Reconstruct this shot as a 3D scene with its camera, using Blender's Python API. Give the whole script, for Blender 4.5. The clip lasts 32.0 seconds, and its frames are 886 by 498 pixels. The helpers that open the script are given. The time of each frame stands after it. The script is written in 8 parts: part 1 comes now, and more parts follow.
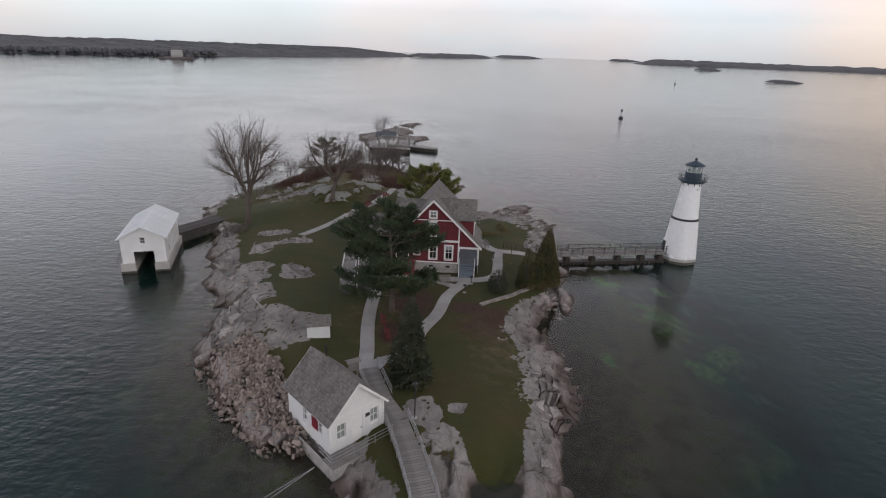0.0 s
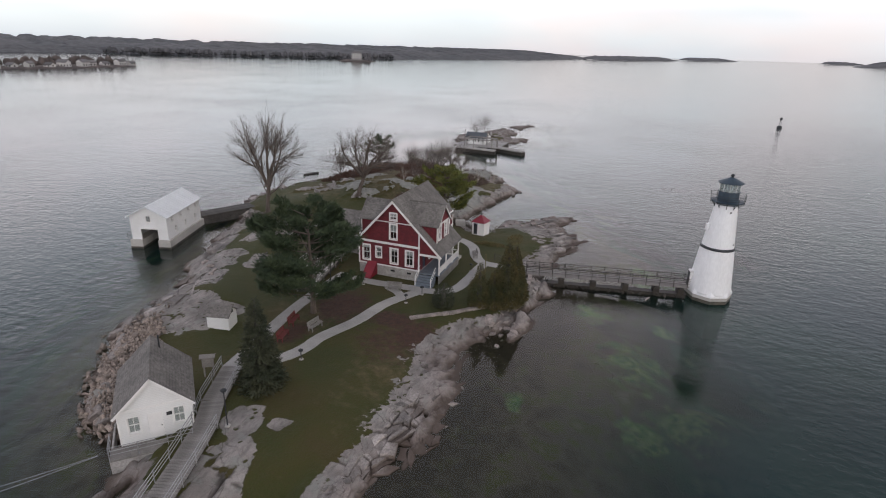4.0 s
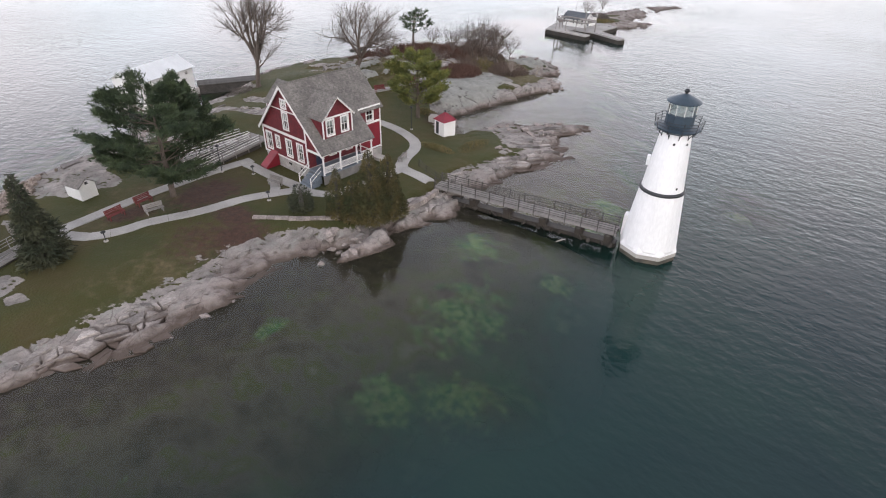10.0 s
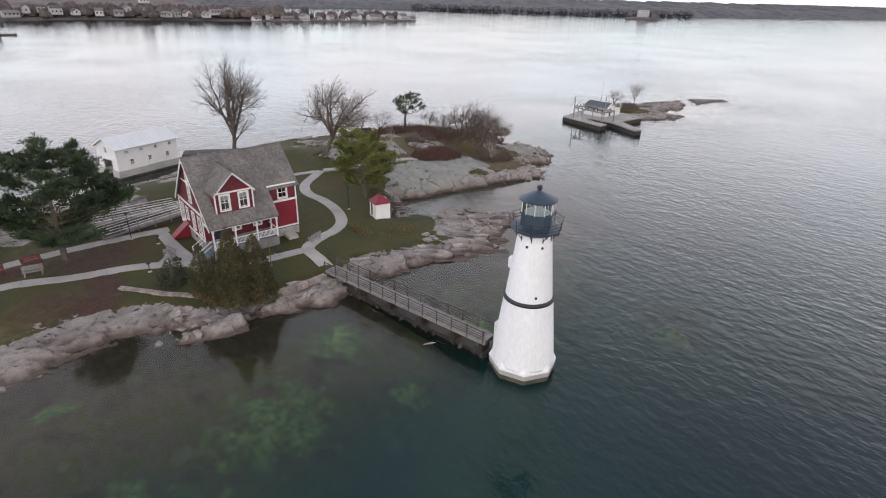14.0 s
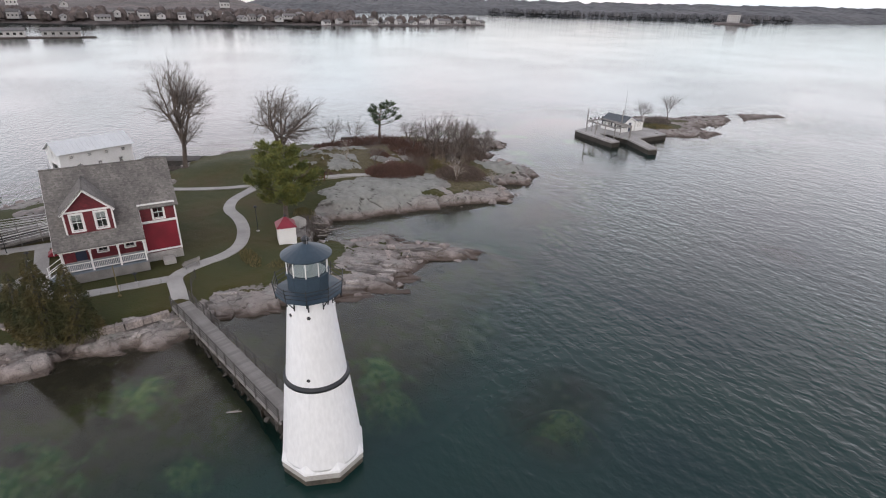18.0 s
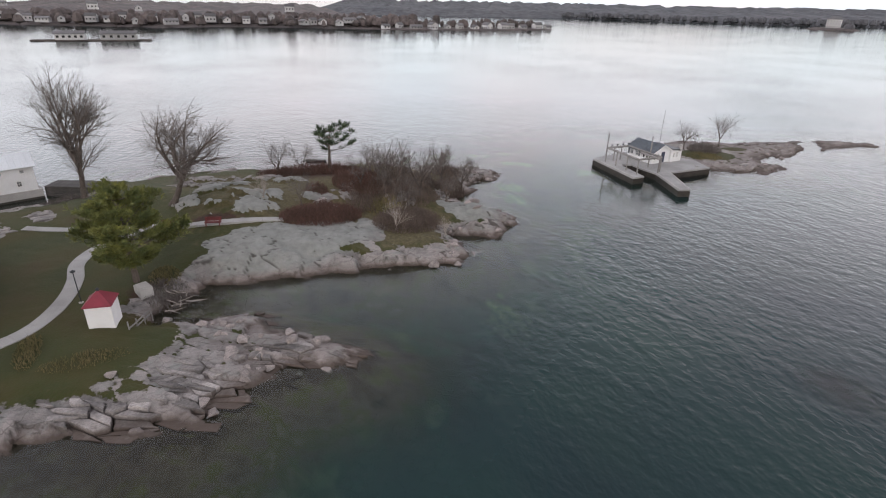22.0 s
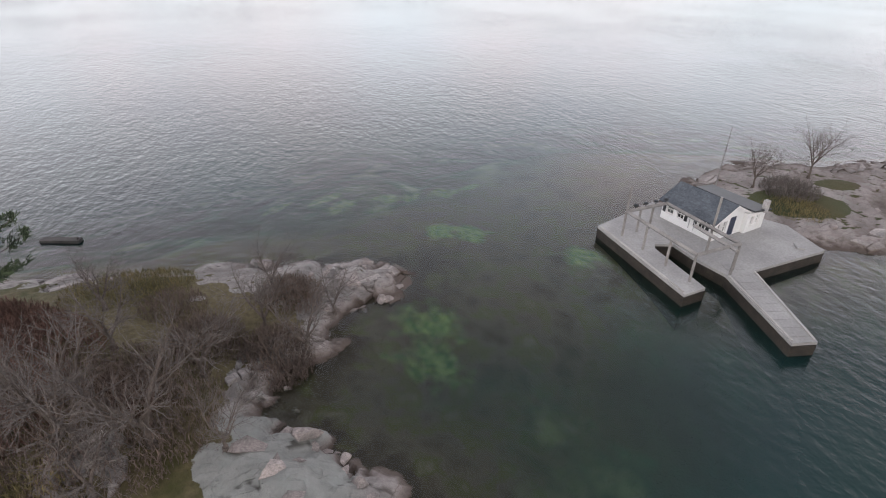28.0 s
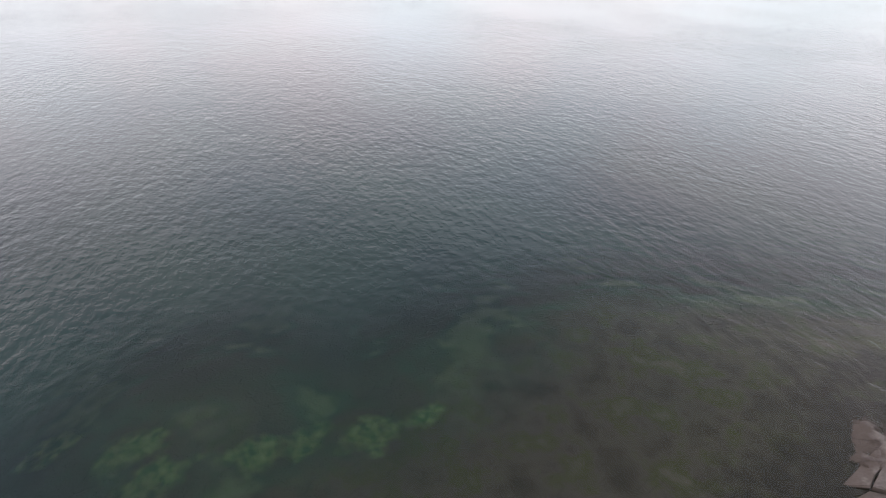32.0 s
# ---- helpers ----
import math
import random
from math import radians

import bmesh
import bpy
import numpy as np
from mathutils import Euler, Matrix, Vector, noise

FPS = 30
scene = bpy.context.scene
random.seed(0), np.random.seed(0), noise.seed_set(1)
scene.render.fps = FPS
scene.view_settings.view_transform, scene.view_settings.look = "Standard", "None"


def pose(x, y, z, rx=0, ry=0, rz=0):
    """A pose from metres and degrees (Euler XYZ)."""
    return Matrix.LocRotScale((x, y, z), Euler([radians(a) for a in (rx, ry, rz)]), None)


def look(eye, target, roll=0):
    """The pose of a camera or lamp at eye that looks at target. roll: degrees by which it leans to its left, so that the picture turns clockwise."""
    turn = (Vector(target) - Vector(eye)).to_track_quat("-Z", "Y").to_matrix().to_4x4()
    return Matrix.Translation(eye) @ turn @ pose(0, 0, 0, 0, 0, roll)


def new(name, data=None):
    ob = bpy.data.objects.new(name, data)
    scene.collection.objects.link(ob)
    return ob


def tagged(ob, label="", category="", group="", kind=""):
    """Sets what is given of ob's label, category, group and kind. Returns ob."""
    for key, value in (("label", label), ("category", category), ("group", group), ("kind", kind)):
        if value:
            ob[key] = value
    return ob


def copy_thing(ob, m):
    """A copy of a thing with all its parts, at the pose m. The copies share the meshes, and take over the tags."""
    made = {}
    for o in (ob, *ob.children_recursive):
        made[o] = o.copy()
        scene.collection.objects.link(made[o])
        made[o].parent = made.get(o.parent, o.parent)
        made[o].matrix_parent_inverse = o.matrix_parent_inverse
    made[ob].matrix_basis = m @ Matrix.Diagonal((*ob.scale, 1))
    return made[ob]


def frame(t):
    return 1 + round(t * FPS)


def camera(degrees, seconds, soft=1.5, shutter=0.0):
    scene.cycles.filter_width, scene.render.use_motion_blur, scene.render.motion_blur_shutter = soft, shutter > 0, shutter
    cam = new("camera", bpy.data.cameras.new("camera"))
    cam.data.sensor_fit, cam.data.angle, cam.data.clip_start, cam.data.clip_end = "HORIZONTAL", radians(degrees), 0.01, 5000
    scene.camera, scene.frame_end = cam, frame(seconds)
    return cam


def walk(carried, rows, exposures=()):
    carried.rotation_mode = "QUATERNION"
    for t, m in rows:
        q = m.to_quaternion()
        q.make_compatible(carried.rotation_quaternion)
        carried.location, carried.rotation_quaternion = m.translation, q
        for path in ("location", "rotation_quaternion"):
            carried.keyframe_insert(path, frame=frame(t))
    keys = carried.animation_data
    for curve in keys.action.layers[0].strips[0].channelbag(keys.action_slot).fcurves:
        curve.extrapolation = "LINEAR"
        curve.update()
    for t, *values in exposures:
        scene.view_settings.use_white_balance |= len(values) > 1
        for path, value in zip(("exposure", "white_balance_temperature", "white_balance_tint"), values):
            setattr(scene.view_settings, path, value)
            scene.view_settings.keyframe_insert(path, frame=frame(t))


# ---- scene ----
cam = camera(77.8, 32.0, soft=1.1)
PATH = [
    (0, (-1.287, -0.304, 27.637), (-1.254, 1.576, 26.956), 2.3),
    (0.5, (1.659, 0.234, 27.617), (1.549, 2.11, 26.931), 2.3),
    (1, (4.6, 0.855, 27.586), (4.393, 2.722, 26.899), 2.0),
    (1.5, (7.66, 1.719, 27.555), (7.392, 3.578, 26.867), 2.2),
    (2, (10.453, 2.664, 27.519), (10.139, 4.515, 26.83), 2.0),
    (2.5, (13.334, 3.912, 27.47), (12.984, 5.756, 26.78), 2.0),
    (4.5, (23.635, 9.218, 27.154), (23.03, 10.995, 26.465), 1.9),
    (5, (26.09, 10.752, 27.067), (25.415, 12.505, 26.381), 2.0),
    (5.5, (28.295, 12.328, 27.027), (27.505, 14.032, 26.34), 2.0),
    (6, (30.454, 14.024, 27.032), (29.534, 15.66, 26.342), 2.0),
    (6.5, (32.553, 15.749, 27.042), (31.581, 17.355, 26.351), 1.9),
    (7, (34.611, 17.718, 27.088), (33.619, 19.311, 26.396), 1.8),
    (7.5, (36.467, 19.611, 27.133), (35.48, 21.163, 26.347), 1.7),
    (8, (38.311, 21.535, 27.139), (37.377, 22.992, 26.137), 1.8),
    (8.5, (40.166, 23.443, 27.154), (39.247, 24.855, 26.077), 1.6),
    (9, (41.995, 25.377, 27.175), (41.077, 26.79, 26.097), 1.6),
    (9.5, (43.697, 27.229, 27.148), (42.765, 28.633, 26.071), 1.4),
    (10, (45.23, 29.141, 27.09), (44.22, 30.491, 26.014), 1.4),
    (10.5, (46.725, 31.137, 27.041), (45.662, 32.444, 25.964), 1.4),
    (11, (48.275, 33.126, 27.0), (47.118, 34.498, 26.117), 1.5),
    (11.5, (49.769, 35.055, 26.886), (48.584, 36.428, 26.042), 1.4),
    (12, (51.174, 37.12, 26.767), (49.969, 38.476, 25.925), 1.4),
    (12.5, (52.463, 39.207, 26.7), (51.231, 40.539, 25.859), 1.4),
    (13, (53.711, 41.349, 26.662), (52.452, 42.654, 25.82), 1.4),
    (13.5, (54.864, 43.424, 26.625), (53.578, 44.704, 25.783), 1.5),
    (15.5, (58.835, 52.493, 26.478), (57.444, 53.659, 25.639), 1.5),
    (16, (59.576, 54.957, 26.475), (58.177, 56.115, 25.637), 1.4),
    (16.5, (60.063, 57.564, 26.488), (58.662, 58.72, 25.65), 1.5),
    (17, (60.323, 60.265, 26.493), (58.918, 61.416, 25.656), 1.4),
    (17.5, (60.213, 63.084, 26.404), (58.793, 64.218, 25.569), 1.4),
    (18, (59.821, 65.832, 26.339), (58.334, 66.879, 25.505), 1.4),
    (18.5, (59.208, 68.704, 26.298), (57.661, 69.66, 25.465), 1.5),
    (19, (58.418, 71.6, 26.301), (56.844, 72.509, 25.467), 1.4),
    (19.5, (57.76, 74.80, 26.31), (56.165, 75.676, 25.477), 1.3),
    (20, (56.69, 77.76, 26.18), (55.085, 78.62, 25.349), 1.2),
    (20.5, (55.46, 80.94, 26.17), (53.848, 81.784, 25.34), 1.1),
    (21, (53.90, 84.03, 26.03), (52.287, 84.873, 25.2), 1.2),
    (21.5, (52.12, 87.25, 25.83), (50.506, 88.093, 25.002), 1.2),
    (22, (50.5, 90.432, 25.657), (48.884, 91.272, 24.831), 1.2),
    (22.5, (48.936, 93.579, 25.547), (47.317, 94.417, 24.724), 1.2),
    (23, (47.012, 96.655, 25.482), (45.391, 97.488, 24.658), 1.2),
    (23.5, (44.537, 99.574, 25.45), (42.914, 100.405, 24.629), 1.2),
    (24, (41.617, 102.24, 25.454), (39.997, 103.073, 24.63), 1.3),
    (24.5, (38.254, 104.95, 25.49), (36.635, 105.786, 24.666), 1.3),
    (25, (34.795, 107.496, 25.554), (33.18, 108.335, 24.725), 1.3),
    (25.5, (31.127, 110.078, 25.524), (29.513, 110.922, 24.697), 1.3),
    (27.5, (15.74, 119.56, 24.294), (14.205, 120.404, 23.329), 1.0),
    (28, (11.73, 122.267, 24.154), (10.215, 123.107, 23.154), 1.1),
    (28.5, (7.767, 125.019, 24.05), (6.272, 125.853, 23.014), 1.2),
    (29, (3.799, 127.845, 23.944), (2.319, 128.67, 22.88), 1.2),
    (29.5, (0.056, 130.443, 23.848), (-1.408, 131.265, 22.76), 1.4),
    (30, (-3.647, 133.091, 23.795), (-5.117, 133.914, 22.718), 1.5),
    (30.5, (-7.353, 135.697, 23.795), (-8.822, 136.515, 22.713), 2.3),
    (31, (-11.027, 138.384, 23.834), (-12.515, 139.198, 22.775), 2.0),
    (31.5, (-14.658, 141.015, 23.845), (-16.159, 141.821, 22.797), 2.1),
    (32, (-18.273, 143.595, 23.844), (-19.789, 144.399, 22.816), 2.0),
]
walk(cam, [(t, look(eye, target, roll)) for t, eye, target, roll in PATH],
     exposures=[(0, -0.92), (1, -0.74), (2.5, -0.68), (5, -0.65), (7, -0.6), (8.5, -0.05), (10.8, 0.1), (12, -0.15), (25, -0.28), (28, -0.18), (32, -0.12)])

# ---------------------------------------------------------------- light
world = bpy.data.worlds.new("world")
scene.world = world
world.use_nodes = True
wn, wl = world.node_tree.nodes, world.node_tree.links
wn.clear()
SUN_AZ, SUN_EL = radians(125), radians(22)
w_out = wn.new("ShaderNodeOutputWorld")
w_add = wn.new("ShaderNodeAddShader")
sky = wn.new("ShaderNodeTexSky")
sky.sky_type, sky.sun_disc = "NISHITA", False
sky.sun_elevation, sky.sun_rotation = SUN_EL, SUN_AZ
sky.dust_density, sky.air_density = 1.2, 1.0
w_sky = wn.new("ShaderNodeBackground")
w_sky.inputs["Strength"].default_value = 0.05
wl.new(sky.outputs[0], w_sky.inputs["Color"])
# overcast layer: brightest in an unseen low band to brighten far water; streaked stratus
w_tc = wn.new("ShaderNodeTexCoord")
w_sep = wn.new("ShaderNodeSeparateXYZ")
wl.new(w_tc.outputs["Generated"], w_sep.inputs[0])
w_ramp = wn.new("ShaderNodeValToRGB")
w_ramp.color_ramp.elements[0].position, w_ramp.color_ramp.elements[0].color = 0.0, (1.16, 1.17, 1.23, 1)
w_ramp.color_ramp.elements[1].position, w_ramp.color_ramp.elements[1].color = 1.0, (0.54, 0.54, 0.60, 1)
for at_, c_ in ((0.06, (1.42, 1.42, 1.49)), (0.11, (2.12, 2.07, 2.15)), (0.15, (2.66, 2.55, 2.64)), (0.34, (2.10, 2.03, 2.13)), (0.62, (0.84, 0.83, 0.90))):
    w_ramp.color_ramp.elements.new(at_).color = (*c_, 1)
wl.new(w_sep.outputs["Z"], w_ramp.inputs[0])
w_map = wn.new("ShaderNodeMapping")
w_map.inputs["Scale"].default_value = (1.3, 1.3, 4.0)
wl.new(w_tc.outputs["Generated"], w_map.inputs[0])
w_noise = wn.new("ShaderNodeTexNoise")
w_noise.inputs["Scale"].default_value, w_noise.inputs["Detail"].default_value = 1.6, 5.0
wl.new(w_map.outputs[0], w_noise.inputs["Vector"])
w_cr = wn.new("ShaderNodeMapRange")
w_cr.inputs["From Min"].default_value, w_cr.inputs["From Max"].default_value = 0.3, 0.7
w_cr.inputs["To Min"].default_value, w_cr.inputs["To Max"].default_value = 0.90, 1.08
wl.new(w_noise.outputs[0], w_cr.inputs["Value"])
w_mul = wn.new("ShaderNodeVectorMath")
w_mul.operation = "SCALE"
wl.new(w_ramp.outputs[0], w_mul.inputs[0])
wl.new(w_cr.outputs[0], w_mul.inputs["Scale"])
# thin and thick cloud: faintly rosy and faintly blue
w_n2 = wn.new("ShaderNodeTexNoise")
w_n2.inputs["Scale"].default_value, w_n2.inputs["Detail"].default_value = 2.3, 3.0
wl.new(w_map.outputs[0], w_n2.inputs["Vector"])
w_tint = wn.new("ShaderNodeValToRGB")
w_tint.color_ramp.elements[0].position, w_tint.color_ramp.elements[0].color = 0.40, (1.06, 0.985, 0.985, 1)
w_tint.color_ramp.elements[1].position, w_tint.color_ramp.elements[1].color = 0.60, (0.945, 1.0, 1.035, 1)
wl.new(w_n2.outputs[0], w_tint.inputs[0])
w_m2 = wn.new("ShaderNodeVectorMath")
w_m2.operation = "MULTIPLY"
wl.new(w_mul.outputs[0], w_m2.inputs[0])
wl.new(w_tint.outputs[0], w_m2.inputs[1])
# the low sun behind cloud in the north-east warms the horizon there
w_dot = wn.new("ShaderNodeVectorMath")
w_dot.operation = "DOT_PRODUCT"
w_dot.inputs[1].default_value = (math.sin(radians(47)), math.cos(radians(47)), 0.02)
wl.new(w_tc.outputs["Generated"], w_dot.inputs[0])
w_glow = wn.new("ShaderNodeValToRGB")
w_glow.color_ramp.elements[0].position, w_glow.color_ramp.elements[0].color = 0.955, (1, 1, 1, 1)
w_glow.color_ramp.elements[1].position, w_glow.color_ramp.elements[1].color = 1.0, (1.30, 1.06, 0.84, 1)
wl.new(w_dot.outputs["Value"], w_glow.inputs[0])
w_m3 = wn.new("ShaderNodeVectorMath")
w_m3.operation = "MULTIPLY"
wl.new(w_m2.outputs[0], w_m3.inputs[0])
wl.new(w_glow.outputs[0], w_m3.inputs[1])
# eastern sky dimmed above the clear horizon strip, out of view, to darken water
w_east = wn.new("ShaderNodeVectorMath")
w_east.operation = "DOT_PRODUCT"
w_east.inputs[1].default_value = (math.sin(radians(68)), math.cos(radians(68)), 0)
wl.new(w_tc.outputs["Generated"], w_east.inputs[0])
w_er, w_lift, w_em = wn.new("ShaderNodeMapRange"), wn.new("ShaderNodeMapRange"), wn.new("ShaderNodeMath")
for node_, a_, b_, lo_, hi_ in ((w_er, 0.30, 0.85, 0.0, 0.48), (w_lift, 0.05, 0.14, 0.0, 1.0)):
    for k_, v_ in (("From Min", a_), ("From Max", b_), ("To Min", lo_), ("To Max", hi_)):
        node_.inputs[k_].default_value = v_
wl.new(w_east.outputs["Value"], w_er.inputs["Value"])
wl.new(w_sep.outputs["Z"], w_lift.inputs["Value"])
w_em.operation = "MULTIPLY"
wl.new(w_er.outputs[0], w_em.inputs[0])
wl.new(w_lift.outputs[0], w_em.inputs[1])
w_inv = wn.new("ShaderNodeMath")
w_inv.operation = "SUBTRACT"
w_inv.inputs[0].default_value = 1.0
wl.new(w_em.outputs[0], w_inv.inputs[1])
w_m4 = wn.new("ShaderNodeVectorMath")
w_m4.operation = "SCALE"
wl.new(w_m3.outputs[0], w_m4.inputs[0])
wl.new(w_inv.outputs[0], w_m4.inputs["Scale"])
w_cloud = wn.new("ShaderNodeBackground")
w_cloud.inputs["Strength"].default_value = 1.0
wl.new(w_m4.outputs[0], w_cloud.inputs["Color"])
wl.new(w_sky.outputs[0], w_add.inputs[0])
wl.new(w_cloud.outputs[0], w_add.inputs[1])
wl.new(w_add.outputs[0], w_out.inputs[0])

sun = new("sun", bpy.data.lights.new("sun", "SUN"))
sun.data.energy, sun.data.angle, sun.data.color = 0.5, radians(40), (1.0, 0.94, 0.88)
sun.matrix_world = look((0, 0, 80), (-math.sin(SUN_AZ) * 50, -math.cos(SUN_AZ) * 50, 80 - 50 * math.tan(radians(38))))


# ---------------------------------------------------------------- materials
def mat(name, c1, c2, scale=1.0, fine=25.0, rough=0.8, bump=0.3, dist=0.02, metal=0.0, speckle=0.25, rnd=0.0, stretch=(1, 1, 1), stain=None):
    """Two colours mixed by a broad noise, a fine speckle, and fine relief."""
    m = bpy.data.materials.new(name)
    m.use_nodes = True
    n, l = m.node_tree.nodes, m.node_tree.links
    b = n["Principled BSDF"]
    tc = n.new("ShaderNodeTexCoord")
    mp = n.new("ShaderNodeMapping")
    mp.inputs["Scale"].default_value = stretch
    l.new(tc.outputs["Object"], mp.inputs[0])
    big, small = n.new("ShaderNodeTexNoise"), n.new("ShaderNodeTexNoise")
    big.inputs["Scale"].default_value, big.inputs["Detail"].default_value = scale, 6
    small.inputs["Scale"].default_value, small.inputs["Detail"].default_value = fine, 4
    l.new(mp.outputs[0], big.inputs["Vector"])
    l.new(mp.outputs[0], small.inputs["Vector"])
    rg = n.new("ShaderNodeMapRange")
    rg.inputs["From Min"].default_value, rg.inputs["From Max"].default_value = 0.35, 0.65
    l.new(big.outputs[0], rg.inputs["Value"])
    mix = n.new("ShaderNodeMix")
    mix.data_type = "RGBA"
    mix.inputs["A"].default_value, mix.inputs["B"].default_value = (*c1, 1), (*c2, 1)
    l.new(rg.outputs[0], mix.inputs["Factor"])
    sp = n.new("ShaderNodeMapRange")
    sp.inputs["From Min"].default_value, sp.inputs["From Max"].default_value = 0.3, 0.7
    sp.inputs["To Min"].default_value, sp.inputs["To Max"].default_value = 1 - speckle, 1 + speckle
    l.new(small.outputs[0], sp.inputs["Value"])
    sc = n.new("ShaderNodeVectorMath")
    sc.operation = "SCALE"
    l.new(mix.outputs["Result"], sc.inputs[0])
    fac = sp.outputs[0]
    if rnd:
        oi = n.new("ShaderNodeObjectInfo")
        rr = n.new("ShaderNodeMapRange")
        rr.inputs["To Min"].default_value, rr.inputs["To Max"].default_value = 1 - rnd, 1 + rnd
        l.new(oi.outputs["Random"], rr.inputs["Value"])
        mm = n.new("ShaderNodeMath")
        mm.operation = "MULTIPLY"
        l.new(fac, mm.inputs[0])
        l.new(rr.outputs[0], mm.inputs[1])
        fac = mm.outputs[0]
    l.new(fac, sc.inputs["Scale"])
    l.new(sc.outputs[0], b.inputs["Base Color"])
    b.inputs["Roughness"].default_value, b.inputs["Metallic"].default_value = rough, metal
    if bump:
        bp = n.new("ShaderNodeBump")
        bp.inputs["Strength"].default_value, bp.inputs["Distance"].default_value = bump, dist
        l.new(small.outputs[0], bp.inputs["Height"])
        l.new(bp.outputs[0], b.inputs["Normal"])
    return m


def courses(m, pitch, axis="Z", strength=0.6, dist=0.02, dark=0.12, wobble=0.0, jitter=0.0):
    """Adds lapped courses (clapboard, shingle rows) to a material."""
    n, l = m.node_tree.nodes, m.node_tree.links
    b = n["Principled BSDF"]
    tc = n.new("ShaderNodeTexCoord")
    wv = n.new("ShaderNodeTexWave")
    wv.wave_type, wv.bands_direction, wv.wave_profile = "BANDS", axis, "SAW"
    wv.inputs["Scale"].default_value = 0.314 / pitch
    wv.inputs["Distortion"].default_value = wobble
    l.new(tc.outputs["Object"], wv.inputs["Vector"])
    bp = n.new("ShaderNodeBump")
    bp.inputs["Strength"].default_value, bp.inputs["Distance"].default_value = strength, dist
    l.new(wv.outputs["Fac"], bp.inputs["Height"])
    old = b.inputs["Normal"].links
    if old:
        l.new(old[0].from_socket, bp.inputs["Normal"])
    l.new(bp.outputs[0], b.inputs["Normal"])
    src = b.inputs["Base Color"].links[0].from_socket
    rg = n.new("ShaderNodeMapRange")
    rg.inputs["From Min"].default_value, rg.inputs["From Max"].default_value = 0.0, 0.25
    rg.inputs["To Min"].default_value, rg.inputs["To Max"].default_value = 1 - dark, 1.0
    l.new(wv.outputs["Fac"], rg.inputs["Value"])
    sc = n.new("ShaderNodeVectorMath")
    sc.operation = "SCALE"
    l.new(src, sc.inputs[0])
    l.new(rg.outputs[0], sc.inputs["Scale"])
    out = sc.outputs[0]
    if jitter:
        # single shingles: cells of a stretched voronoi, each a little lighter or darker
        mp = n.new("ShaderNodeMapping")
        mp.inputs["Scale"].default_value = (4.5, 4.5, 1.0 / pitch)
        l.new(tc.outputs["Object"], mp.inputs[0])
        vo = n.new("ShaderNodeTexVoronoi")
        vo.inputs["Scale"].default_value = 1.0
        l.new(mp.outputs[0], vo.inputs["Vector"])
        sx = n.new("ShaderNodeSeparateColor")
        l.new(vo.outputs["Color"], sx.inputs[0])
        r2 = n.new("ShaderNodeMapRange")
        r2.inputs["To Min"].default_value, r2.inputs["To Max"].default_value = 1 - jitter, 1 + jitter
        l.new(sx.outputs[0], r2.inputs["Value"])
        s2 = n.new("ShaderNodeVectorMath")
        s2.operation = "SCALE"
        l.new(out, s2.inputs[0])
        l.new(r2.outputs[0], s2.inputs["Scale"])
        out = s2.outputs[0]
    l.new(out, b.inputs["Base Color"])
    return m


M_WHITE = courses(mat("white_clapboard", (0.78, 0.78, 0.77), (0.70, 0.70, 0.68), 0.5, 18, 0.55, 0.1, 0.01, speckle=0.06), 0.13, "Z", 0.5, 0.012, 0.16)
M_TRIM = mat("white_trim", (0.80, 0.79, 0.77), (0.72, 0.71, 0.69), 0.8, 20, 0.5, 0.1, 0.01, speckle=0.06)
M_TOWER = mat("white_painted_iron", (0.84, 0.84, 0.84), (0.77, 0.77, 0.765), 0.35, 6, 0.45, 0.08, 0.01, speckle=0.05, stretch=(1, 1, 0.35))
M_RED = courses(mat("barn_red_shingle", (0.148, 0.018, 0.024), (0.105, 0.014, 0.020), 0.8, 16, 0.7, 0.2, 0.01, speckle=0.22), 0.16, "Z", 0.6, 0.012, 0.22, jitter=0.16)
M_REDP = mat("red_paint", (0.22, 0.012, 0.026), (0.17, 0.010, 0.020), 0.9, 14, 0.5, 0.1, 0.01, speckle=0.12)
M_REDF = mat("faded_red_brown_paint", (0.17, 0.036, 0.034), (0.12, 0.03, 0.028), 0.9, 14, 0.7, 0.2, 0.01, speckle=0.2)
M_REDROOF = mat("red_metal_roof", (0.24, 0.018, 0.036), (0.18, 0.015, 0.028), 0.9, 12, 0.45, 0.1, 0.01, speckle=0.12)
M_SHINGLE = courses(mat("weathered_grey_shingle", (0.185, 0.172, 0.158), (0.125, 0.116, 0.108), 0.5, 10, 0.9, 0.3, 0.02, speckle=0.2), 0.17, "Z", 0.8, 0.02, 0.25, 0.3, jitter=0.22)
M_SLATE = courses(mat("dark_slate_shingle", (0.095, 0.108, 0.122), (0.062, 0.072, 0.083), 0.6, 10, 0.75, 0.3, 0.02, speckle=0.2), 0.15, "Z", 0.6, 0.015, 0.2, 0.2, jitter=0.2)
M_METAL = mat("pale_metal_roof", (0.72, 0.74, 0.75), (0.64, 0.66, 0.67), 0.4, 5, 0.4, 0.1, 0.01, speckle=0.06)
M_STONE = mat("pale_foundation_stone", (0.42, 0.40, 0.38), (0.30, 0.285, 0.27), 1.4, 9, 0.9, 0.5, 0.03, speckle=0.2)
M_CONC = mat("worn_concrete", (0.46, 0.44, 0.41), (0.35, 0.335, 0.31), 0.5, 8, 0.88, 0.25, 0.01, speckle=0.12)
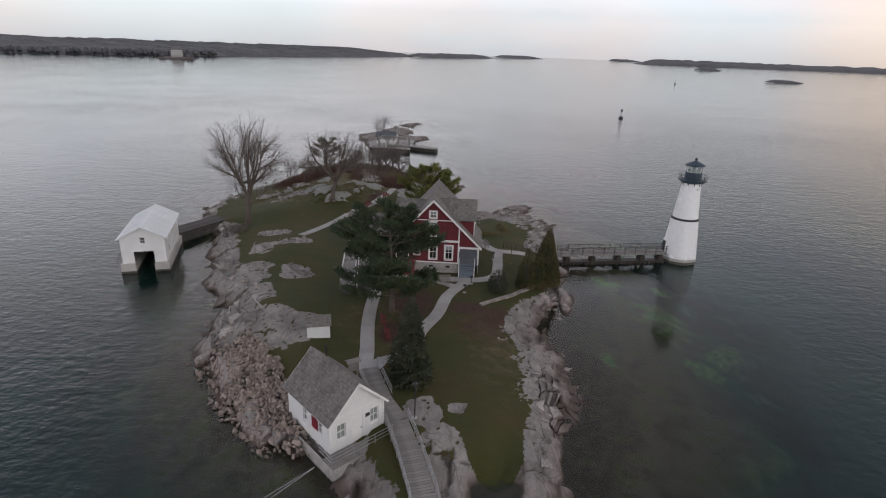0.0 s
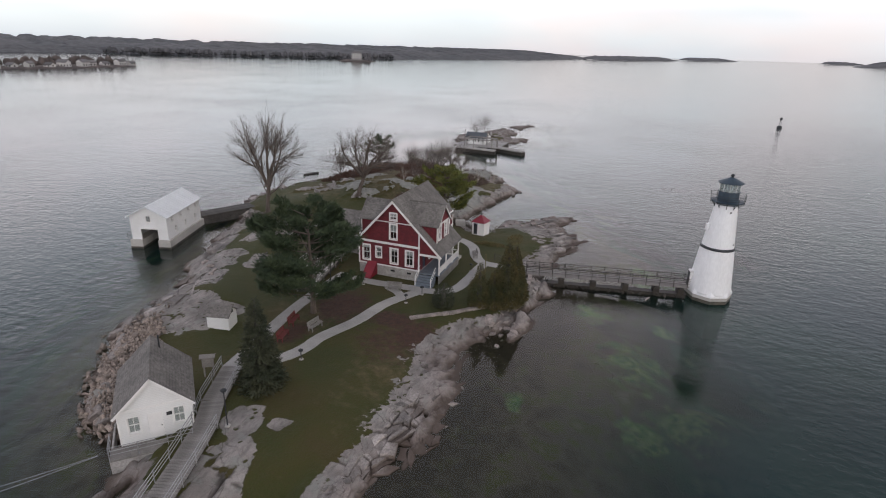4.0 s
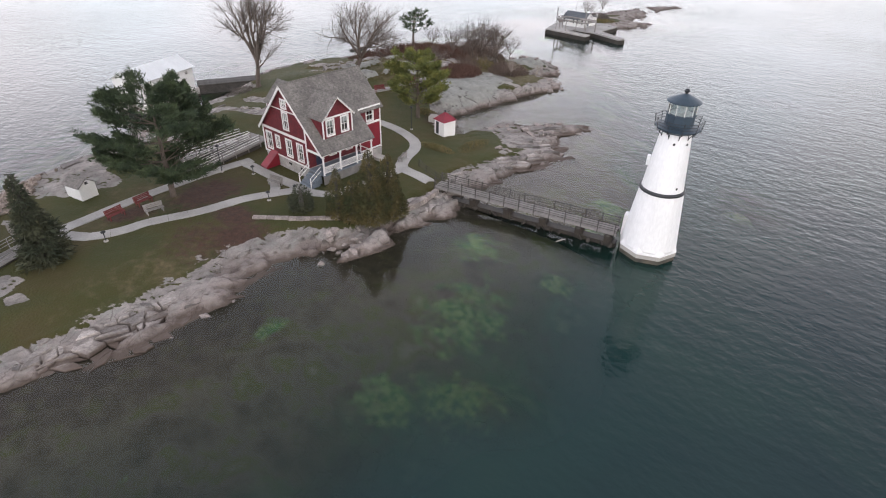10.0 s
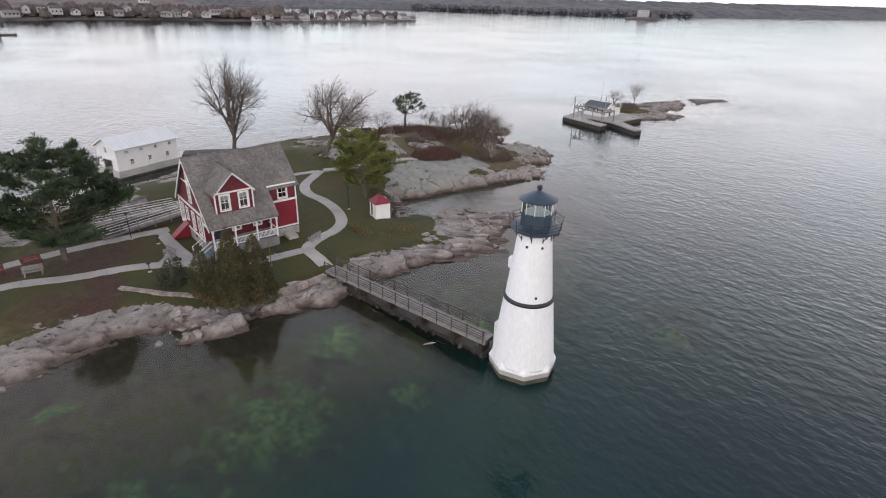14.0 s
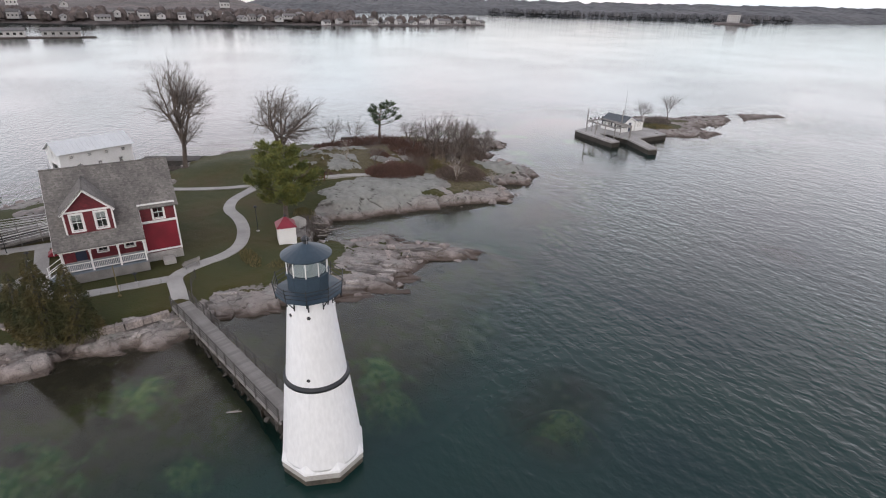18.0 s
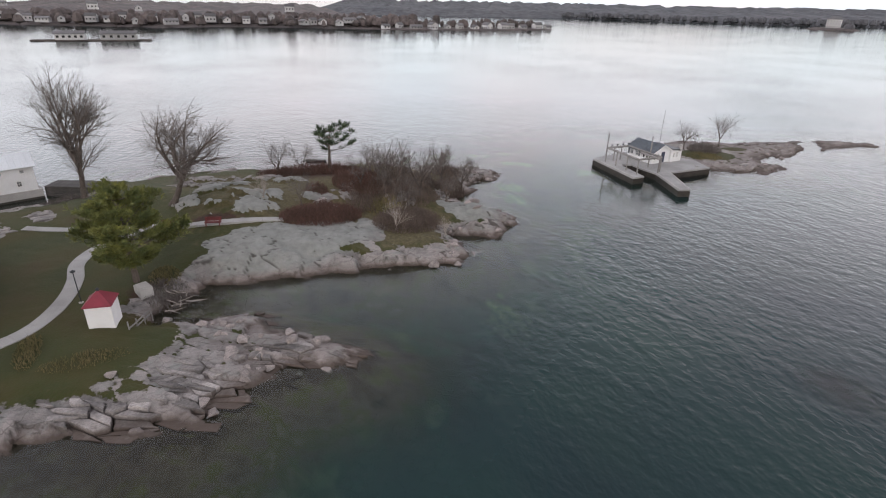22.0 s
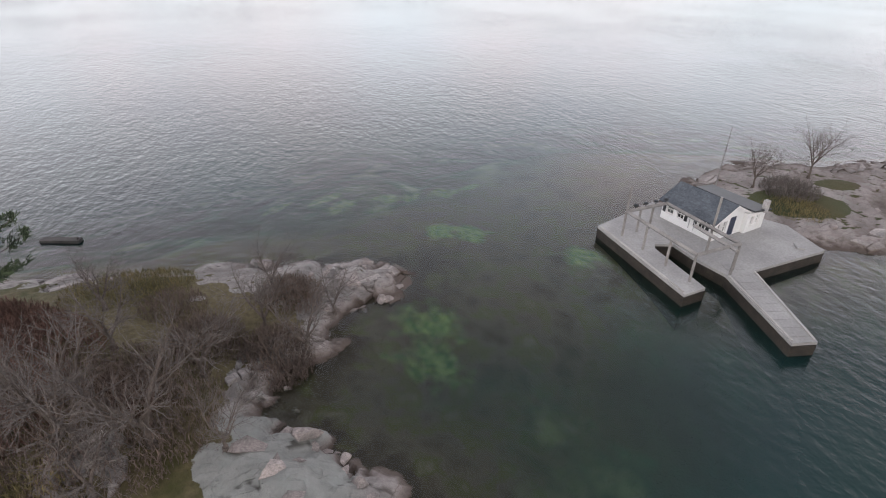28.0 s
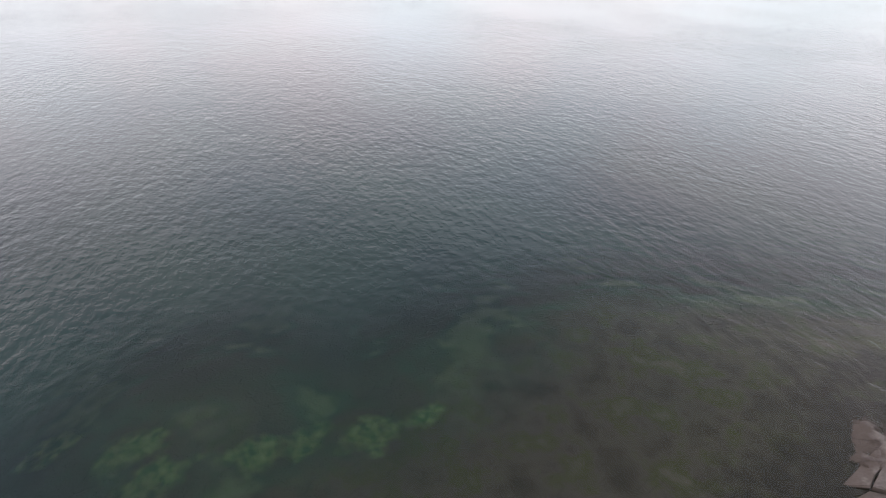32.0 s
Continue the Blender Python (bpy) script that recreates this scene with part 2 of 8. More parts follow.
M_DOCK = mat("pale_dock_concrete", (0.36, 0.35, 0.335), (0.27, 0.262, 0.25), 0.35, 6, 0.9, 0.25, 0.01, speckle=0.12, rnd=0.06)
M_WETC = mat("wet_stained_concrete", (0.10, 0.085, 0.065), (0.05, 0.045, 0.036), 0.8, 8, 0.6, 0.4, 0.02, speckle=0.25)
M_WETROCK = mat("wet_dark_rubble", (0.040, 0.032, 0.024), (0.022, 0.018, 0.014), 1.2, 9, 0.6, 0.5, 0.03, speckle=0.3)
M_PATH = mat("path_concrete", (0.40, 0.385, 0.365), (0.31, 0.30, 0.285), 0.4, 9, 0.9, 0.2, 0.01, speckle=0.12, rnd=0.05)
M_GREYW = mat("weathered_grey_timber", (0.27, 0.255, 0.24), (0.19, 0.178, 0.165), 0.9, 14, 0.9, 0.4, 0.01, speckle=0.22, rnd=0.14)
M_DARKW = mat("dark_weathered_timber", (0.085, 0.078, 0.07), (0.05, 0.046, 0.042), 0.9, 14, 0.9, 0.4, 0.01, speckle=0.25, rnd=0.15)
M_IRON = mat("black_iron", (0.018, 0.02, 0.023), (0.03, 0.032, 0.035), 1.5, 20, 0.5, 0.15, 0.01, speckle=0.2)
M_BLUEI = mat("dark_blue_grey_iron", (0.036, 0.060, 0.084), (0.026, 0.044, 0.062), 0.9, 14, 0.5, 0.15, 0.01, speckle=0.15)
M_GALV = mat("galvanised_steel", (0.42, 0.42, 0.42), (0.33, 0.33, 0.335), 1.5, 25, 0.45, 0.1, 0.005, 0.6, speckle=0.12)
M_PORCH = mat("blue_grey_porch_paint", (0.17, 0.20, 0.235), (0.13, 0.155, 0.18), 0.8, 16, 0.6, 0.1, 0.01, speckle=0.1)
M_DARK = mat("dark_interior", (0.012, 0.012, 0.012), (0.02, 0.019, 0.018), 1.0, 8, 0.9, 0.1, 0.01, speckle=0.2)
M_BLIND = mat("white_blind", (0.62, 0.61, 0.59), (0.56, 0.55, 0.53), 1.0, 20, 0.8, 0.1, 0.01, speckle=0.06)
M_NAVY = mat("navy_paint", (0.02, 0.028, 0.055), (0.03, 0.038, 0.07), 1.0, 16, 0.5, 0.1, 0.01, speckle=0.1)
M_BARK = mat("grey_brown_bark", (0.13, 0.105, 0.088), (0.085, 0.068, 0.056), 1.2, 12, 0.95, 0.6, 0.03, speckle=0.3, stretch=(1, 1, 0.3))
M_TWIG = mat("brown_twigs", (0.165, 0.142, 0.128), (0.11, 0.094, 0.084), 0.6, 8, 0.95, 0.0, speckle=0.3)
M_BIRCH = mat("pale_dead_wood", (0.38, 0.34, 0.30), (0.28, 0.245, 0.21), 1.2, 10, 0.9, 0.3, 0.01, speckle=0.25)
M_PINE = mat("pine_needles", (0.024, 0.042, 0.020), (0.055, 0.078, 0.032), 0.9, 5, 0.75, 0.0, speckle=0.35)
M_PINE2 = mat("yellow_green_needles", (0.165, 0.165, 0.034), (0.085, 0.105, 0.028), 0.9, 5, 0.75, 0.0, speckle=0.35)
M_CEDAR = mat("cedar_foliage", (0.040, 0.050, 0.017), (0.105, 0.082, 0.028), 0.6, 4, 0.8, 0.0, speckle=0.4)
M_SPRUCE = mat("dark_spruce_needles", (0.030, 0.040, 0.022), (0.060, 0.064, 0.034), 0.8, 4, 0.8, 0.0, speckle=0.4)
M_BRUSH = mat("red_brown_brush", (0.145, 0.078, 0.060), (0.10, 0.058, 0.044), 0.3, 3, 0.95, 0.0, speckle=0.35)
M_THICK = mat("grey_brown_thicket", (0.175, 0.130, 0.105), (0.11, 0.084, 0.068), 0.4, 5, 0.95, 0.0, speckle=0.3)
M_STRAW = mat("dry_straw_grass", (0.20, 0.16, 0.075), (0.13, 0.115, 0.045), 0.5, 5, 0.95, 0.0, speckle=0.3)
M_BOULDER = mat("granite_boulder", (0.34, 0.29, 0.265), (0.21, 0.185, 0.17), 0.8, 7, 0.92, 0.7, 0.05, speckle=0.3, rnd=0.2)
def waterline(m, lo, hi, colour):
    """A dark, algae-stained belt where the water washes a material."""
    n, l = m.node_tree.nodes, m.node_tree.links
    b = n["Principled BSDF"]
    src = b.inputs["Base Color"].links[0].from_socket
    geo, sp, nz, ad, rg, mx = (n.new(k) for k in ("ShaderNodeNewGeometry", "ShaderNodeSeparateXYZ", "ShaderNodeTexNoise", "ShaderNodeMath", "ShaderNodeMapRange", "ShaderNodeMix"))
    nz.inputs["Scale"].default_value, nz.inputs["Detail"].default_value = 1.1, 4
    l.new(geo.outputs["Position"], sp.inputs[0])
    l.new(geo.outputs["Position"], nz.inputs["Vector"])
    ad.operation = "MULTIPLY_ADD"
    ad.inputs[1].default_value = 0.6
    l.new(nz.outputs[0], ad.inputs[0])
    l.new(sp.outputs["Z"], ad.inputs[2])
    for k, v in (("From Min", lo + 0.3), ("From Max", hi + 0.3), ("To Min", 0.9), ("To Max", 0.0)):
        rg.inputs[k].default_value = v
    l.new(ad.outputs[0], rg.inputs["Value"])
    mx.data_type = "RGBA"
    mx.inputs["B"].default_value = (*colour, 1)
    l.new(rg.outputs[0], mx.inputs["Factor"])
    l.new(src, mx.inputs["A"])
    l.new(mx.outputs["Result"], b.inputs["Base Color"])
    return m


M_LEDGE = waterline(mat("split_granite", (0.35, 0.315, 0.292), (0.15, 0.136, 0.128), 0.55, 8, 0.92, 0.9, 0.05, speckle=0.28, rnd=0.36, stretch=(1, 0.6, 1)), 0.12, 0.62, (0.085, 0.060, 0.046))
M_RUBBLE = mat("brown_rubble_stone", (0.34, 0.28, 0.24), (0.20, 0.165, 0.14), 0.6, 6, 0.92, 0.6, 0.04, speckle=0.35, rnd=0.25)


def glass_mat():
    m = bpy.data.materials.new("window_glass")
    m.use_nodes = True
    n, l = m.node_tree.nodes, m.node_tree.links
    n.clear()
    o, mx, tr, gl, fr = (n.new(k) for k in ("ShaderNodeOutputMaterial", "ShaderNodeMixShader", "ShaderNodeBsdfTransparent", "ShaderNodeBsdfGlossy", "ShaderNodeLayerWeight"))
    gain = n.new("ShaderNodeMapRange")
    for k_, v_ in (("From Min", 0.3), ("From Max", 1.0), ("To Min", 0.06), ("To Max", 0.6)):
        gain.inputs[k_].default_value = v_
    l.new(fr.outputs["Facing"], gain.inputs["Value"])
    tr.inputs[0].default_value, gl.inputs["Roughness"].default_value = (0.84, 0.87, 0.87, 1), 0.04
    l.new(gain.outputs[0], mx.inputs[0])
    l.new(tr.outputs[0], mx.inputs[1])
    l.new(gl.outputs[0], mx.inputs[2])
    l.new(mx.outputs[0], o.inputs[0])
    return m


M_GLASS = glass_mat()


# ---------------------------------------------------------------- mesh helpers
class Buf:
    """Gathers vertices and faces of one mesh."""

    def __init__(self):
        self.v, self.f = [], []

    def add(self, verts, faces, m=None):
        k = len(self.v)
        self.v += [tuple(m @ Vector(p)) for p in verts] if m else [tuple(p) for p in verts]
        self.f += [tuple(k + i for i in q) for q in faces]
        return self

    def box(self, c, s, m=None, rz=0.0):
        x, y, z = s[0] / 2, s[1] / 2, s[2] / 2
        e = min(0.02, 0.12 * min(s))
        r = Matrix.Translation(c) @ Matrix.Rotation(radians(rz), 4, "Z")
        if m:
            r = m @ r
        if min(s) < 0.09:
            vs = [(a * x, b * y, d * z) for d in (-1, 1) for a, b in ((-1, -1), (1, -1), (1, 1), (-1, 1))]
            fs = [(3, 2, 1, 0), (4, 5, 6, 7), (0, 1, 5, 4), (1, 2, 6, 5), (2, 3, 7, 6), (3, 0, 4, 7)]
            return self.add(vs, fs, r)
        # upright edges and top edge chamfered
        ring = [(-x + e, -y), (x - e, -y), (x, -y + e), (x, y - e), (x - e, y), (-x + e, y), (-x, y - e), (-x, -y + e)]
        top = [(p * (1 - e / max(x, e * 2)), q * (1 - e / max(y, e * 2))) for p, q in ring]
        vs = [(*p, -z) for p in ring] + [(*p, z - e) for p in ring] + [(*p, z) for p in top]
        fs = [tuple(reversed(range(8))), tuple(range(16, 24))]
        for k in (0, 8):
            fs += [(k + i, k + (i + 1) % 8, k + 8 + (i + 1) % 8, k + 8 + i) for i in range(8)]
        return self.add(vs, fs, r)

    def tube(self, a, b, r0, r1=None, n=6, cap=True):
        a, b = Vector(a), Vector(b)
        r1 = r0 if r1 is None else r1
        d = b - a
        if d.length < 1e-6:
            return self
        q = d.to_track_quat("Z", "Y").to_matrix()
        vs = []
        for p, r in ((a, r0), (b, r1)):
            vs += [tuple(p + q @ Vector((r * math.cos(2 * math.pi * i / n), r * math.sin(2 * math.pi * i / n), 0))) for i in range(n)]
        fs = [(i, (i + 1) % n, n + (i + 1) % n, n + i) for i in range(n)]
        if cap:
            fs += [tuple(reversed(range(n))), tuple(range(n, 2 * n))]
        return self.add(vs, fs)

    def prism(self, poly, z0, z1, m=None):
        """A polygon (counter-clockwise) stood up from z0 to z1; z1 may be one height per corner."""
        n = len(poly)
        tops = z1 if isinstance(z1, (list, tuple)) else [z1] * n
        vs = [(x, y, z0) for x, y in poly] + [(x, y, t) for (x, y), t in zip(poly, tops)]
        fs = [tuple(reversed(range(n))), tuple(range(n, 2 * n))] + [(i, (i + 1) % n, n + (i + 1) % n, n + i) for i in range(n)]
        return self.add(vs, fs, m)

    def lathe(self, prof, n=24, c=(0, 0, 0), turn=0.0):
        """Turned shape from (radius, height) rows, closed at both ends."""
        vs = [(c[0] + r * math.cos(turn + 2 * math.pi * i / n), c[1] + r * math.sin(turn + 2 * math.pi * i / n), c[2] + z) for r, z in prof for i in range(n)]
        fs = [(k * n + i, k * n + (i + 1) % n, (k + 1) * n + (i + 1) % n, (k + 1) * n + i) for k in range(len(prof) - 1) for i in range(n)]
        fs += [tuple(reversed(range(n))), tuple(range((len(prof) - 1) * n, len(prof) * n))]
        return self.add(vs, fs)

    def slab(self, quad, t):
        """A sloping sheet of thickness t below the four or more corners given."""
        n = len(quad)
        nrm = (Vector(quad[1]) - Vector(quad[0])).cross(Vector(quad[2]) - Vector(quad[0])).normalized()
        if nrm.z < 0:
            quad, nrm = list(reversed(quad)), -nrm
        vs = [tuple(Vector(p) - nrm * t) for p in quad] + [tuple(p) for p in quad]
        fs = [tuple(reversed(range(n))), tuple(range(n, 2 * n))] + [(i, (i + 1) % n, n + (i + 1) % n, n + i) for i in range(n)]
        return self.add(vs, fs)

    def weld(self, verts, known, faces, m):
        """Adds faces whose corners are shared with earlier ones."""
        ids = []
        for p in verts:
            if p not in known:
                known[p] = len(self.v)
                self.v.append(tuple(m @ Vector(p)))
            ids.append(known[p])
        self.f += [tuple(ids[i] for i in q) for q in faces]

    def wall(self, top, z0, openings, thick, m):
        """An upright wall along x, outer face at y = 0, with a top line of (x, z) and openings (x0, x1, za, zb) cut through."""
        xs = sorted({round(p[0], 4) for p in top} | {round(v, 4) for o in openings for v in o[:2] if top[0][0] < v < top[-1][0]})

        def roof(x):
            for (xa, za), (xb, zb) in zip(top, top[1:]):
                if xa - 1e-6 <= x <= xb + 1e-6:
                    return za + (zb - za) * (x - xa) / max(xb - xa, 1e-9)
            return top[-1][1]

        seen, known = {}, {}
        for xa, xb in zip(xs, xs[1:]):
            holes = sorted((o[2], o[3]) for o in openings if o[0] <= xa + 1e-4 and o[1] >= xb - 1e-4)
            lo = z0
            for ha, hb in holes + [(None, None)]:
                ta, tb = (roof(xa), roof(xb)) if ha is None else (ha, ha)
                if min(ta, tb) > lo + 1e-4 or max(ta, tb) > lo + 1e-3:
                    ta, tb = max(ta, lo + 1e-3), max(tb, lo + 1e-3)
                    vs = [(xa, 0, lo), (xb, 0, lo), (xb, thick, lo), (xa, thick, lo), (xa, 0, ta), (xb, 0, tb), (xb, thick, tb), (xa, thick, ta)]
                    weld = [seen.setdefault(tuple(round(q, 4) for q in p), p) for p in vs]
                    self.weld(weld, known, [(3, 2, 1, 0), (4, 5, 6, 7), (0, 1, 5, 4), (1, 2, 6, 5), (2, 3, 7, 6), (3, 0, 4, 7)], m)
                lo = hb if hb is not None else lo
        return self

    def mesh(self, name, material=None, smooth=False):
        me = bpy.data.meshes.new(name)
        me.from_pydata(self.v, [], self.f)
        if material:
            me.materials.append(material)
        if smooth:
            me.polygons.foreach_set("use_smooth", [True] * len(me.polygons))
        me.update()
        return me


def part(name, buf, material, parent, label="", smooth=False):
    """One mesh object under a thing or a part."""
    ob = new(name, buf.mesh(name, material, smooth) if isinstance(buf, Buf) else buf)
    ob.parent = parent
    if label:
        tagged(ob, label)
    return ob


def thing(name, m, label, category, group="", kind=""):
    ob = new(name)
    ob.empty_display_size = 0.2
    ob.matrix_world = m
    return tagged(ob, label, category, group, kind)


def single(name, buf, material, m, label, category, group="", kind="", smooth=False):
    ob = new(name, buf.mesh(name, material, smooth))
    ob.matrix_world = m
    return tagged(ob, label, category, group, kind)


def window(parent, m, w, h, blind=0.0, casing=0.12, mullion=True, name="window", casing_mat=None):
    """A sash window in an opening: m puts its lower middle on the wall's outer face, x along the wall, y inward."""
    win = new(name)
    win.parent, win.matrix_basis = parent, m
    f = Buf()
    c = casing
    for x in (-w / 2 - c / 2, w / 2 + c / 2):
        f.box((x, 0.03, h / 2), (c, 0.12, h + 2 * c))
    f.box((0, 0.03, h + c / 2), (w, 0.124, c))
    f.box((0, 0.0, -c / 2), (w + 0.06, 0.2, c * 0.9))
    part("casing", f, casing_mat or M_TRIM, win)
    s = Buf()
    for x in (-w / 2 + 0.03, w / 2 - 0.03):
        s.box((x, 0.09, h / 2), (0.06, 0.05, h))
    for z in (0.03, h / 2, h - 0.03):
        s.box((0, 0.085, z), (w - 0.12, 0.05, 0.06))
    if mullion:
        s.box((0, 0.09, h / 2), (0.035, 0.04, h - 0.1))
    part("sash", s, M_TRIM, win)
    part("pane", Buf().box((0, 0.1, h / 2), (w - 0.08, 0.012, h - 0.06)), M_GLASS, win)
    if blind:
        part("blind", Buf().box((0, 0.15, h - blind * h / 2), (w - 0.06, 0.015, blind * h)), M_BLIND, win, "drawn white window blind")
    return win


# ---------------------------------------------------------------- lie of the land
ISLAND = [(-3, 15), (-4.6, 20), (-5.7, 23.7), (-6.2, 26), (-6.6, 28), (-7.6, 29.8), (-9.7, 31.3), (-11.3, 31.2), (-13.9, 32.8), (-16.7, 35.4), (-18.6, 38.6), (-22, 42.6), (-23, 45.7), (-24.4, 51.2), (-24.6, 54.9),
          (-29, 60.8), (-29.9, 65.7), (-32.7, 73.5), (-34.2, 78.8), (-39.5, 83), (-41, 90), (-40, 100), (-36.2, 108.3), (-33, 116), (-31.4, 124.2), (-27.6, 131),
          (-25.8, 134), (-23.3, 138.4), (-20, 136.2), (-20.5, 132.5), (-18.6, 130.5), (-15.4, 129.6), (-16, 126.2), (-12.9, 124.8), (-8.6, 127.7), (-4.6, 129.6),
          (-3.4, 128.6), (-0.8, 125.4), (-0.7, 121.7), (-1.9, 119.3), (0.9, 119.7), (2.8, 119.2), (3.8, 116.3), (3.2, 113.2), (3, 109), (1.9, 104.7), (0.9, 101.4),
          (0.3, 97.5), (-1, 92), (0.9, 89.6), (4.1, 87.3), (5.3, 91.8), (6.3, 94.9), (10.1, 98.2), (13.3, 100.3), (16.4, 101.2), (15.7, 96.7), (15.9, 94.2), (17, 92),
          (18.1, 89.1), (17.6, 85.2), (16.5, 81.4), (15.5, 77.9), (15.1, 74.3), (15.5, 71.6), (16.5, 69), (15.5, 64.5), (15.4, 60.7), (14.2, 57), (12, 54), (10.9, 51.8),
          (10, 49.4), (11.6, 46), (10.9, 42.4), (11.3, 39.8), (9.9, 37), (9.4, 34), (9.3, 31), (8.6, 28.3), (8, 22), (5.4, 19.5), (4.7, 25), (4.4, 28.4), (3.3, 29.5), (2.2, 28.9), (1.8, 26), (1.2, 19)]
ISLET = [(-10, 171.8), (-8.9, 174.3), (-6.8, 177.1), (-5.4, 181.1), (-4.6, 184.7), (-5, 188), (-8.8, 186.3), (-10.1, 187.7), (-10.2, 193.9), (-11.2, 200.2), (-13.2, 204.6), (-16.5, 208.5), (-18, 206.6),
         (-20.3, 199.3), (-22.6, 192.2), (-26, 188), (-27.5, 183.4), (-27.5, 178.9), (-26.8, 175.6), (-24.8, 172), (-23.7, 169.7), (-23.8, 166.7), (-22.9, 163.3), (-18, 166)]
SKERRY = [(-14.2, 209.5), (-15.6, 213.5), (-13.7, 217), (-10, 222), (-8, 219), (-9.6, 212), (-11, 207.8), (-12.6, 208)]


def shore(px, py, poly):
    """Distance to the outline, positive on land."""
    p = np.array(poly, float)
    a, b = p, np.roll(p, -1, 0)
    best = np.full(px.shape, 1e9)
    inside = np.zeros(px.shape, bool)
    for (ax, ay), (bx, by) in zip(a, b):
        dx, dy = bx - ax, by - ay
        t = np.clip(((px - ax) * dx + (py - ay) * dy) / (dx * dx + dy * dy), 0, 1)
        best = np.minimum(best, (px - ax - t * dx) ** 2 + (py - ay - t * dy) ** 2)
        cross = (ay > py) != (by > py)
        inside ^= cross & (px < dx * (py - ay) / (dy if abs(dy) > 1e-9 else 1e-9) + ax)
    return np.where(inside, 1, -1) * np.sqrt(best)


def chance(i, j, seed):
    h = (i.astype(np.int64) * 374761393 + j.astype(np.int64) * 668265263 + seed * 974711) & 0x7FFFFFFF
    h = ((h ^ (h >> 13)) * 1274126177) & 0x7FFFFFFF
    return ((h ^ (h >> 16)) & 0xFFFF) / 65535.0


def smooth_noise(x, y, seed):
    i, j = np.floor(x), np.floor(y)
    u, v = x - i, y - j
    u, v = u * u * (3 - 2 * u), v * v * (3 - 2 * v)
    c = [chance(i + a, j + b, seed) for a, b in ((0, 0), (1, 0), (0, 1), (1, 1))]
    return (c[0] * (1 - u) + c[1] * u) * (1 - v) + (c[2] * (1 - u) + c[3] * u) * v


def blocks(x, y, seed):
    """Split rock: height and tilt per block, and how near the next joint is."""
    ci, cj = np.floor(x), np.floor(y)
    f1, f2 = np.full(x.shape, 9.0), np.full(x.shape, 9.0)
    own, tilt = np.zeros(x.shape), np.zeros(x.shape)
    for a in (-1, 0, 1):
        for b in (-1, 0, 1):
            i, j = ci + a, cj + b
            dx, dy = x - i - 0.15 - 0.7 * chance(i, j, seed), y - j - 0.15 - 0.7 * chance(i, j, seed + 7)
            d = np.maximum(np.abs(dx), np.abs(dy)) * 0.6 + 0.4 * np.hypot(dx, dy)
            near = d < f1
            f2 = np.where(near, f1, np.minimum(f2, d))
            own = np.where(near, chance(i, j, seed + 13), own)
            tilt = np.where(near, (chance(i, j, seed + 19) - 0.5) * dx + (chance(i, j, seed + 23) - 0.5) * dy, tilt)
            f1 = np.where(near, d, f1)
    return own, tilt, f2 - f1


def blob(x, y, cx, cy, rx, ry, turn=0.0):
    c, s = math.cos(radians(turn)), math.sin(radians(turn))
    u, v = ((x - cx) * c + (y - cy) * s) / rx, (-(x - cx) * s + (y - cy) * c) / ry
    return np.exp(-(u * u + v * v))


def step(v, a, b):
    t = np.clip((v - a) / (b - a), 0, 1)
    return t * t * (3 - 2 * t)


HILLS = [(-17, 96, 9, 7, 0, 2.3), (-20, 110, 8, 8, 0, 1.9), (-18, 50, 4.5, 8, 15, 1.2), (-27, 86, 5, 6, 0, 1.0), (-5, 101, 6, 9, 0, 0.7), (-21, 68, 4, 7, 0, 0.8), (-13, 118, 5, 4, 0, 0.8), (-6.2, 124.6, 3.4, 3.0, 0, 0.9)]
OUTCROPS = [(-0.6, 30.8, 1.7, 3.0, -8), (-1.6, 35.2, 1.5, 1.9, 0), (1.1, 35.6, 1.1, 0.8, 0), (0.2, 28.2, 1.5, 1.8, 0), (-16.6, 47, 3.6, 4.2, 30), (-13.4, 49.0, 1.9, 1.7, 0), (-21, 54.6, 2.4, 4.0, 25), (-22.7, 61.4, 1.7, 3.6, 25), (-17.9, 61.0, 1.9, 2.2, 0),
            (-24.5, 69, 2.0, 2.6, 20), (-21, 71.5, 3.0, 1.5, 30), (-24.9, 76.2, 2.2, 1.1, 20), (-18.4, 91.8, 3.0, 1.3, 10), (-13.0, 98.5, 2.3, 1.5, 70), (-16.7, 98.4, 2.0, 1.3, 60), (-16.4, 101.4, 1.7, 1.1, 60), (-20.6, 94.6, 2.3, 1.2, 50), (-14.3, 94.6, 1.3, 0.9, 60),
            (-23.4, 98.6, 2.6, 1.2, 60), (-22.5, 104.0, 2.6, 1.1, 50), (-27.5, 101.5, 2.6, 1.1, 60), (-26.3, 93.8, 2.4, 1.2, 60), (-31, 95.5, 3.4, 1.0, 55), (-13.9, 106.8, 1.9, 1.5, 60), (-14.6, 109.6, 1.3, 0.8, 40), (-16.3, 111.4, 1.5, 0.9, 30), (-10.8, 115.9, 1.7, 1.1, 20),
            (-4.2, 101.5, 4.6, 9.4, 0), (-5.8, 124.6, 5.0, 4.2, 20), (-24, 135, 3.4, 5.5, 25), (-24.6, 130, 2.6, 8.5, -23), (11.5, 92, 6.2, 7.5, 0), (6.8, 44.5, 0.8, 0.5, 40), (5.6, 47.6, 0.4, 0.3, 0), (-4.3, 95.2, 3.7, 4.4, 0), (0.4, 27.2, 1.0, 1.6, 0)]
